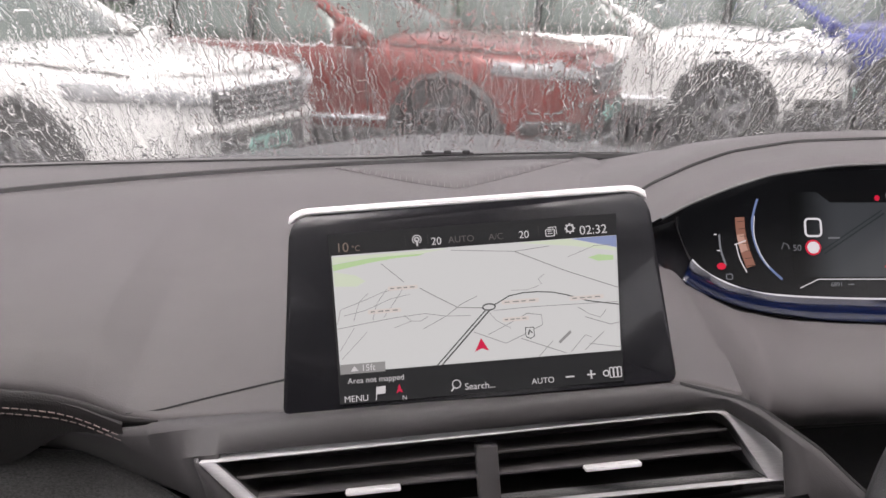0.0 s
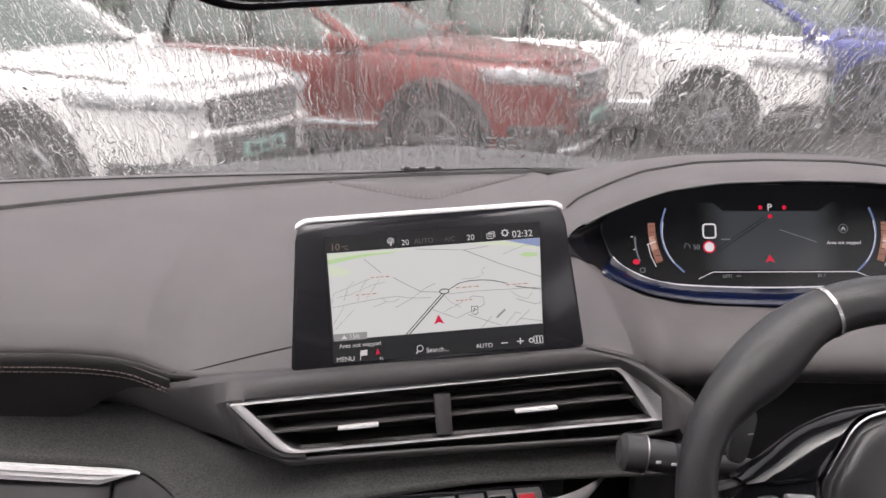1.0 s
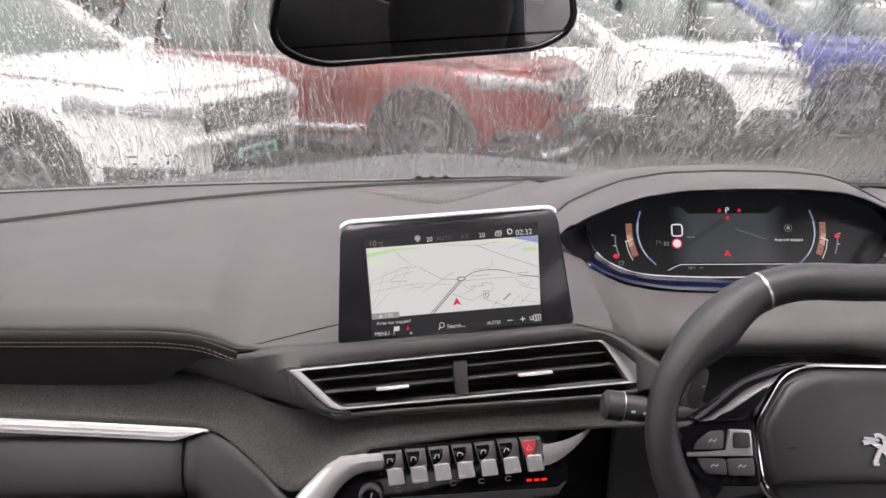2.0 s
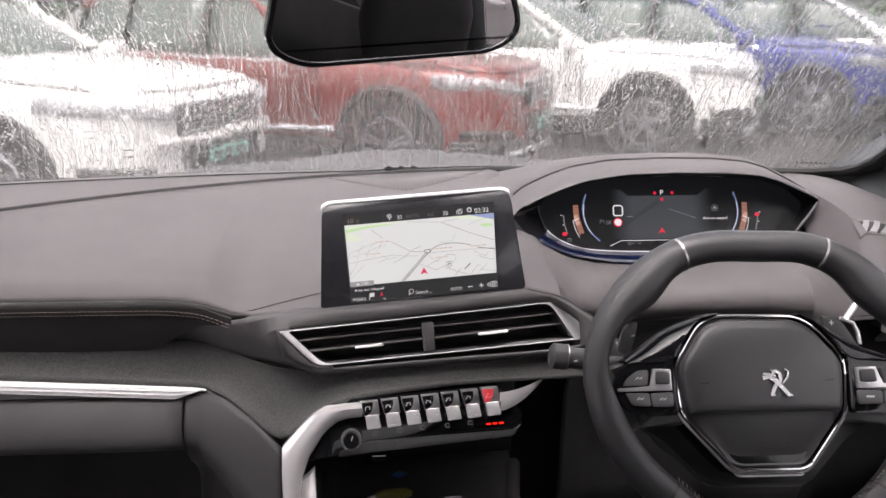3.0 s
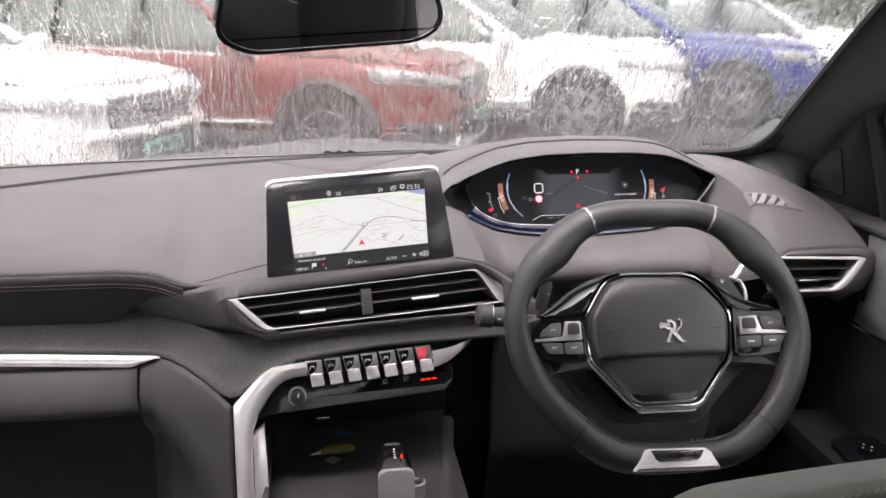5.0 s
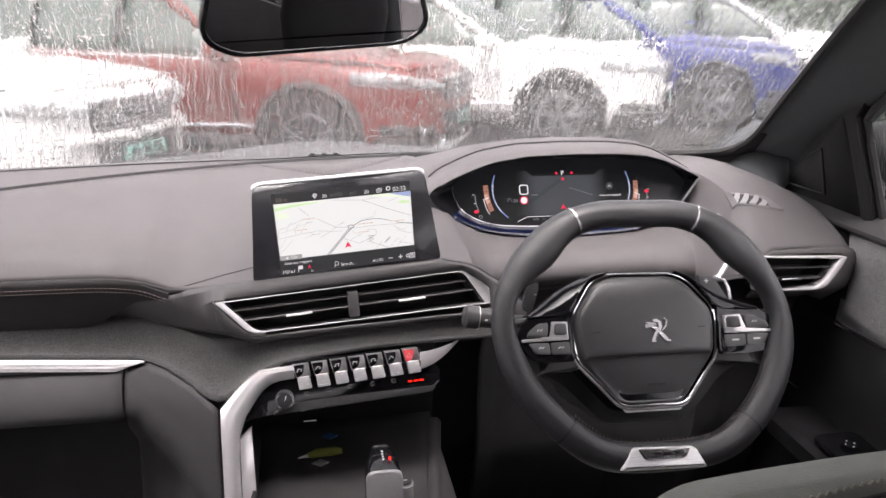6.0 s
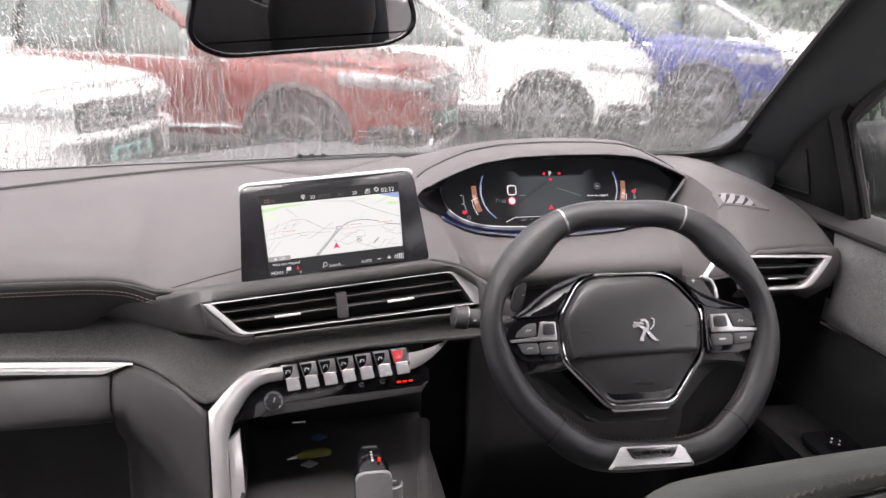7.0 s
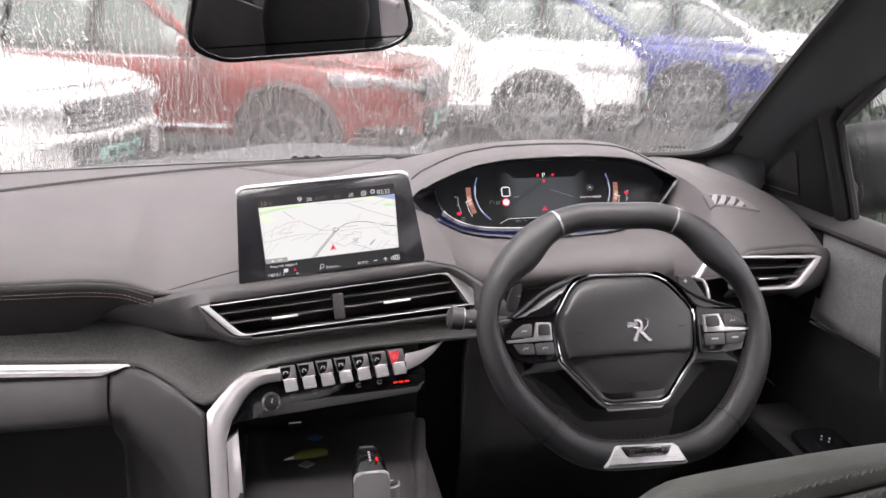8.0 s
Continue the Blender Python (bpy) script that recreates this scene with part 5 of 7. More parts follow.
mid = [p * 0.55 + q * 0.45 + Vector((0, -0.001, 0)) for p, q in zip(edge_a, edge_b)]
thick(part("vent_surround", sheet([edge_a, mid, edge_b])[0], PAD_DARK, dash, "grained surface beside the vent"), 0.003)
box_rows = [[VF @ Vector((x, y, z)) for x, y in vi] for z in (-0.002, -0.05)]
bm, vs = sheet(box_rows, True)
bm.faces.new(vs[1])
part("duct", bm, MATT_BLACK, vent)
for y0, x0, x1 in ((-0.0127, 0.0145, 0.331), (-0.0265, 0.029, 0.340)):
    part("slat", prism([(x0, y0 + 0.0011), (x1, y0 + 0.0005), (x1, y0 - 0.0011), (x0, y0 - 0.0011)], 0.025, on(VF, -0.004), 0.0006), PAD, vent)
part("divider", rbox(0.0135, 0.012, 0.0340, on(VF, -0.003) @ Matrix.Translation((0.1725, -0.0235, 0)) @ Matrix.Rotation(radians(90), 4, "X"), 0.001), PAD_DARK, vent)
for x0, x1, y0 in ((0.0834, 0.1174, -0.0270), (0.2336, 0.2705, -0.0275)):
    part("slider", rbox(x1 - x0, 0.0030, 0.008, on(VF, 0.0) @ Matrix.Translation(((x0 + x1) / 2, y0, 0)), 0.0012), SATIN, vent, "chrome slider tab")

# ---- toggle switches and the silver console trim ----
KF = plane_frame((-0.067, 0.435, 0.992), (0.99813, 0.05796, 0.01932), (-0.0354, 0.2919, 0.9558))
RED_KEY = glowing("red_key", (0.70, 0.01, 0.022), 0.75, 0.05)
ICON = glowing("key_icon", (0.7, 0.7, 0.7), 0.25, 0.5)
RED_DOT = glowing("red_lamp", (0.9, 0.02, 0.01), 1.5)
base = thing("switch_panel", KF.translation, "black switch panel with a knob and lit red lamps", "switch panel")
part("backing", prism([(-0.012, 0.010), (0.166, 0.010), (0.176, -0.006), (0.192, -0.020), (0.190, -0.045), (0.175, -0.050), (0.005, -0.056), (-0.03, -0.055), (-0.065, -0.06), (-0.045, -0.02)], 0.03, on(KF, -0.006), 0.002), GLOSS, base)
part("lower_strip", prism([(0.006, -0.0409), (0.1785, -0.0420), (0.188, -0.0360), (0.178, -0.0490), (0.006, -0.0540), (-0.030, -0.0560), (-0.028, -0.050)], 0.004, on(KF, -0.001), 0.0012), BLACK, base)
for k in range(1, 6):
    part("joint", rbox(0.0006, 0.011, 0.001, on(KF, -0.0006) @ Matrix.Translation((0.006 + 0.0295 * k, -0.0470, 0)), 0), MATT_BLACK, base)
knob = part("knob", prism([(-0.0145 + (0.0112 + 0.0008 * (k % 2)) * math.cos(k * math.pi / 24), -0.0362 + (0.0112 + 0.0008 * (k % 2)) * math.sin(k * math.pi / 24)) for k in range(48)], 0.014, on(KF, 0.0076), 0.0008), GREY_KEY, base, "knurled volume knob")
part("knob_ring", tube([KF @ Vector((-0.0145 + 0.0103 * math.cos(a), -0.0362 + 0.0103 * math.sin(a), 0.0080)) for a in np.linspace(0, 2 * math.pi, 29)[:-1]], 0.0006, True, 6), BRIGHT, knob, "thin chrome ring")
part("knob_face", drum(0.0090, 0.002, on(KF, 0.0082) @ Matrix.Translation((-0.0145, -0.0362, 0)), 28, 0.0006), GLOSS, knob)
part("knob_mark", ribbon([(-0.0145, -0.0362), (-0.0125, -0.0305)], 0.0008, on(KF, 0.0094)), ICON, knob)
for k in range(3):
    part("lamp", prism(rounded(0.0058, 0.0022, 0.0006, 2, 0.1496 + 0.0078 * k, -0.0329), 0.001, on(KF, -0.0048)), RED_DOT, base, "lit red lamp")
for k, (x, y) in enumerate(((0.014, -0.0333), (0.0428, -0.0315), (0.0704, -0.0305), (0.1, -0.0305), (0.1279, -0.0295))):
    part("symbol", ribbon([(x + 0.0030 * math.cos(a), y + 0.0025 * math.sin(a)) for a in np.linspace(0.5, 5.8, 8 + k)], 0.0006, on(KF, -0.0052)), DIM, base)

trim = thing("console_trim", KF.translation, "broad satin silver trim sweeping from the switches down the console", "trim")
ribbon_rows = []
TR = [((0.000, 0.0055), (0.000, -0.0135)), ((-0.0200, 0.0050), (-0.0165, -0.0135)), ((-0.0435, 0.0026), (-0.0290, -0.0160)), ((-0.0570, -0.0050), (-0.0395, -0.0225)), ((-0.0683, -0.0143), (-0.0480, -0.0310)), ((-0.0830, -0.0285), (-0.0560, -0.0420)), ((-0.0945, -0.0400), (-0.0640, -0.0530)),
      ((-0.0962, -0.070), (-0.0735, -0.077)), ((-0.0970, -0.11), (-0.0765, -0.11)), ((-0.0985, -0.16), (-0.0775, -0.16)), ((-0.1000, -0.24), (-0.078, -0.24)), ((-0.1010, -0.34), (-0.079, -0.34))]
for k, ((ox, oy), (ix, iy)) in enumerate(TR):
    lean = 0.006 * max(0.0, 1 - k / 5)
    a, b = Vector((ox, oy, lean)), Vector((ix, iy, -lean))
    ribbon_rows.append([KF @ (a + Vector((0, 0, -0.016))), KF @ a, KF @ (a * 0.75 + b * 0.25 + Vector((0, 0, 0.0045))), KF @ (a * 0.4 + b * 0.6 + Vector((0, 0, 0.005))), KF @ (a * 0.1 + b * 0.9 + Vector((0, 0, 0.001))), KF @ (b + Vector((0, 0, -0.003))), KF @ (b + Vector((0, 0, -0.016)))])
part("blade", capped(ribbon_rows), TRIM_SILVER, trim)
inner = [(-0.0742, -0.082), (-0.0590, -0.070), (-0.0590, -0.12), (-0.0600, -0.20), (-0.0610, -0.34), (-0.0785, -0.34), (-0.0768, -0.16)]
part("inner_edge", prism(inner, 0.02, on(KF, -0.006), 0.002), TRIM_SILVER, trim, "inner silver edge")
tip_rows = []
for s in np.linspace(0, 1, 12):
    x = 0.1640 + 0.0660 * s
    yu = 0.0055 - 0.001 * math.sin(s * math.pi) + 0.007 * s ** 1.5
    w = 0.0215 * (1 - s ** 1.4) + 0.001
    z = 0.003 - 0.042 * s ** 1.5
    tip_rows.append([KF @ Vector((x, yu, z)), KF @ Vector((x, yu - w * 0.5, z + 0.003 * (1 - s))), KF @ Vector((x, yu - w, z - 0.001)), KF @ Vector((x, yu - w * 0.5, z - 0.008))])
part("tip", capped(tip_rows), BLADE, trim, "tapered silver tip")

for k in range(7):
    x = -0.0010 + 0.02385 * k
    y = 0.0058 + 0.00075 * k
    key = thing("toggle_switch", KF @ Vector((x + 0.01, y - 0.01, 0)), ("bright red hazard toggle switch with a silver paddle" if k == 6 else "silver toggle switch with a black symbol tile"), "switch", "toggle switches")
    part("side", prism([(x - 0.0008, y + 0.0008), (x + 0.0198, y + 0.0010), (x + 0.0216, y - 0.0165), (x + 0.0030, y - 0.0170)], 0.012, on(KF, 0.0012), 0.0010), ALU, key)
    tile = part("tile", prism(corners_rounded([(x + 0.0002, y - 0.0005), (x + 0.0140, y), (x + 0.0138, y - 0.0085), (x + 0.0085, y - 0.0150), (x + 0.0035, y - 0.0155)], [0.0012, 0.0012, 0.0045, 0.003, 0.0012], 4), 0.010, on(KF, 0.0026), 0.0006), RED_KEY if k == 6 else GLOSS, key)
    ledge = on(KF, 0.0030) @ Matrix.Translation((0, y - 0.0150, 0)) @ Matrix.Rotation(radians(-14), 4, "X")
    part("paddle", prism(corners_rounded([(x + 0.0040, -0.0005), (x + 0.0200, 0.0), (x + 0.0222, -0.0158), (x + 0.0055, -0.0168)], 0.0020, 3), 0.008, ledge, 0.0010), KEY_METAL, key, "silver paddle")
    cx0, cy0 = x + 0.0075, y - 0.0075
    if k == 6:
        sym = ribbon([(cx0 - 0.003, cy0 - 0.0022), (cx0, cy0 + 0.0028), (cx0 + 0.003, cy0 - 0.0022)], 0.0007, on(KF, 0.0028), closed=True)
    else:
        sym = ribbon([(cx0 - 0.0028, cy0 - 0.0020), (cx0 - 0.0022 + 0.0008 * (k % 3), cy0 + 0.0022), (cx0 + 0.0025, cy0 + 0.0022 - 0.0010 * (k % 2)), (cx0 + 0.0024, cy0 - 0.0012)], 0.0008, on(KF, 0.0028))
    part("symbol", sym, ICON, tile)


# ---- instrument cluster ----
bin_ = thing("instrument_binnacle", (0.371, 0.70, 1.12), "grey hooded binnacle over the digital instrument display", "instrument panel")
LENS = [(-0.1835, 0.022), (-0.168, 0.040), (-0.138, 0.052), (-0.085, 0.062), (0.0, 0.066), (0.085, 0.064), (0.150, 0.058), (0.190, 0.045), (0.215, 0.020), (0.195, -0.012), (0.160, -0.034), (0.104, -0.044), (0.0, -0.0475), (-0.104, -0.0435), (-0.1457, -0.0327), (-0.173, -0.0132)]
CF = plane_frame((0.371, 0.70, 1.14), (1, 0, 0), (0, 0.42, 0.9))


def loop(points, n=5):
    return smooth([(a, b, 0) for a, b in points], n, True)


# the lip runs from a wing beside the screen over the hood's mouth to a sharp corner at the far end, and back under the display
LIP = [(0.139, 0.645, 1.163), (0.150, 0.655, 1.172), (0.180, 0.662, 1.186), (0.215, 0.667, 1.199), (0.246, 0.668, 1.209), (0.298, 0.668, 1.2165), (0.371, 0.668, 1.2185), (0.446, 0.668, 1.217), (0.494, 0.668, 1.213), (0.523, 0.668, 1.205), (0.564, 0.668, 1.187), (0.589, 0.668, 1.175),
       (0.572, 0.660, 1.155), (0.549, 0.652, 1.132), (0.520, 0.645, 1.110), (0.470, 0.643, 1.094), (0.371, 0.643, 1.089), (0.296, 0.643, 1.092), (0.232, 0.645, 1.101), (0.187, 0.645, 1.118), (0.152, 0.645, 1.146)]


def lip_ring(reach, rise, spread=0.0, drop=0.0):
    """The lip carried back by reach and up by rise along its upper run; its lower run only swells a little."""
    out = []
    for x, y, z in LIP:
        up = min(1.0, max(0.0, (z - (1.150 if x < 0.25 else 1.158)) / 0.030))
        side = (x - 0.371) / 0.22
        low = 1 - up
        out.append(((x + spread * side * up + 0.006 * side * low, y + reach * up + 0.010 * low, z + (rise - drop * abs(side) ** 3) * up - 0.004 * low)))
    return out


def even_ring(points, n=120):
    """A ring sampled anew at even angles about the display's middle, with its corners eased a little."""
    m = len(points)
    dense = [Vector(points[i]).lerp(Vector(points[(i + 1) % m]), k / 12) for i in range(m) for k in range(12)]
    for _ in range(3):
        dense = [(dense[i - 1] + dense[i] * 2 + dense[(i + 1) % len(dense)]) / 4 for i in range(len(dense))]
    keys = sorted((math.atan2((p.z - 1.155) * 2.6, p.x - 0.371), p.x, p.y, p.z) for p in dense)
    keys = [(k[0] - 2 * math.pi, *k[1:]) for k in keys[-3:]] + keys + [(k[0] + 2 * math.pi, *k[1:]) for k in keys[:3]]
    return [Vector(at_x(keys, -math.pi + 2 * math.pi * k / n)) for k in range(n)]


lens = even_ring([CF @ Vector((x, y, 0)) for x, y in LENS])
r0 = even_ring(LIP)
part("shroud", sheet([lens, [a * 0.5 + b * 0.5 for a, b in zip(lens, r0)], r0], True)[0], GLOSS, bin_, "glossy black inner shroud")
hood_rings = [r0] + [even_ring(lip_ring(*v)) for v in ((0.003, 0.0022), (0.030, 0.0050, 0.006, 0.004), (0.062, 0.0068, 0.014, 0.010), (0.068, 0.0062, 0.016, 0.010), (0.074, 0.0085, 0.018, 0.010), (0.100, 0.0090, 0.024, 0.014), (0.150, -0.002, 0.036, -0.002), (0.225, -0.026, 0.052, -0.022))]
part("hood", sheet(hood_rings, True)[0], PAD, bin_, "grey soft hood")
# a black tube in the hood's groove carries the crease's shade
part("crease", tube([p for p in even_ring(lip_ring(0.067, 0.0072, 0.016, 0.010)) if p.z > 1.176 and p.y > 0.70][::-1], 0.0017, n=5), MATT_BLACK, bin_, "black line for the shade in the hood's crease")
under = [k for k in range(len(r0)) if r0[k].z < 1.128 and r0[k].x < 0.53]
chin_rows = [[lens[k].lerp(r0[k], f) + Vector((0, -0.0015, 0.0015)) for k in under] for f in (0.02, 0.5, 0.97)]
thick(part("chin", sheet(chin_rows)[0], NAVY, bin_, "glossy navy chin below the display"), 0.001, 0)
CL_BACK = glowing("cluster_black", (0.010, 0.011, 0.013), 0.5)
CL_PANEL = glowing("cluster_panel", (0.060, 0.068, 0.075), 0.9)
_nt = CL_PANEL.node_tree
_tc, _sx, _ab, _mr = (_nt.nodes.new("ShaderNode" + kind) for kind in ("TexCoord", "SeparateXYZ", "Math", "MapRange"))
_sub = _nt.nodes.new("ShaderNodeMath")
_sub.operation, _ab.operation, _mr.interpolation_type = "SUBTRACT", "ABSOLUTE", "SMOOTHSTEP"
_sub.inputs[1].default_value = 0.371
_mr.inputs["From Min"].default_value, _mr.inputs["From Max"].default_value = 0.082, 0.040
_mr.inputs["To Min"].default_value, _mr.inputs["To Max"].default_value = 0.02, 0.27
_nt.links.new(_tc.outputs["Object"], _sx.inputs[0])
_nt.links.new(_sx.outputs[0], _sub.inputs[0])
_nt.links.new(_sub.outputs[0], _ab.inputs[0])
_nt.links.new(_ab.outputs[0], _mr.inputs["Value"])
_nt.links.new(_mr.outputs[0], _nt.nodes["Principled BSDF"].inputs["Emission Strength"])
CL_DARK = glowing("cluster_dark", (0.012, 0.013, 0.014), 0.5)
CL_WHITE = glowing("cluster_white", (0.85, 0.86, 0.88), 1.0)
CL_BLUE = glowing("cluster_blue", (0.24, 0.34, 0.62), 0.8)
CL_COPPER = glowing("cluster_copper", (0.42, 0.20, 0.14), 0.8)
CL_GLOW = glowing("cluster_copper_bright", (0.75, 0.46, 0.36), 0.8)
CL_GREY = glowing("cluster_grey", (0.28, 0.30, 0.32), 0.8)
CL_RED = glowing("cluster_red", (0.80, 0.02, 0.06), 1.0)
CL_ROAD = glowing("cluster_road", (0.03, 0.05, 0.05), 0.5)
bm = bmesh.new()
bm.faces.new([bm.verts.new(CF @ Vector((p.x, p.y, 0.0))) for p in loop(LENS)])
ext = bmesh.ops.extrude_face_region(bm, geom=bm.faces[:])
bmesh.ops.translate(bm, vec=CF.to_3x3() @ Vector((0, 0, -0.01)), verts=[v for v in ext["geom"] if isinstance(v, bmesh.types.BMVert)])
cd = part("display", bm, CL_BACK, bin_, "dark digital instrument display")


def cink(bm, mat, name="mark", label=""):
    return part(name, bm, mat, cd, label)


line = [(p.x, p.y) for p in loop(LENS)]
edge_line = [p for p in line if p[1] < -0.012 and p[0] < 0.10]
start = sorted(edge_line, key=lambda p: math.atan2(p[1] - 0.05, p[0]))
# white lower run of the display's edge gets its brightness from emission
part("bright_line", tube([CF @ Vector((x, y, 0.006)) for x, y in start], 0.0008, n=6), CL_WHITE, bin_, "thin white line along the display edge, bright by its own glow")
part("facet_edge", tube([(0.584, 0.664, 1.1715), (0.567, 0.657, 1.152), (0.549, 0.650, 1.133)], 0.0020, n=6), GREY_KEY, bin_, "pale bevelled edge at the mouth's corner")
part("lens_edge", tube([CF @ Vector((p.x * 1.005, p.y * 1.01, 0.0025)) for p in loop(LENS)], 0.0015, True, 6), GREY_KEY, bin_, "thin grey edge of the display")
part("mouth_edge", tube([p + Vector((0, -0.001, -0.0008)) for p in r0 if p.z > 1.176], 0.0011, n=6), GREY_KEY, bin_, "grey inner edge of the hood")
C1, C2 = 0.0006, 0.0010
cink(prism([(-0.085, 0.0460), (0.085, 0.0460), (0.085, -0.028), (-0.085, -0.028)], 0.0003, on(CF, C1)), CL_PANEL, "map_panel", "grey map panel")
cink(prism([(-0.062, 0.0465), (-0.050, 0.0365), (0.054, 0.0362), (0.068, 0.0460)], 0.0003, on(CF, C2)), CL_DARK, "gear_bar")
cink(ribbon([(-0.058, -0.008), (-0.004, 0.027)], 0.0012, on(CF, C2)), CL_ROAD, "map_road")
cink(ribbon([(-0.061, -0.0062), (-0.006, 0.0295)], 0.0010, on(CF, C2)), CL_ROAD, "map_road")
cink(ribbon([(0.01, 0.016), (0.05, 0.002)], 0.0007, on(CF, C2)), CL_GREY, "map_road")
cink(writing("P", 0.0105, on(CF, 0.0014) @ Matrix.Translation((-0.0022, 0.0370, 0))), CL_WHITE, "writing")
for x, y in ((-0.0095, 0.0402), (0.0165, 0.0402), (0.0006, 0.0305)):
    cink(prism([(x + 0.0023 * math.cos(a), y + 0.0025 * math.sin(a)) for a in np.linspace(0, 6.28, 11)[:-1]], 0.0003, on(CF, 0.0014)), CL_RED, "warning_lamp", "red warning lamp")
cink(prism([(-0.0022, -0.0115), (0.0030, -0.0200), (-0.0022, -0.0180), (-0.0074, -0.0200)], 0.0003, on(CF, 0.0014)), CL_RED, "position_arrow")
cink(ribbon(rounded(0.0135, 0.0150, 0.0030, 3, -0.0664, 0.0147), 0.0018, on(CF, 0.0014), closed=True), CL_WHITE, "speed_zero", "white figure zero")
cink(prism([(-0.0673 + 0.0068 * math.cos(a), -0.0027 + 0.0068 * math.sin(a)) for a in np.linspace(0, 6.28, 19)[:-1]], 0.0003, on(CF, 0.0012)), CL_RED, "limit_sign")
cink(prism([(-0.0673 + 0.0052 * math.cos(a), -0.0027 + 0.0052 * math.sin(a)) for a in np.linspace(0, 6.28, 19)[:-1]], 0.0003, on(CF, 0.0016)), CL_WHITE, "limit_sign")
cink(writing("50", 0.0075, on(CF, 0.0014) @ Matrix.Translation((-0.0850, -0.0055, 0))), CL_GREY, "writing")
cink(ribbon([(-0.0945, -0.0040), (-0.0925, 0.0015), (-0.0890, 0.0000), (-0.0880, -0.0040)], 0.0007, on(CF, 0.0014)), CL_GREY, "symbol")
cink(ribbon([(-0.0540, 0.0055), (-0.0440, 0.0055)], 0.0012, on(CF, 0.0014)), CL_GREY, "unit_bar")
cink(ribbon([(0.0794 + 0.0048 * math.cos(a), 0.0165 + 0.0048 * math.sin(a)) for a in np.linspace(0, 6.28, 15)[:-1]], 0.0007, on(CF, 0.0014), closed=True), CL_GREY, "symbol")
cink(ribbon([(0.0775, 0.0150), (0.0794, 0.0185), (0.0813, 0.0150)], 0.0010, on(CF, 0.0014)), CL_WHITE, "symbol")
cink(writing("Area not mapped", 0.0052, on(CF, 0.0014) @ Matrix.Translation((0.0790, -0.0005, 0)), "CENTER"), CL_WHITE, "writing")
cink(ribbon([(-0.0806, -0.0375), (-0.0648, -0.0300), (0.0900, -0.0305), (0.1053, -0.0365)], 0.0009, on(CF, 0.0014)), CL_WHITE, "lower_line")
cink(writing("6891", 0.0052, on(CF, 0.0014) @ Matrix.Translation((-0.0545, -0.0362, 0))), CL_GREY, "writing")
cink(ribbon([(-0.0395, -0.0345), (-0.0345, -0.0345)], 0.0010, on(CF, 0.0014)), CL_GREY, "unit_bar")
cink(writing("81.7", 0.0052, on(CF, 0.0014) @ Matrix.Translation((0.0480, -0.0362, 0))), CL_GREY, "writing")
for sx in (-1, 1):
    f = (lambda q: q) if sx < 0 else (lambda q: -q - 0.004)

    def arc(points, width, lift, mat, name, label=""):
        """A curved stroke on the display, mirrored for the far gauge."""
        return cink(ribbon([(p.x, p.y) for p in smooth([(f(x), y, 0) for x, y in points], 6)], width, on(CF, lift)), mat, name, label)
    arc(((-0.1130, 0.0400), (-0.1185, 0.0200), (-0.1165, 0.0000), (-0.1090, -0.0160), (-0.0956, -0.0300)), 0.0019, 0.0012, CL_BLUE, "gauge_arc", "pale blue gauge arc")
    arc(((-0.1165, 0.0250), (-0.1175, 0.0080), (-0.1130, -0.0080), (-0.1060, -0.0200)), 0.0007, 0.0016, CL_WHITE, "gauge_arc", "white core of the arc")
    arc(((-0.1290, 0.0240), (-0.1285, 0.0100), (-0.1260, -0.0040), (-0.1215, -0.0190)), 0.0080, 0.0010, CL_COPPER, "copper_bar", "copper gauge bar")
    arc(((-0.1295, 0.0090), (-0.1285, 0.0020), (-0.1265, -0.0060)), 0.0062, 0.0014, CL_GLOW, "copper_glow", "brighter middle of the gauge bar")
    for k in range(7):
        arc(((-0.1318 + 0.0011 * k, 0.0200 - 0.0064 * k), (-0.1240 + 0.0009 * k, 0.0206 - 0.0064 * k)), 0.0004, 0.0017, CL_BACK, "tick")
    arc(((-0.1350, 0.0000), (-0.1250, 0.0035)), 0.0010, 0.0018, CL_WHITE, "needle")
    arc(((-0.1335, 0.0000), (-0.1310, -0.0120), (-0.1255, -0.0240)), 0.0009, 0.0018, CL_WHITE, "needle")
    arc(((-0.1475, 0.0090), (-0.1468, -0.0040), (-0.1430, -0.0180)), 0.0016, 0.0014, CL_GREY, "scale")
    arc(((-0.1520, 0.0090), (-0.1495, 0.0090)), 0.0009, 0.0014, CL_WHITE, "scale")
    arc(((-0.1500, -0.0050), (-0.1475, -0.0050)), 0.0009, 0.0014, CL_WHITE, "scale")
    y = -0.0185 if sx < 0 else 0.0055
    cink(prism([(f(-0.1470) + 0.0040 * math.cos(a), y + 0.0030 * math.sin(a)) for a in np.linspace(0, 6.28, 9)[:-1]], 0.0003, on(CF, 0.0016)), CL_RED, "warning_lamp")
cink(ribbon(rounded(0.0050, 0.0045, 0.0008, 2, -0.1405, -0.0275), 0.0008, on(CF, 0.0014), closed=True), CL_GREY, "fuel_symbol")

def smooth_outline(points, n=4):
    return [(p.x, p.y) for p in smooth([(x, y, 0) for x, y in points], n, True)]


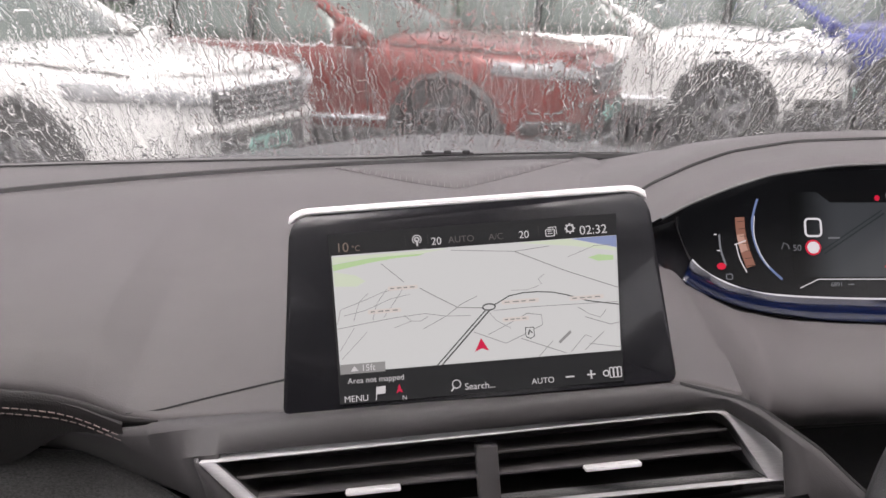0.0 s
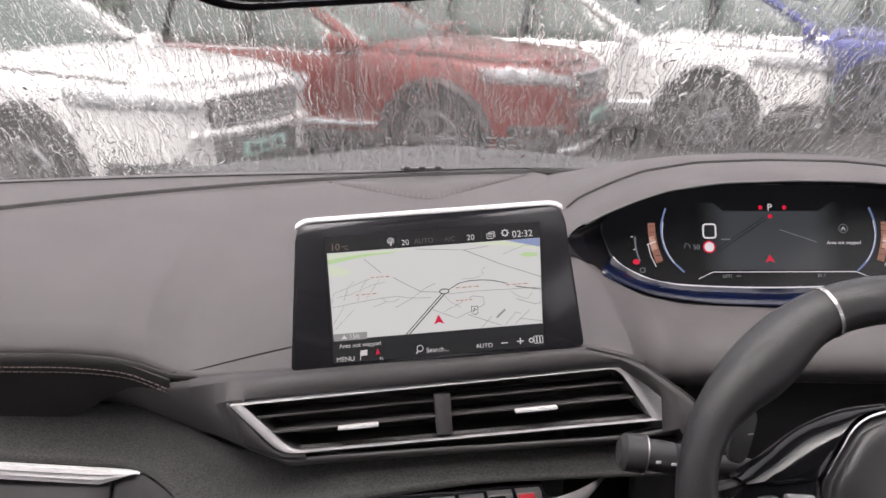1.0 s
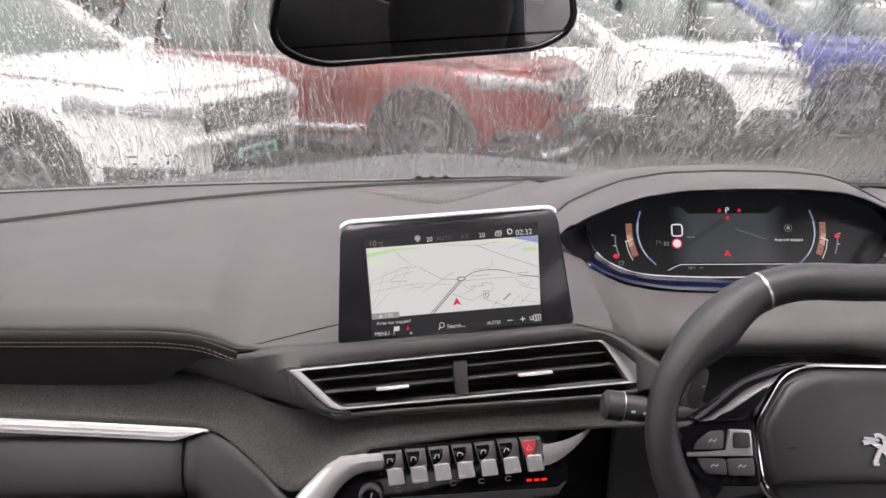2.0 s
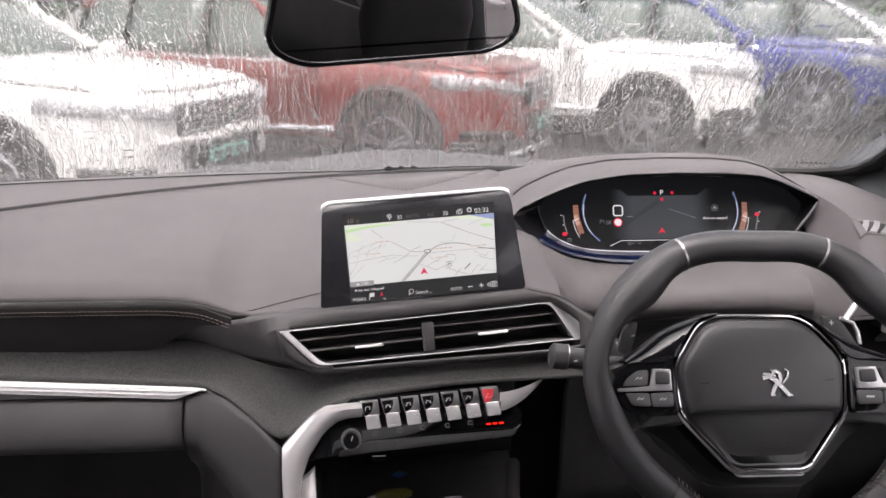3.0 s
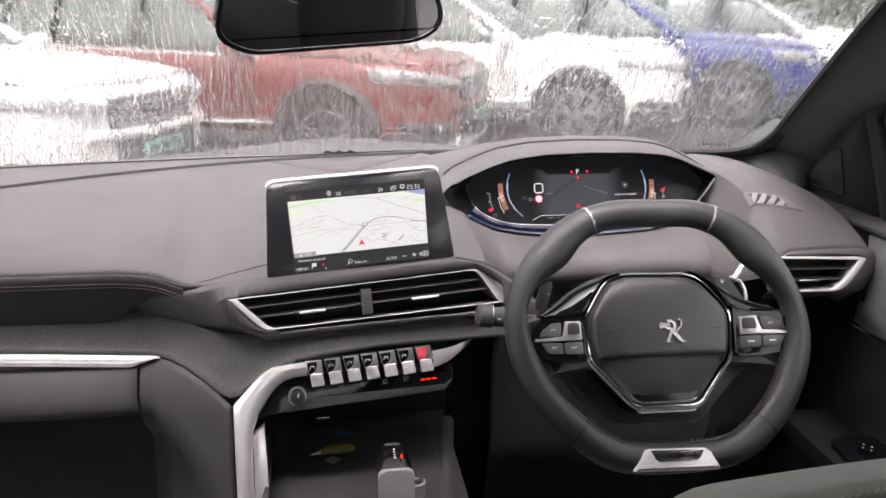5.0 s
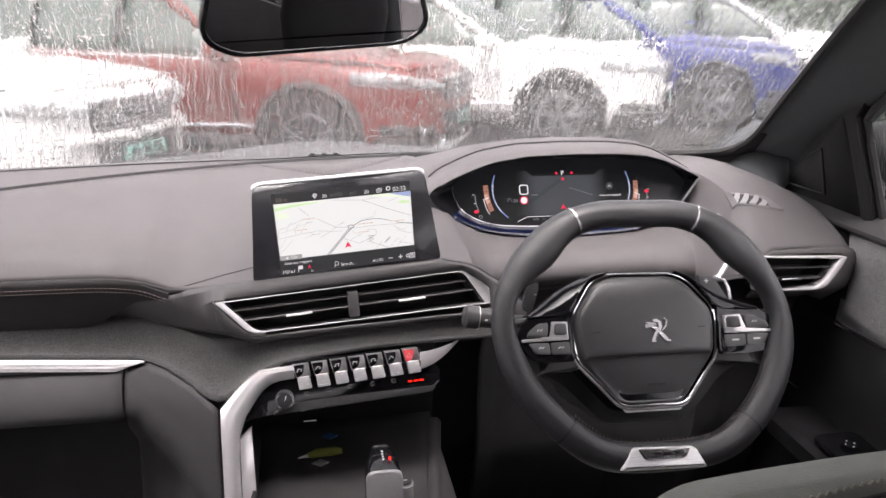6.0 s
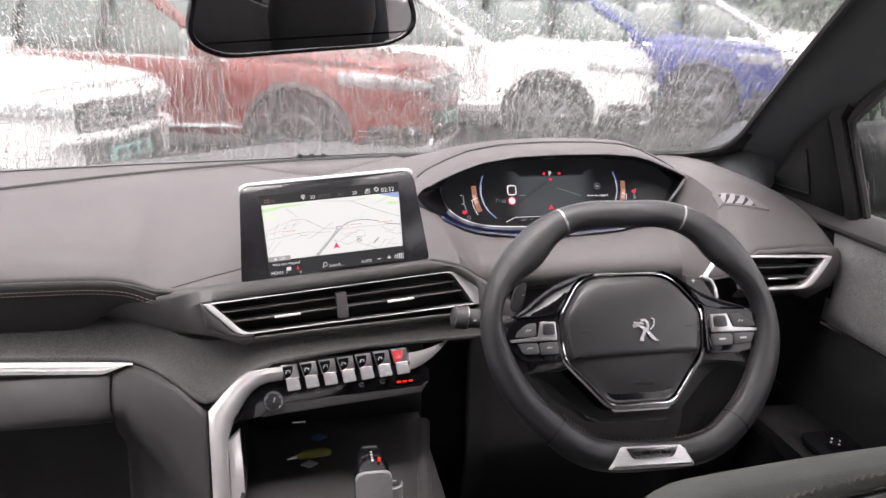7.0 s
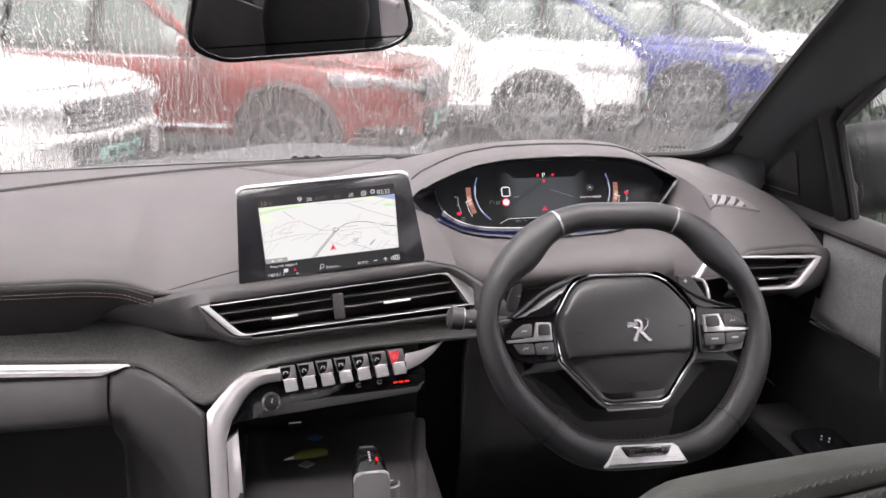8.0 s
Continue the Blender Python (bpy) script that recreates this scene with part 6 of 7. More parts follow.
# ---- steering wheel ----
WF = plane_frame((0.363, 0.328, 1.062), (0.9996, 0.0, -0.022), (0, 0.51, 0.86))
wheel = thing("steering_wheel", WF.translation, "black leather steering wheel with flattened top and bottom and chrome details", "steering wheel")
RIMC = [(0.004, 0.148), (0.060, 0.1455), (0.108, 0.124), (0.146, 0.082), (0.167, 0.030), (0.168, -0.020), (0.149, -0.069), (0.114, -0.112), (0.068, -0.141), (0.000, -0.1475), (-0.072, -0.141), (-0.119, -0.110), (-0.159, -0.064), (-0.177, -0.012), (-0.175, 0.036), (-0.152, 0.084), (-0.106, 0.127), (-0.055, 0.1465)]
rim = smooth([(x, y, 0) for x, y in RIMC], 20, True)
COUNT = len(rim)


def rim_piece(a, b, extra=0.0):
    """A stretch of the rim from index a to b, thicker at the thumb grips."""
    bm = bmesh.new()
    rows = []
    for i in range(a, b + 1):
        p, q, r = rim[i % COUNT], rim[(i - 1) % COUNT], rim[(i + 1) % COUNT]
        d = (r - q).normalized()
        inn = Vector((-d.y, d.x, 0))
        if inn.dot(p) > 0:
            inn = -inn
        ang = math.degrees(math.atan2(p.y, p.x))
        thumb = math.exp(-((abs(abs(ang - 90) - 52) - 0) / 13.0) ** 2) * 0.0055
        side = math.exp(-((abs(abs(ang - 90) - 95)) / 32.0) ** 2) * 0.0005
        low = math.exp(-((abs(abs(ang + 90) - 40)) / 22.0) ** 2) * 0.001
        w = 0.0175 + thumb + side + low + extra
        c = p + inn * (thumb * 0.75)
        side_angle = ang if abs(ang) < 90 else math.copysign(180 - abs(ang), ang)
        slim = 0.56 * math.exp(-((side_angle - 10) / 16.0) ** 2)
        rows.append([WF @ (c + inn * (w * math.cos(u) * (1 - slim * (math.cos(u) > 0))) + Vector((0, 0, (0.0165 + extra + thumb * 0.25) * math.sin(u)))) for u in (2 * math.pi * k / 16 for k in range(16))])
    bm, vs = sheet(rows, True)
    bm.faces.new(vs[0])
    bm.faces.new(vs[-1])
    return bm


def near(x, y):
    return min(range(COUNT), key=lambda k: (rim[k].x - x) ** 2 + (rim[k].y - y) ** 2)


iTR, iTL, iBR, iBL = near(0.076, 0.141), near(-0.083, 0.138), near(0.118, -0.120), near(-0.122, -0.116)
part("rim_top", rim_piece(iTL - COUNT, iTR), WHEEL_LEATHER, wheel, "smooth leather top of the rim")
part("rim_side", rim_piece(iTR, iBR), PERFORATED, wheel, "perforated leather grip")
part("rim_bottom", rim_piece(iBR, iBL), WHEEL_LEATHER, wheel, "smooth leather bottom of the rim")
part("rim_side", rim_piece(iBL, iTL), PERFORATED, wheel, "perforated leather grip")
for k in (iTR, iTL):
    p = rim_piece(k, k + 0 + 1, 0.0008)
    part("chrome_ring", p, KEY_METAL, wheel, "chrome ring round the rim")
for k in (iBR, iBL):
    part("joint", rim_piece(k, k + 1, 0.0003), MATT_BLACK, wheel)
# stitches on the inner side of the lower rim
st = []
for k in list(range(iBR - 30, iBR + 46, 2)) + list(range(iBL - 40, iBL + 3, 2)):
    p = rim[k % COUNT]
    d = (rim[(k + 1) % COUNT] - p).normalized()
    inn = -p.normalized()
    c = p + inn * 0.0185 + Vector((0, 0, 0.0085))
    st.append(tube([WF @ (c - d * 0.0016 - inn * 0.0012), WF @ (c + d * 0.0016 + inn * 0.0018)], 0.00065, n=4))
tagged(part("stitching", merged(*st), DULL_THREAD, wheel, "reddish stitches inside the rim"), kind="stuff")
HUB = corners_rounded([(-0.0450, 0.0700), (0.0390, 0.0690), (0.0580, 0.0590), (0.0845, 0.0270), (0.0862, 0.0120), (0.0812, -0.0300), (0.0350, -0.0850), (-0.0420, -0.0850), (-0.0920, -0.0290), (-0.0950, 0.0200), (-0.0670, 0.0615)], 0.0115, 5)
hc = Vector((-0.004, 0.0, 0))


def grown(poly, g):
    return [(hc.x + (x - hc.x) * g, hc.y + (y - hc.y) * g) for x, y in poly]


WH = on(WF, -0.0285)
dome = []
for g, z in ((1.0, 0.0), (1.0, 0.019), (0.985, 0.0232), (0.96, 0.0258), (0.92, 0.0272), (0.85, 0.0280), (0.70, 0.0286), (0.45, 0.0290), (0.02, 0.0292)):
    dome.append([WH @ Vector((x, y, z - 0.011 * max(0.0, (-y - 0.026) / 0.06) * min(1.0, (1 - g) / 0.06))) for x, y in grown(HUB, g)])
part("airbag_cover", capped(dome), AIRBAG, wheel, "black airbag cover")


def above(poly, y0):
    """The part of an outline above y0."""
    out = []
    for (x1, y1), (x2, y2) in zip(poly, poly[1:] + poly[:1]):
        if y1 >= y0:
            out.append((x1, y1))
        if (y1 >= y0) != (y2 >= y0):
            out.append((x1 + (x2 - x1) * (y0 - y1) / (y2 - y1), y0))
    return out


lid = above(grown(HUB, 0.965), -0.030)
mid_lid = Vector((sum(x for x, y in lid) / len(lid), 0.018))
rows = [[WH @ Vector((mid_lid.x + (x - mid_lid.x) * g, mid_lid.y + (y - mid_lid.y) * g, z - 0.006 * max(0.0, (mid_lid.y + (y - mid_lid.y) * g - 0.010) / 0.055) ** 2)) for x, y in lid] for g, z in ((1.0, 0.0262), (0.99, 0.0300), (0.965, 0.0322), (0.92, 0.0334), (0.80, 0.0342), (0.5, 0.0348), (0.02, 0.0350))]
part("airbag_lid", capped(rows), AIRBAG, wheel, "smooth raised upper half of the airbag cover")
part("hub_collar", capped([[WH @ Vector((x, y, z)) for x, y in grown(HUB, g)] for g, z in ((1.085, -0.010), (1.085, 0.012), (1.065, 0.0215), (1.03, 0.0240), (1.01, 0.019))]), GLOSS, wheel, "piano black collar round the hub")
part("hub_line", tube([WH @ Vector((x, y, 0.0250)) for x, y in grown(HUB, 1.03)], 0.0013, True, 6), BRIGHT, wheel, "thin chrome line round the hub")
low_ring = sorted([p for p in grown(HUB, 1.065) if p[1] < -0.024], key=lambda p: math.atan2(p[0], -p[1] - 0.02))
part("hub_ring", tube([WH @ Vector((x, y, 0.0215)) for x, y in low_ring], lambda u: 0.0026 - 0.0012 * abs(2 * u - 1), n=8), KEY_METAL, wheel, "satin chrome ring round the lower hub")
part("chin_plate", prism(corners_rounded([(-0.042, -0.0868), (0.036, -0.0868), (0.031, -0.0950), (-0.037, -0.0950)], 0.002, 3), 0.008, on(WH, 0.0215), 0.0015), SATIN, wheel, "chrome chin plate")
for k in range(7):
    part("chin_bar", prism(rounded(0.0055, 0.0026, 0.0006, 2, -0.028 + 0.0085 * k, -0.0905), 0.001, on(WH, 0.0222)), BLACK, wheel)
part("hub_back", prism(corners_rounded([(-0.150, -0.030), (-0.150, 0.020), (0.150, 0.020), (0.150, -0.030), (0.105, -0.055), (0.050, -0.108), (-0.055, -0.106), (-0.105, -0.055)][::-1], 0.010, 3), 0.02, on(WH, -0.012), 0.004), BLACK, wheel, "black back of the hub")
# emblem as plain angular shapes
EM = on(WH, 0.0372)
limbs = (((-0.0140, 0.0050), (-0.0060, 0.0062), (0.0020, 0.0010), (0.0085, -0.0060), (0.0150, -0.0140)), 0.0052), (((0.0040, 0.0030), (-0.0010, -0.0060), (-0.0052, -0.0135)), 0.0044), (((-0.0030, 0.0112), (0.0020, 0.0122), (0.0060, 0.0095), (0.0066, 0.0040), (0.0050, 0.0000)), 0.0046), \
    (((0.0085, -0.0010), (0.0150, 0.0050), (0.0165, 0.0120), (0.0130, 0.0145)), 0.0020), (((-0.0130, 0.0095), (-0.0060, 0.0088), (0.0010, 0.0070)), 0.0024), (((0.0125, -0.0138), (0.0185, -0.0140)), 0.0028), (((-0.0075, -0.0136), (-0.0020, -0.0138)), 0.0028)
part("emblem", merged(*[ribbon([(x * 0.92 + 0.004, y * 0.95) for x, y in pts], w * 0.8, EM, 0.0003 * k, 0.002) for k, (pts, w) in enumerate(limbs)]), KEY_METAL, wheel, "chrome emblem")
for x0, y0 in ((-0.075, 0.000), (0.060, 0.002)):
    part("horn_mark", ribbon([(x0, y0), (x0 + 0.010, y0 + 0.0005)], 0.0014, on(WH, 0.0344)), MATT_BLACK, wheel)
part("airbag_mark", ribbon([(-0.012, -0.0640), (0.012, -0.0645)], 0.0030, on(WH, 0.0292)), MATT_BLACK, wheel)
PODS = on(WF, -0.0005)
for sx in (-1, 1):
    def q(x, y):
        """A point of the switch pod, which reaches from the hub's line to the rim."""
        f = (x - 0.084) / 0.081
        return (0.0925 + 0.0765 * f if sx > 0 else -0.1000 - 0.0650 * f, y)

    def facing(pts):
        return pts if sx > 0 else pts[::-1]
    spoke = corners_rounded([q(0.084, 0.0400), q(0.094, 0.0250), q(0.1440, 0.0215), q(0.1600, 0.0110), q(0.1650, -0.0030), q(0.1570, -0.0180), q(0.1440, -0.0290), q(0.118, -0.0322), q(0.080, -0.0318)], 0.005, 4)
    sp = part("spoke", prism(facing(spoke), 0.016, PODS, 0.003), GLOSS, wheel, "glossy black spoke")
    part("spoke_back", prism(facing(corners_rounded([q(0.070, 0.030), q(0.170, 0.022), q(0.172, -0.020), q(0.158, -0.060), q(0.146, -0.050), q(0.128, -0.0425), q(0.070, -0.0420)], 0.008, 3)), 0.016, on(WF, -0.008), 0.004), WHEEL_LEATHER, wheel)

    def btn(name, pts, mat, z, parent=sp, label="", r=0.003):
        return part(name, prism(corners_rounded(facing(pts), r, 3), 0.006, on(WF, z), 0.0010), mat, parent, label)
    btn("silver_bar", [q(0.0890, 0.0155), q(0.1130, 0.0162), q(0.1180, -0.0025), q(0.1605, -0.0036), q(0.1605, -0.0074), q(0.0890, -0.0066)], KEY_METAL, 0.0028, sp, "silver switch bar", 0.0015)
    btn("button", [q(0.1185, 0.0150), q(0.1330, 0.0145), q(0.1480, 0.0060), q(0.1535, -0.0015), q(0.1205, -0.0010)], GREY_KEY, 0.0020)
    btn("button", [q(0.0880, -0.0082), q(0.1175, -0.0090), q(0.1165, -0.0230), q(0.0880, -0.0232)], GREY_KEY, 0.0020)
    btn("button", [q(0.1190, -0.0090), q(0.1515, -0.0085), q(0.1420, -0.0215), q(0.1180, -0.0228)], GREY_KEY, 0.0020)
    btn("roller", [q(0.0920, 0.0132), q(0.1095, 0.0135), q(0.1110, 0.0000), q(0.0920, -0.0002)], BLACK, 0.0055, sp, "ridged roller")
    for bx0, by0, word_ in ((0.132, 0.006, 0), (0.102, -0.0155, 1), (0.132, -0.0150, 1)):
        x0, y0 = q(bx0, by0)
        if word_ and sx > 0:
            part("symbol", ribbon([(x0 - 0.0045, y0), (x0 + 0.0045, y0)], 0.0020, on(WF, 0.0024)), ICON, sp)
        else:
            part("symbol", ribbon([(x0 - 0.0035, y0 - 0.001), (x0 - 0.001, y0 + 0.0016), (x0 + 0.001, y0 - 0.0006), (x0 + 0.0035, y0 + 0.0014)], 0.0009, on(WF, 0.0024)), ICON, sp)
    # gloss panel that runs from hub top to the spoke
    if sx > 0:
        outer = [(0.0430, 0.0755), (0.0610, 0.0690), (0.0790, 0.0590), (0.1010, 0.0455), (0.1240, 0.0360), (0.1480, 0.0275)]
        inner_ = [(0.0420, 0.0730), (0.0605, 0.0625), (0.0770, 0.0435), (0.0905, 0.0265), (0.1150, 0.0220), (0.1450, 0.0210)]
    else:
        outer = [(0.0460, 0.0765), (0.0660, 0.0735), (0.0850, 0.0670), (0.1040, 0.0580), (0.1280, 0.0420), (0.1520, 0.0265)]
        inner_ = [(0.0460, 0.0735), (0.0705, 0.0650), (0.0870, 0.0430), (0.0995, 0.0255), (0.1200, 0.0220), (0.1480, 0.0210)]
    rows = []
    for o, i in zip(smooth([(x, y, 0) for x, y in outer], 4), smooth([(x, y, 0) for x, y in inner_], 4)):
        rows.append([WF @ Vector((sx * (o.x + (i.x - o.x) * f), o.y + (i.y - o.y) * f, z)) for f, z in ((0.0, -0.022), (0.0, -0.014), (0.10, -0.0085), (0.30, -0.0030), (0.55, 0.0005), (0.80, 0.0018), (0.96, 0.0008), (1.0, -0.004), (1.0, -0.022))])
    part("gloss_wing", capped(rows), GLOSS, wheel, "piano black wing")
    if sx > 0:
        pd = part("paddle", prism(corners_rounded([(0.1169, 0.0843), (0.1388, 0.0809), (0.1440, 0.0730), (0.1571, 0.0486), (0.1204, 0.0675)], 0.002, 3), 0.005, on(WF, -0.085), 0.0015), BLACK, wheel, "dark shift paddle")
        part("paddle_edge", merged(tube([WF @ Vector((x, y, -0.0835)) for x, y in ((0.1392, 0.0806), (0.1540, 0.0745), (0.1585, 0.0640), (0.1595, 0.0490))], 0.0026, n=8), tube([WF @ Vector((x, y, -0.086)) for x, y in ((0.1470, 0.0790), (0.1620, 0.0970))], 0.0042, n=8)), KEY_METAL, pd, "chrome paddle edge")
        part("plus", merged(ribbon([(0.1255, 0.0755), (0.1315, 0.0750)], 0.0010, on(WF, -0.0846)), ribbon([(0.1283, 0.0722), (0.1287, 0.0783)], 0.0010, on(WF, -0.0845))), ICON, pd)
    else:
        pd = part("paddle", prism(smooth_outline([(-0.1475, 0.0430), (-0.1409, 0.0625), (-0.1330, 0.0689), (-0.1256, 0.0699), (-0.1264, 0.0619), (-0.1361, 0.0367), (-0.1450, 0.0359)])[::-1], 0.006, on(WF, -0.030), 0.0015), GREY_KEY, wheel, "dark shift paddle")
        part("minus", ribbon([(-0.1330, 0.0545), (-0.1290, 0.0550)], 0.0009, on(WF, -0.0297)), ICON, pd)
bd = part("badge", prism(corners_rounded([(-0.046, -0.1350), (0.029, -0.1370), (0.044, -0.1620), (-0.063, -0.1600)], 0.005, 3), 0.014, on(WF, 0.0190), 0.004, 3), SATIN, wheel, "brushed metal badge plate")
part("badge_step", prism(corners_rounded([(-0.042, -0.1365), (0.024, -0.1380), (0.016, -0.1500), (-0.034, -0.1495)], 0.003, 3), 0.004, on(WF, 0.0202), 0.0015), CHROME, bd)
part("badge_slot", prism(rounded(0.046, 0.0060, 0.002, 3, -0.009, -0.1430), 0.002, on(WF, 0.0208), 0.0006), BLACK, bd)
for k, w in ((-0.018, 0.010), (-0.006, 0.009), (0.005, 0.007)):
    part("badge_bar", prism(rounded(w, 0.0030, 0.001, 2, k, -0.1430), 0.001, on(WF, 0.0214)), BRIGHT, bd)
part("column", tube([WF @ Vector((0, -0.01, -0.045)), WF @ Vector((0, -0.015, -0.08)), WF @ Vector((0, -0.02, -0.22))], lambda u: 0.052 + 0.015 * u, n=20), BLACK, wheel, "black column shroud")

# stalks
for sx, base_at, tip in ((-1, Vector((0.33, 0.42, 1.03)), Vector((0.152, 0.431, 1.0535))),):
    stalk = thing("indicator_stalk", base_at, "black indicator stalk with a round ribbed end", "stalk")
    d = (tip - base_at).normalized()
    L_ = (tip - base_at).length
    part("arm", tube([base_at, base_at + d * (L_ - 0.06)], 0.008, n=12), BLACK, stalk)
    part("collar", tube([base_at + d * (L_ - 0.062), base_at + d * (L_ - 0.060), base_at + d * (L_ - 0.045), base_at + d * (L_ - 0.043)], lambda u: 0.0120 if 0.2 < u < 0.8 else 0.010, n=20), BLACK, stalk)
    part("barrel", tube([base_at + d * (L_ - 0.042), base_at + d * (L_ - 0.038), base_at + d * (L_ - 0.02)], 0.0125, n=24), BLACK, stalk)
    part("end", tube([base_at + d * (L_ - 0.020), base_at + d * (L_ - 0.016), base_at + d * (L_ - 0.004), base_at + d * L_], lambda u: 0.0105 if u > 0.9 else 0.0150, n=24), BLACK, stalk, "round stalk end")
    part("ring", tube([base_at + d * (L_ - 0.0205), base_at + d * (L_ - 0.0195)], 0.0154, n=24), ALU, stalk)
    for k in range(3):
        p = base_at + d * (L_ - 0.052 + 0.012 * k)
        part("symbol", rbox(0.004, 0.0008, 0.002, Matrix.Translation(p + Vector((0, -0.0126, 0.002))), 0), ICON, stalk)

# ---- side vent, demister and the dashboard's driver end ----
RV = plane_frame((0.607, 0.484, 1.096), (1, 0.03, -0.035), (0.0, 0.15, 1))
sv = thing("side_air_vent", RV.translation, "small black air vent in a chrome frame beside the wheel", "air vent")
so = corners_rounded([(-0.012, 0.0005), (0.132, -0.0032), (0.124, -0.018), (0.098, -0.0515), (-0.012, -0.0515)], [0.003, 0.004, 0.012, 0.016, 0.003], 4)
si = corners_rounded([(-0.008, -0.0025), (0.119, -0.0060), (0.109, -0.0200), (0.086, -0.0480), (-0.008, -0.0485)], [0.002, 0.003, 0.010, 0.013, 0.002], 4)
part("frame", ring_rim(so, si, 0.02, on(RV, 0.003)), FRAME, sv, "chrome frame")
bm, vs = sheet([[RV @ Vector((x, y, z)) for x, y in si] for z in (-0.002, -0.05)], True)
bm.faces.new(vs[1])
part("duct", bm, MATT_BLACK, sv)
for y0, x1 in ((-0.0190, 0.110), (-0.0350, 0.099)):
    part("slat", prism([(-0.008, y0 + 0.001), (x1, y0 + 0.001), (x1, y0 - 0.001), (-0.008, y0 - 0.001)], 0.022, on(RV, -0.004), 0.0005), BLACK, sv)
part("slider", rbox(0.032, 0.0035, 0.008, on(RV, 0.0) @ Matrix.Translation((0.041, -0.0345, 0)), 0.001), BRIGHT, sv, "chrome slider tab")
pod = [[Vector(p) for p in row] for row in (
    [(0.598, 0.4872, 1.0915), (0.620, 0.4922, 1.1015), (0.700, 0.4982, 1.1015), (0.738, 0.5035, 1.0985), (0.768, 0.514, 1.0900), (0.778, 0.56, 1.085), (0.762, 0.62, 1.09)],
    [(0.598, 0.4860, 1.0905), (0.620, 0.4902, 1.0990), (0.700, 0.4958, 1.0982), (0.740, 0.5010, 1.0940), (0.772, 0.512, 1.0840), (0.781, 0.56, 1.075), (0.764, 0.62, 1.08)],
    [(0.598, 0.4852, 1.0890), (0.620, 0.4888, 1.0955), (0.700, 0.4943, 1.0930), (0.741, 0.4995, 1.0880), (0.775, 0.512, 1.0740), (0.782, 0.56, 1.062), (0.766, 0.62, 1.07)],
    [(0.598, 0.490, 1.070), (0.620, 0.490, 1.070), (0.690, 0.492, 1.070), (0.728, 0.498, 1.068), (0.776, 0.516, 1.052), (0.782, 0.56, 1.045), (0.770, 0.62, 1.05)],
    [(0.598, 0.490, 1.042), (0.620, 0.490, 1.042), (0.680, 0.492, 1.041), (0.705, 0.496, 1.040), (0.768, 0.518, 1.028), (0.780, 0.56, 1.02), (0.790, 0.62, 1.02)],
    [(0.600, 0.51, 1.022), (0.620, 0.51, 1.022), (0.680, 0.51, 1.020), (0.705, 0.52, 1.018), (0.745, 0.54, 1.000), (0.765, 0.58, 0.99), (0.790, 0.63, 0.99)])]
bm, _ = sheet(pod, False, lambda i, j: i in (2, 3) and j in (0, 1, 2))
thick(part("vent_pod", bm, PAD, dash, "grey rounded pod round the side vent"), 0.004)
dem = thing("demister_grille", (0.61, 0.56, 1.15), "slanted slotted demister grille in the dashboard end", "grille")
DQ = [Vector((0.5973, 0.5978)), Vector((0.6497, 0.5791)), Vector((0.6693, 0.5474)), Vector((0.5941, 0.5677))]


def pad_top(x, y):
    """Height of the dashboard pad, found on its own faces."""
    for r0, r1 in zip(PAD_ROWS, PAD_ROWS[1:]):
        for k in range(len(r0) - 3):
            for a, b, c in ((r0[k], r0[k + 1], r1[k + 1]), (r0[k], r1[k + 1], r1[k])):
                det = (b.x - a.x) * (c.y - a.y) - (c.x - a.x) * (b.y - a.y)
                if abs(det) < 1e-12:
                    continue
                u = ((x - a.x) * (c.y - a.y) - (c.x - a.x) * (y - a.y)) / det
                v = ((b.x - a.x) * (y - a.y) - (x - a.x) * (b.y - a.y)) / det
                if u >= -1e-6 and v >= -1e-6 and u + v <= 1 + 1e-6:
                    return a.z + u * (b.z - a.z) + v * (c.z - a.z)
    return pad_z(x, y)


def dpt(a, b, lift):
    """A point of the grille: a along it, b from its far edge to its near edge."""
    p = (DQ[0] * (1 - a) + DQ[1] * a) * (1 - b) + (DQ[3] * (1 - a) + DQ[2] * a) * b
    return Vector((p.x, p.y, pad_top(p.x, p.y) + PAD_SKIN + lift))


def strip(a0, a1, b0, b1, lean, low, high, right=1.0):
    rows = []
    for b in np.linspace(b0, b1, 6):
        u0, u1 = (min(right, max(0.0, a + lean * (b - 0.5))) for a in (a0, a1))
        rows.append([dpt(u0, b, low), dpt(u0, b, high), dpt(u1 + 0.002, b, high), dpt(u1 + 0.002, b, low)])
    return capped(rows)


PAD_SKIN = 0.0012
SLAT = surface("slat_plastic", (0.24, 0.235, 0.24), 0.4, 0, 0.1, 1500, 0.1, 8, 0.5)
GRILLE = surface("grille_plastic", (0.112, 0.107, 0.110), 0.42, 0, 0.12, 1500, 0.2, 8, 0.5)
part("frame", merged(strip(0.0, 0.08, 0.0, 1.0, 0.0, -0.002, 0.0034), strip(0.08, 0.96, 0.0, 0.16, 0.0, -0.002, 0.0024), strip(0.08, 0.72, 0.92, 1.0, 0.0, -0.002, 0.0024), strip(0.77, 1.0, 0.0, 1.0, -0.08, -0.002, 0.0022)), GRILLE, dem, "grey frame")
part("duct", merged(*[strip(0.07 + 0.1 * k, 0.17 + 0.1 * k, 0.14, 0.94, 0.0, -0.001, 0.0010) for k in range(7)]), MATT_BLACK, dem, "black slots")
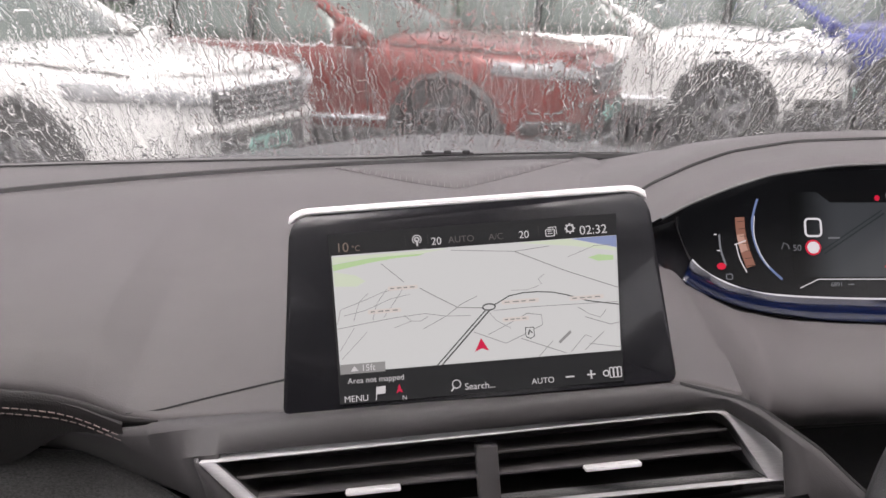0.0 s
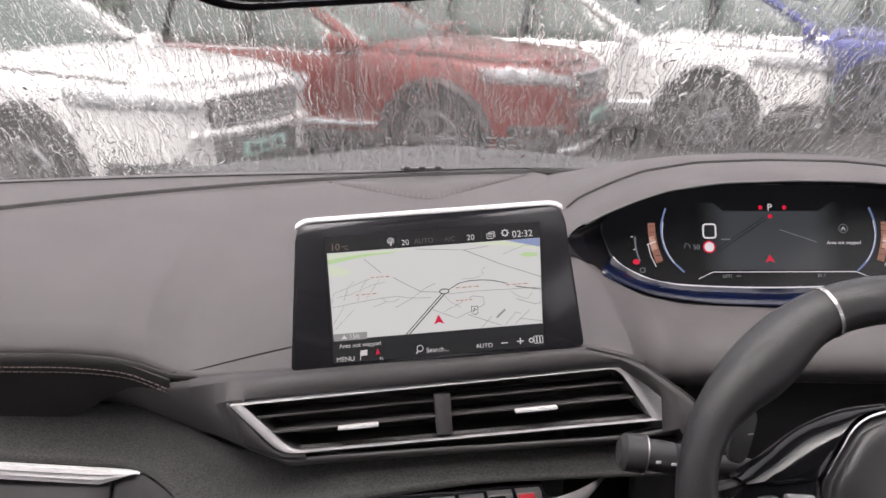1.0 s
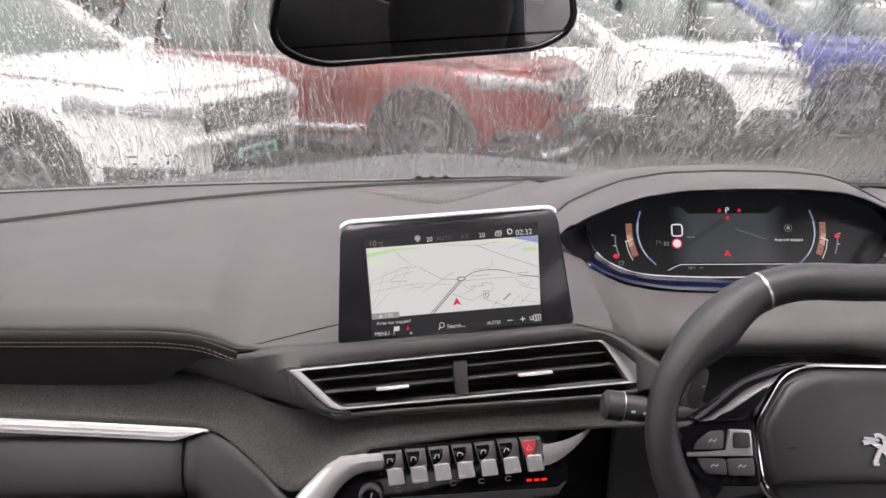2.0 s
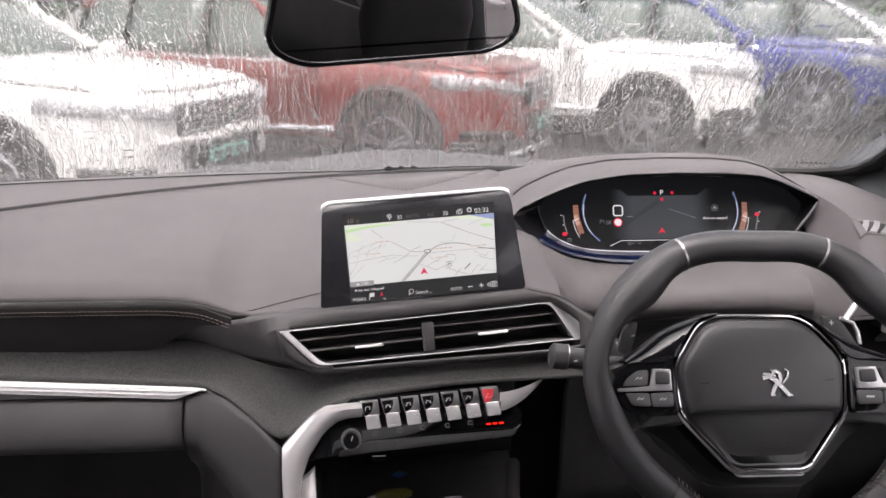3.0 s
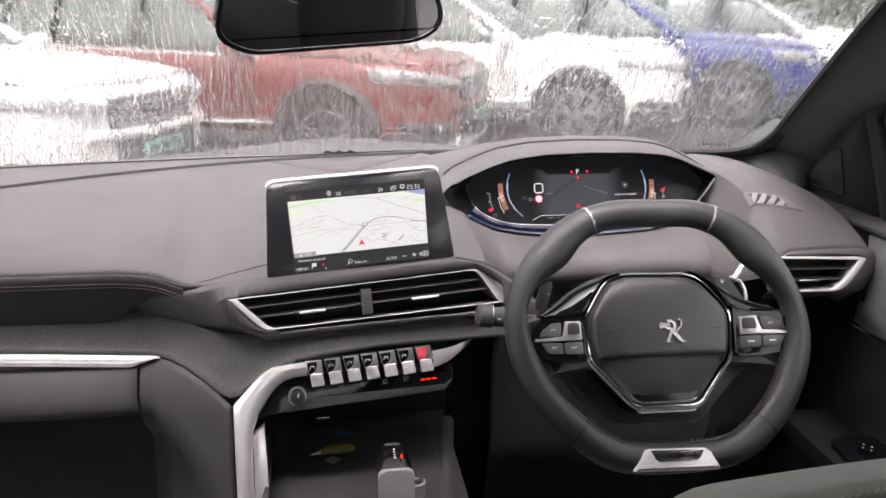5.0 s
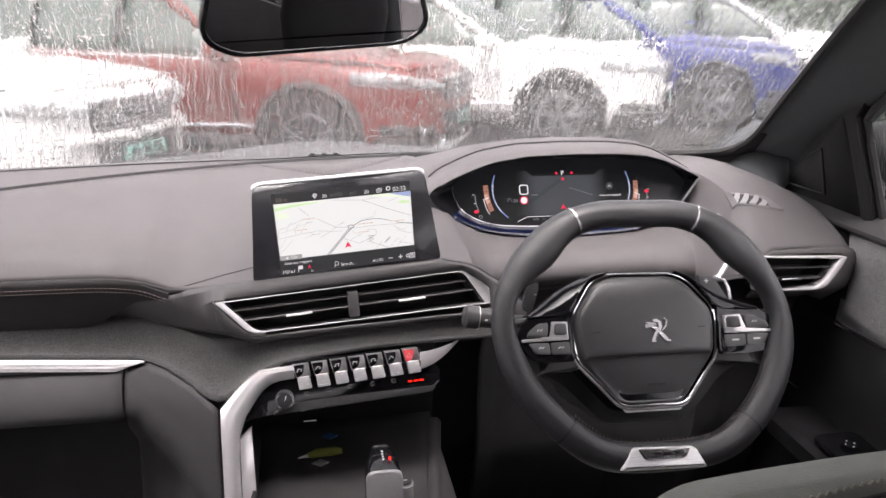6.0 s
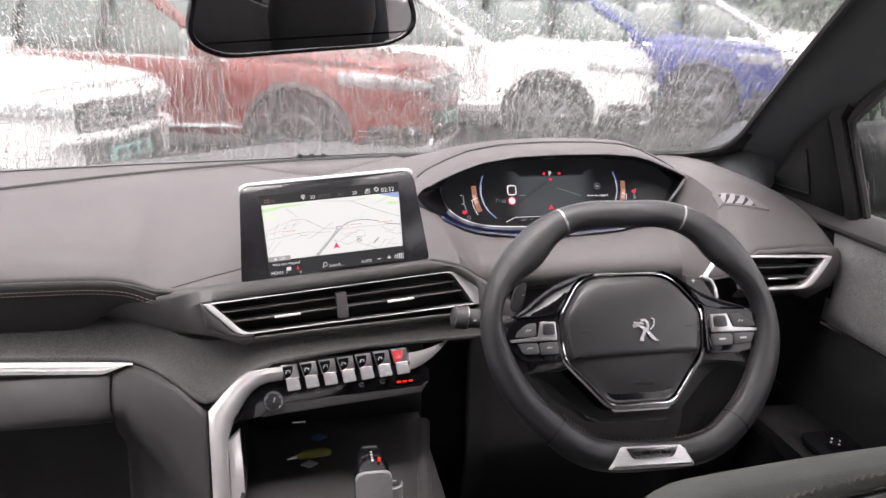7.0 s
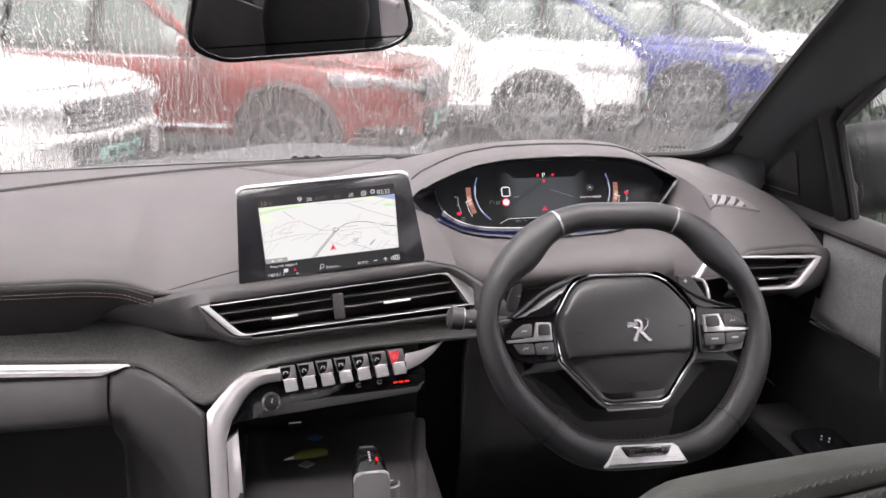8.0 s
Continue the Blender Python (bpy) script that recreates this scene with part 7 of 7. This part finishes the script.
for a0, lean in ((0.10, -0.30), (0.30, -0.38), (0.52, -0.46), (0.74, -0.54)):
    part("slat", strip(a0, a0 + 0.118, 0.12, 0.95, lean, 0.0008, 0.0028, 0.79), SLAT, dem)
tagged(part("baseboard", tube([(0.724, 0.82, 1.158), (0.722, 0.74, 1.150), (0.723, 0.655, 1.142)], 0.005, n=6), MATT_BLACK), "black gap between dashboard and pillar", "trim", "", "structure")

foot = [[(0.723, 0.66, 1.144), (0.730, 0.665, 1.144), (0.738, 0.67, 1.142)], [(0.722, 0.70, 1.149), (0.745, 0.705, 1.153), (0.786, 0.722, 1.146)], [(0.720, 0.76, 1.155), (0.748, 0.758, 1.175), (0.796, 0.750, 1.195)],
        [(0.718, 0.82, 1.160), (0.748, 0.815, 1.19), (0.79, 0.79, 1.235)], [(0.712, 0.90, 1.165), (0.748, 0.88, 1.20), (0.79, 0.85, 1.24)]]
wall("trim", [[Vector(p) for p in row] for row in foot], PILLAR, "dark grey foot of the windscreen pillar", "pillar", 0.004)

# ---- doors ----
for side in (1, -1):
    name = "driver" if side > 0 else "passenger"
    door = tagged(new("door_1" if side > 0 else "door_2"), "closed front door with grey cloth panel, dark armrest and rain-wet window", "door", "", "structure")
    door.location = (side * 0.8, 0.2, 0.7)

    def sp(x, y, z):
        return Vector((side * x, y, z))
    ys = np.linspace(0.80, -0.55, 14)
    back = [y for y in np.linspace(0.545, -0.55, 12)]
    rail = [[sp(x, y, z + 0.008 * max(0, 0.6 - y)) for y in ys] for x, z in ((0.780, 1.106), (0.774, 1.113), (0.774, 1.118), (0.779, 1.1215), (0.812, 1.137), (0.85, 1.13))]
    thick(part("rail", sheet(rail)[0], PAD_DARK, door, "dark rail under the window"), 0.006)
    cloth = [[sp(0.787 + 0.006 * math.sin(math.pi * k / 6), y, 1.112 - 0.150 * k / 6 * (1.0 if y > 0.2 else 0.95)) for y in back] for k in range(7)]
    thick(part("cloth_panel", sheet(cloth)[0], DOOR_CLOTH, door, "grey melange cloth panel"), 0.006)
    part("trim_line", tube([sp(0.783, y, 0.955 + 0.02 * max(0, 0.55 - y)) for y in back], 0.0028, n=6), CHROME, door, "thin chrome line")
    # the dashboard's shade on the door front is put in as a black panel
    ahead = [[sp(0.791, y, 1.112 - 0.160 * k / 4) for y in (0.80, 0.72, 0.64, 0.535)] for k in range(5)]
    thick(part("front_shade", sheet(ahead)[0], DOOR_BLACK, door, "black panel in place of the dashboard's shade on the door front"), 0.006)
    low = [[sp(0.79 - 0.004 * k, y, 0.958 - 0.085 * k + 0.02 * max(0, 0.55 - y) * (k < 2)) for y in ys] for k in range(7)]
    thick(part("lower_panel", sheet(low)[0], DOOR_BLACK, door, "black lower door panel"), 0.008)
    arm = [[sp(x, y, z + 0.10 * max(0, 0.35 - y) * (y > 0)) for y in np.linspace(0.56, -0.4, 10)] for x, z in ((0.785, 0.800), (0.70, 0.804), (0.69, 0.795), (0.70, 0.76), (0.785, 0.71))]
    thick(part("armrest", sheet(arm)[0], DOOR_BLACK, door, "black armrest"), 0.005)
    def pane_x(z):
        return 0.818 - 0.10 * (z - 1.08) / 0.5

    def door_sheet(name, outline, material, x_in, t, parent=door, label=""):
        bm = bmesh.new()
        bm.faces.new([bm.verts.new(sp(pane_x(z) - x_in, y, z)) for y, z in outline])
        return thick(part(name, bm, material, parent, label), t, 0)

    door_sheet("mirror_triangle", [(0.790, 1.115), (0.548, 1.115), (0.553, 1.150), (0.579, 1.264), (0.586, 1.298), (0.620, 1.268), (0.668, 1.224), (0.738, 1.150)], DOOR_BLACK, 0.006, 0.012, door, "black triangle in the window's corner")
    tw = corners_rounded([(0.735, 1.143), (0.716, 1.168), (0.690, 1.192), (0.660, 1.211), (0.634, 1.2225), (0.630, 1.146)], [0.006, 0.012, 0.012, 0.012, 0.006, 0.004], 3)
    grl = part("tweeter_grille", tube([sp(pane_x(z) - 0.014, y, z) for y, z in tw], 0.0020, True, 6), DOOR_BLACK, door, "black tweeter grille")
    door_sheet("mesh", tw, MATT_BLACK, 0.014, 0.003, grl)
    part("lower_line", tube([sp(pane_x(z) - 0.0165, y, z) for y, z in ((0.728, 1.1455), (0.68, 1.1465), (0.633, 1.1485))], 0.0011, n=5), GREY_KEY, grl)
    frame_in = [(0.518, 1.110), (0.522, 1.150), (0.545, 1.250), (0.552, 1.283), (0.535, 1.303), (0.482, 1.343), (0.39, 1.408), (0.27, 1.475), (0.10, 1.530), (-0.40, 1.555)]
    frame_out = [(0.549, 1.110), (0.554, 1.150), (0.576, 1.250), (0.590, 1.290), (0.580, 1.318), (0.515, 1.372), (0.42, 1.445), (0.30, 1.515), (0.12, 1.578), (-0.40, 1.600)]
    rows = [[sp(pane_x(z) - d, y + (Y - y) * f, z + (Z - z) * f) for (y, z), (Y, Z) in zip(frame_in, frame_out)] for f, d in ((0.0, -0.012), (0.04, 0.010), (0.35, 0.015), (0.8, 0.012), (1.0, -0.004))]
    thick(part("window_frame", sheet(rows)[0], DOOR_BLACK, door, "black window frame"), 0.004)
    part("window_rubber", tube([sp(pane_x(z) + 0.004, y - 0.006, z - 0.004) for y, z in frame_in], 0.006, n=6), RUBBER, door, "black rubber round the side glass")
    if side > 0:
        sw = part("switch_plate", prism(rounded(0.075, 0.20, 0.015, 4), 0.006, pose(0.735, 0.350, 0.8125, 3, 0, 0), 0.002), GLOSS, door, "glossy window switch plate")
        part("dial", drum(0.013, 0.008, pose(0.736, 0.412, 0.816), 20, 0.002), GLOSS, sw)
        for dx, dy in ((-0.012, 0.44), (0.012, 0.44), (0, 0.452), (0, 0.428)):
            part("dot", drum(0.0012, 0.001, pose(0.736 + dx * 0.6, 0.412 + (dy - 0.44) * 0.7, 0.8205), 8), ICON, sw)
        for dx in (-0.016, 0.016):
            part("button", rbox(0.022, 0.030, 0.010, pose(0.735 + dx, 0.335, 0.818), 0.003), GLOSS, sw)

# ---- rear-view mirror ----
MF = plane_frame((-0.016, 0.362, 1.4385), (0.952, 0.300, 0.012), (0.03, -0.10, 1))
mirror = thing("rear_view_mirror", MF.translation, "black frameless rear-view mirror hanging at the windscreen", "mirror")
MO = corners_rounded([(-0.128, -0.030), (-0.100, -0.0505), (0.100, -0.0425), (0.1265, -0.0220), (0.108, 0.040), (-0.112, 0.040)], [0.016, 0.022, 0.022, 0.016, 0.02, 0.02], 5)
MI = [(x * 0.955, -0.003 + (y + 0.003) * 0.90) for x, y in MO]
part("housing", merged(ring_rim(MO, MI, 0.012, on(MF, 0.003)), capped([[on(MF, -0.008) @ Vector((x * g, y * g, z)) for x, y in MO] for g, z in ((1.0, 0.0), (0.97, -0.012), (0.8, -0.026), (0.4, -0.034))])), GLOSS, mirror, "glossy black mirror housing")
part("glass", prism(MI, 0.004, on(MF, 0.001)), MIRROR_FACE, mirror, "mirror glass")
part("stem", tube([MF @ Vector((0, 0.0, -0.03)), Vector((-0.01, 0.43, 1.475)), Vector((-0.008, 0.46, 1.485))], 0.012, n=12), BLACK, mirror)
part("foot", rbox(0.05, 0.03, 0.035, Matrix.Translation((-0.008, 0.455, 1.476)) @ Matrix.Rotation(radians(-31), 4, "X"), 0.01), BLACK, mirror)

# ---- centre console ----
con = thing("centre_console", (0, 0.3, 0.5), "black centre console with an open tray before the gear selector", "console")
tray = [[Vector((x, y, 0.815 + 0.004 * abs(x) / 0.1)) for x in np.linspace(-0.125, 0.135, 9)] for y in np.linspace(0.30, 0.62, 7)]
thick(part("tray", sheet(tray)[0], PAD_DARK, con, "black tray mat"), 0.01)
part("tray_back", prism(rounded(0.27, 0.18, 0.01, 3), 0.01, plane_frame((0.005, 0.60, 0.885), (1, 0, 0), (0, -0.15, 1)), 0.003), MATT_BLACK, con)
rows = [[Vector((x, y, z)) for y in np.linspace(0.75, -0.45, 11)] for x, z in ((0.122, 0.815), (0.125, 0.80), (0.128, 0.70), (0.135, 0.46))]
for r in rows:
    for p in r:
        p.z -= max(0.0, 0.45 - p.y) * 0.22 * (p.z > 0.75)
thick(part("side", sheet(rows)[0], MATT_BLACK, con, "black console side"), 0.006)
rows = [[Vector((x, y, z)) for y in np.linspace(0.52, -0.45, 9)] for x, z in ((-0.125, 0.86), (-0.150, 0.80), (-0.165, 0.70), (-0.168, 0.46))]
for r in rows:
    for p in r:
        p.z -= max(0.0, 0.45 - p.y) * 0.22 * (p.z > 0.75)
thick(part("side", sheet(rows)[0], MATT_BLACK, con), 0.006)
deck = [[Vector((x, y, 0.815 - max(0, 0.45 - y) * 0.2)) for x in np.linspace(-0.125, 0.108, 5)] for y in np.linspace(0.42, -0.45, 7)]
thick(part("deck", sheet(deck)[0], BLACK, con), 0.01)
part("right_edge", tube([(0.139, 0.58, 0.816), (0.125, 0.50, 0.818), (0.116, 0.43, 0.818), (0.107, 0.37, 0.818), (0.098, 0.30, 0.806)], 0.0100, n=12), PAD_DARK, con, "grey rolled edge")

gear = thing("gear_selector", (0.04, 0.36, 0.80), "short black gear selector with a silver back and red lit letter", "gear selector")
rows = []
for y, w, top in ((0.300, 0.0200, 0.908), (0.303, 0.0215, 0.914), (0.310, 0.0225, 0.9175), (0.330, 0.0215, 0.9215), (0.352, 0.0165, 0.9200), (0.364, 0.0140, 0.9150), (0.370, 0.0110, 0.9080)):
    ring = []
    for k in range(24):
        u = 2 * math.pi * k / 24
        c, s_ = math.cos(u), math.sin(u)
        ring.append(Vector((0.0345 + w * math.copysign(abs(c) ** 0.45, c), y, (top + 0.80) / 2 + (top - 0.80) / 2 * math.copysign(abs(s_) ** 0.35, s_))))
    rows.append(ring)
part("lever", capped(rows), GLOSS, gear, "glossy black lever")
part("back", prism(corners_rounded([(-0.0215, -0.050), (0.0215, -0.050), (0.0215, 0.050), (-0.0215, 0.050)], [0.002, 0.002, 0.010, 0.010], 5), 0.006, plane_frame((0.0345, 0.2945, 0.8675), (1, 0, 0), (0, 0.10, 1)), 0.003, 3), GREY_PLASTIC, gear, "grey satin lever back")
part("cap", rbox(0.018, 0.008, 0.002, pose(0.0345, 0.355, 0.9190, -16), 0.0008), GREY_KEY, gear, "grey button on the lever")
part("letter", rbox(0.003, 0.007, 0.001, pose(0.0430, 0.321, 0.9222, -4), 0), RED_DOT, gear, "red lit letter")
for k in range(4):
    part("symbol", rbox(0.0024, 0.0022, 0.001, pose(0.0350, 0.320 + 0.006 * k, 0.9222, -3), 0), ICON, gear)
sb = thing("start_button", (0.068, 0.368, 0.835), "round chrome-ringed button beside the gear selector", "button")
part("ring", drum(0.0115, 0.024, pose(0.066, 0.366, 0.846), 28, 0.002), FRAME, sb)
part("cap", drum(0.0090, 0.003, pose(0.066, 0.366, 0.8585), 24, 0.001), BLACK, sb)
part("mark", rbox(0.006, 0.0015, 0.0006, pose(0.066, 0.366, 0.8603), 0), ICON, sb)

YEL = surface("yellow_plastic", (0.24, 0.25, 0.05), 0.4, 0, 0.2, 300, 0.1, 20)
BLUEC = surface("blue_card", (0.06, 0.16, 0.42), 0.4, 0, 0.2, 300, 0.05, 20)
PALE = surface("grey_card", (0.34, 0.36, 0.38), 0.4, 0, 0.2, 300, 0.05, 20)
key = thing("yellow_tool", (-0.04, 0.52, 0.825), "small yellow plastic tool lying in the console tray", "tool")
part("handle", tube([(-0.056, 0.500, 0.826), (-0.044, 0.501, 0.828), (-0.018, 0.503, 0.828), (-0.008, 0.503, 0.827)], lambda u: 0.0065 if 0.3 < u < 0.9 else 0.004, n=10), YEL, key)
part("tip", tube([(-0.055, 0.500, 0.826), (-0.070, 0.497, 0.825)], lambda u: 0.003 - 0.002 * u, n=8), ALU, key)
for (x, y), mat, nm in (((-0.0235, 0.546), BLUEC, "blue"), ((-0.039, 0.476), PALE, "grey")):
    c = thing("card_tag", (x, y, 0.82), "small " + nm + " diamond-shaped tag lying in the tray", "tag")
    part("tag", prism([(x - 0.012, y), (x, y - 0.009), (x + 0.012, y), (x, y + 0.009)], 0.002, Matrix.Translation((0, 0, 0.8285)), 0.0005), mat, c)
tagc = thing("socket_cover", (-0.052, 0.59, 0.82), "small black socket cover with a pale edge in the tray", "socket")
part("cover", rbox(0.022, 0.006, 0.010, pose(-0.052, 0.592, 0.826), 0.002), MATT_BLACK, tagc)
part("edge", rbox(0.018, 0.0010, 0.0007, pose(-0.052, 0.5885, 0.8315), 0), ICON, tagc)

# ---- seats ----
def seat(x0, label):
    s = thing("car_seat", (0, 0, 0.55), label, "seat", "front seats")
    rows = []
    for z, w, d, yc in ((0.60, 0.24, 0.085, 0.04), (0.80, 0.255, 0.09, -0.02), (0.98, 0.25, 0.085, -0.105), (1.08, 0.225, 0.070, -0.155), (1.12, 0.19, 0.045, -0.165), (1.13, 0.10, 0.015, -0.165)):
        ring = []
        for k in range(32):
            u = 2 * math.pi * k / 32
            cx_, sy_ = math.cos(u), math.sin(u)
            ring.append(Vector((w * math.copysign(abs(cx_) ** 0.55, cx_), yc + d * math.copysign(abs(sy_) ** 0.7, sy_), z - 0.02 * abs(cx_) ** 3)))
        rows.append(ring)
    part("backrest", capped(rows), LEATHER, s, "dark leather backrest")
    part("cushion", capped([[Vector((0.25 * g * math.copysign(abs(math.cos(u)) ** 0.5, math.cos(u)), 0.20 + 0.27 * g * math.copysign(abs(math.sin(u)) ** 0.5, math.sin(u)), z)) for u in np.linspace(0, 2 * math.pi, 29)[:-1]] for g, z in ((0.9, 0.50), (1.0, 0.53), (1.0, 0.60), (0.92, 0.64), (0.6, 0.65))]), SEAT_LEATHER, s)
    head = part("headrest", capped([[Vector((w * math.copysign(abs(math.cos(u)) ** 0.6, math.cos(u)), -0.155 + d * math.sin(u), z)) for u in np.linspace(0, 2 * math.pi, 25)[:-1]] for w, d, z in ((0.07, 0.03, 1.20), (0.105, 0.05, 1.23), (0.115, 0.055, 1.30), (0.10, 0.05, 1.37), (0.06, 0.03, 1.40))]), LEATHER, s, "dark leather headrest")
    for dx in (-0.05, 0.05):
        part("post", tube([(dx, -0.145, 1.14), (dx, -0.15, 1.22)], 0.006, n=8), CHROME, s)
    # shoulder panels that meet in a stitched, piped seam

    def crown(x, y):
        """Height of the shoulder, with a groove along the seam."""
        top = 1.168 - 0.016 * (abs(x) / 0.25) ** 2.0 - 0.05 * max(0.0, (abs(x) - 0.19) / 0.07) ** 2
        back = -0.118 - y
        drop = 0.16 * back + 1.6 * back * back if back > 0 else 9.0 * back * back
        groove = 0.0035 * math.exp(-((y - seam_y(x)) / 0.0035) ** 2)
        return top - drop - groove

    def seam_y(x):
        return -0.131 - 0.36 * x * x

    ys = [-0.070, -0.080, -0.090, -0.098, -0.106, -0.112] + [-0.116 - 0.002 * k for k in range(24)] + [-0.18, -0.20, -0.225, -0.245, -0.265]
    panel = [[Vector((x, y, crown(x, y))) for x in np.linspace(-0.235, 0.235, 41)] for y in ys]
    panel.append([Vector((x, -0.268, 0.90)) for x in np.linspace(-0.235, 0.235, 41)])
    thick(part("shoulder", sheet(panel)[0], SEAT_LEATHER, s, "pale grey-green leather shoulder"), 0.004)
    part("piping", tube([Vector((x, seam_y(x), crown(x, seam_y(x)) + 0.0012)) for x in np.linspace(-0.232, 0.232, 40)], 0.0018, n=6), LEATHER, s, "dark piping in the seam")
    st = []
    for off in (0.0085, -0.0085):
        for k in range(74):
            x = -0.228 + 0.456 * k / 73
            y = seam_y(x) + off
            a, b = Vector((x - 0.0020, y - 0.0012, crown(x - 0.002, y - 0.0012))), Vector((x + 0.0020, y + 0.0012, crown(x + 0.002, y + 0.0012)))
            st.append(tube([a, (a + b) / 2 + Vector((0, 0, 0.0012)), b], 0.0009, n=5))
    tagged(part("stitching", merged(*st), THREAD, s, "pale beige stitches"), kind="stuff")
    s.matrix_basis = pose(x0, SEAT_Y, 0.55 + SEAT_Z)
    return s


seat(0.405, "driver's leather seat with pale double stitching over the shoulder")
seat(-0.42, "passenger's leather seat with pale double stitching")
bench = thing("rear_bench", (0, -1.35, 0.5), "dark leather rear bench seat", "bench")
part("backrest", rbox(1.25, 0.18, 0.62, pose(0, -1.42, 0.85, 12), 0.06, 3), LEATHER, bench)
part("cushion", rbox(1.25, 0.50, 0.16, pose(0, -1.10, 0.56), 0.05, 3), LEATHER, bench)

out = thing("door_mirror", (1.05, 0.74, 1.1), "black outside door mirror housing wet with rain", "mirror")
part("housing", rbox(0.24, 0.13, 0.17, pose(1.080, 0.765, 1.163, 0, -8, -12), 0.050, 4), WET_BLACK, out)
part("arm", tube([(0.90, 0.72, 1.08), (0.98, 0.75, 1.12)], 0.025, n=8), BLACK, out)
mark = thing("glass_marking", (0.64, 0.80, 1.19), "row of tiny black maker's bars on the windscreen's corner", "marking")
for k in range(7):
    x = 0.617 + 0.0068 * k
    part("bar", rbox(0.0045 if k % 3 else 0.003, 0.0008, 0.0030, pose(x, base_y(x) - 0.046, 1.2035, -30), 0), MATT_BLACK, mark)
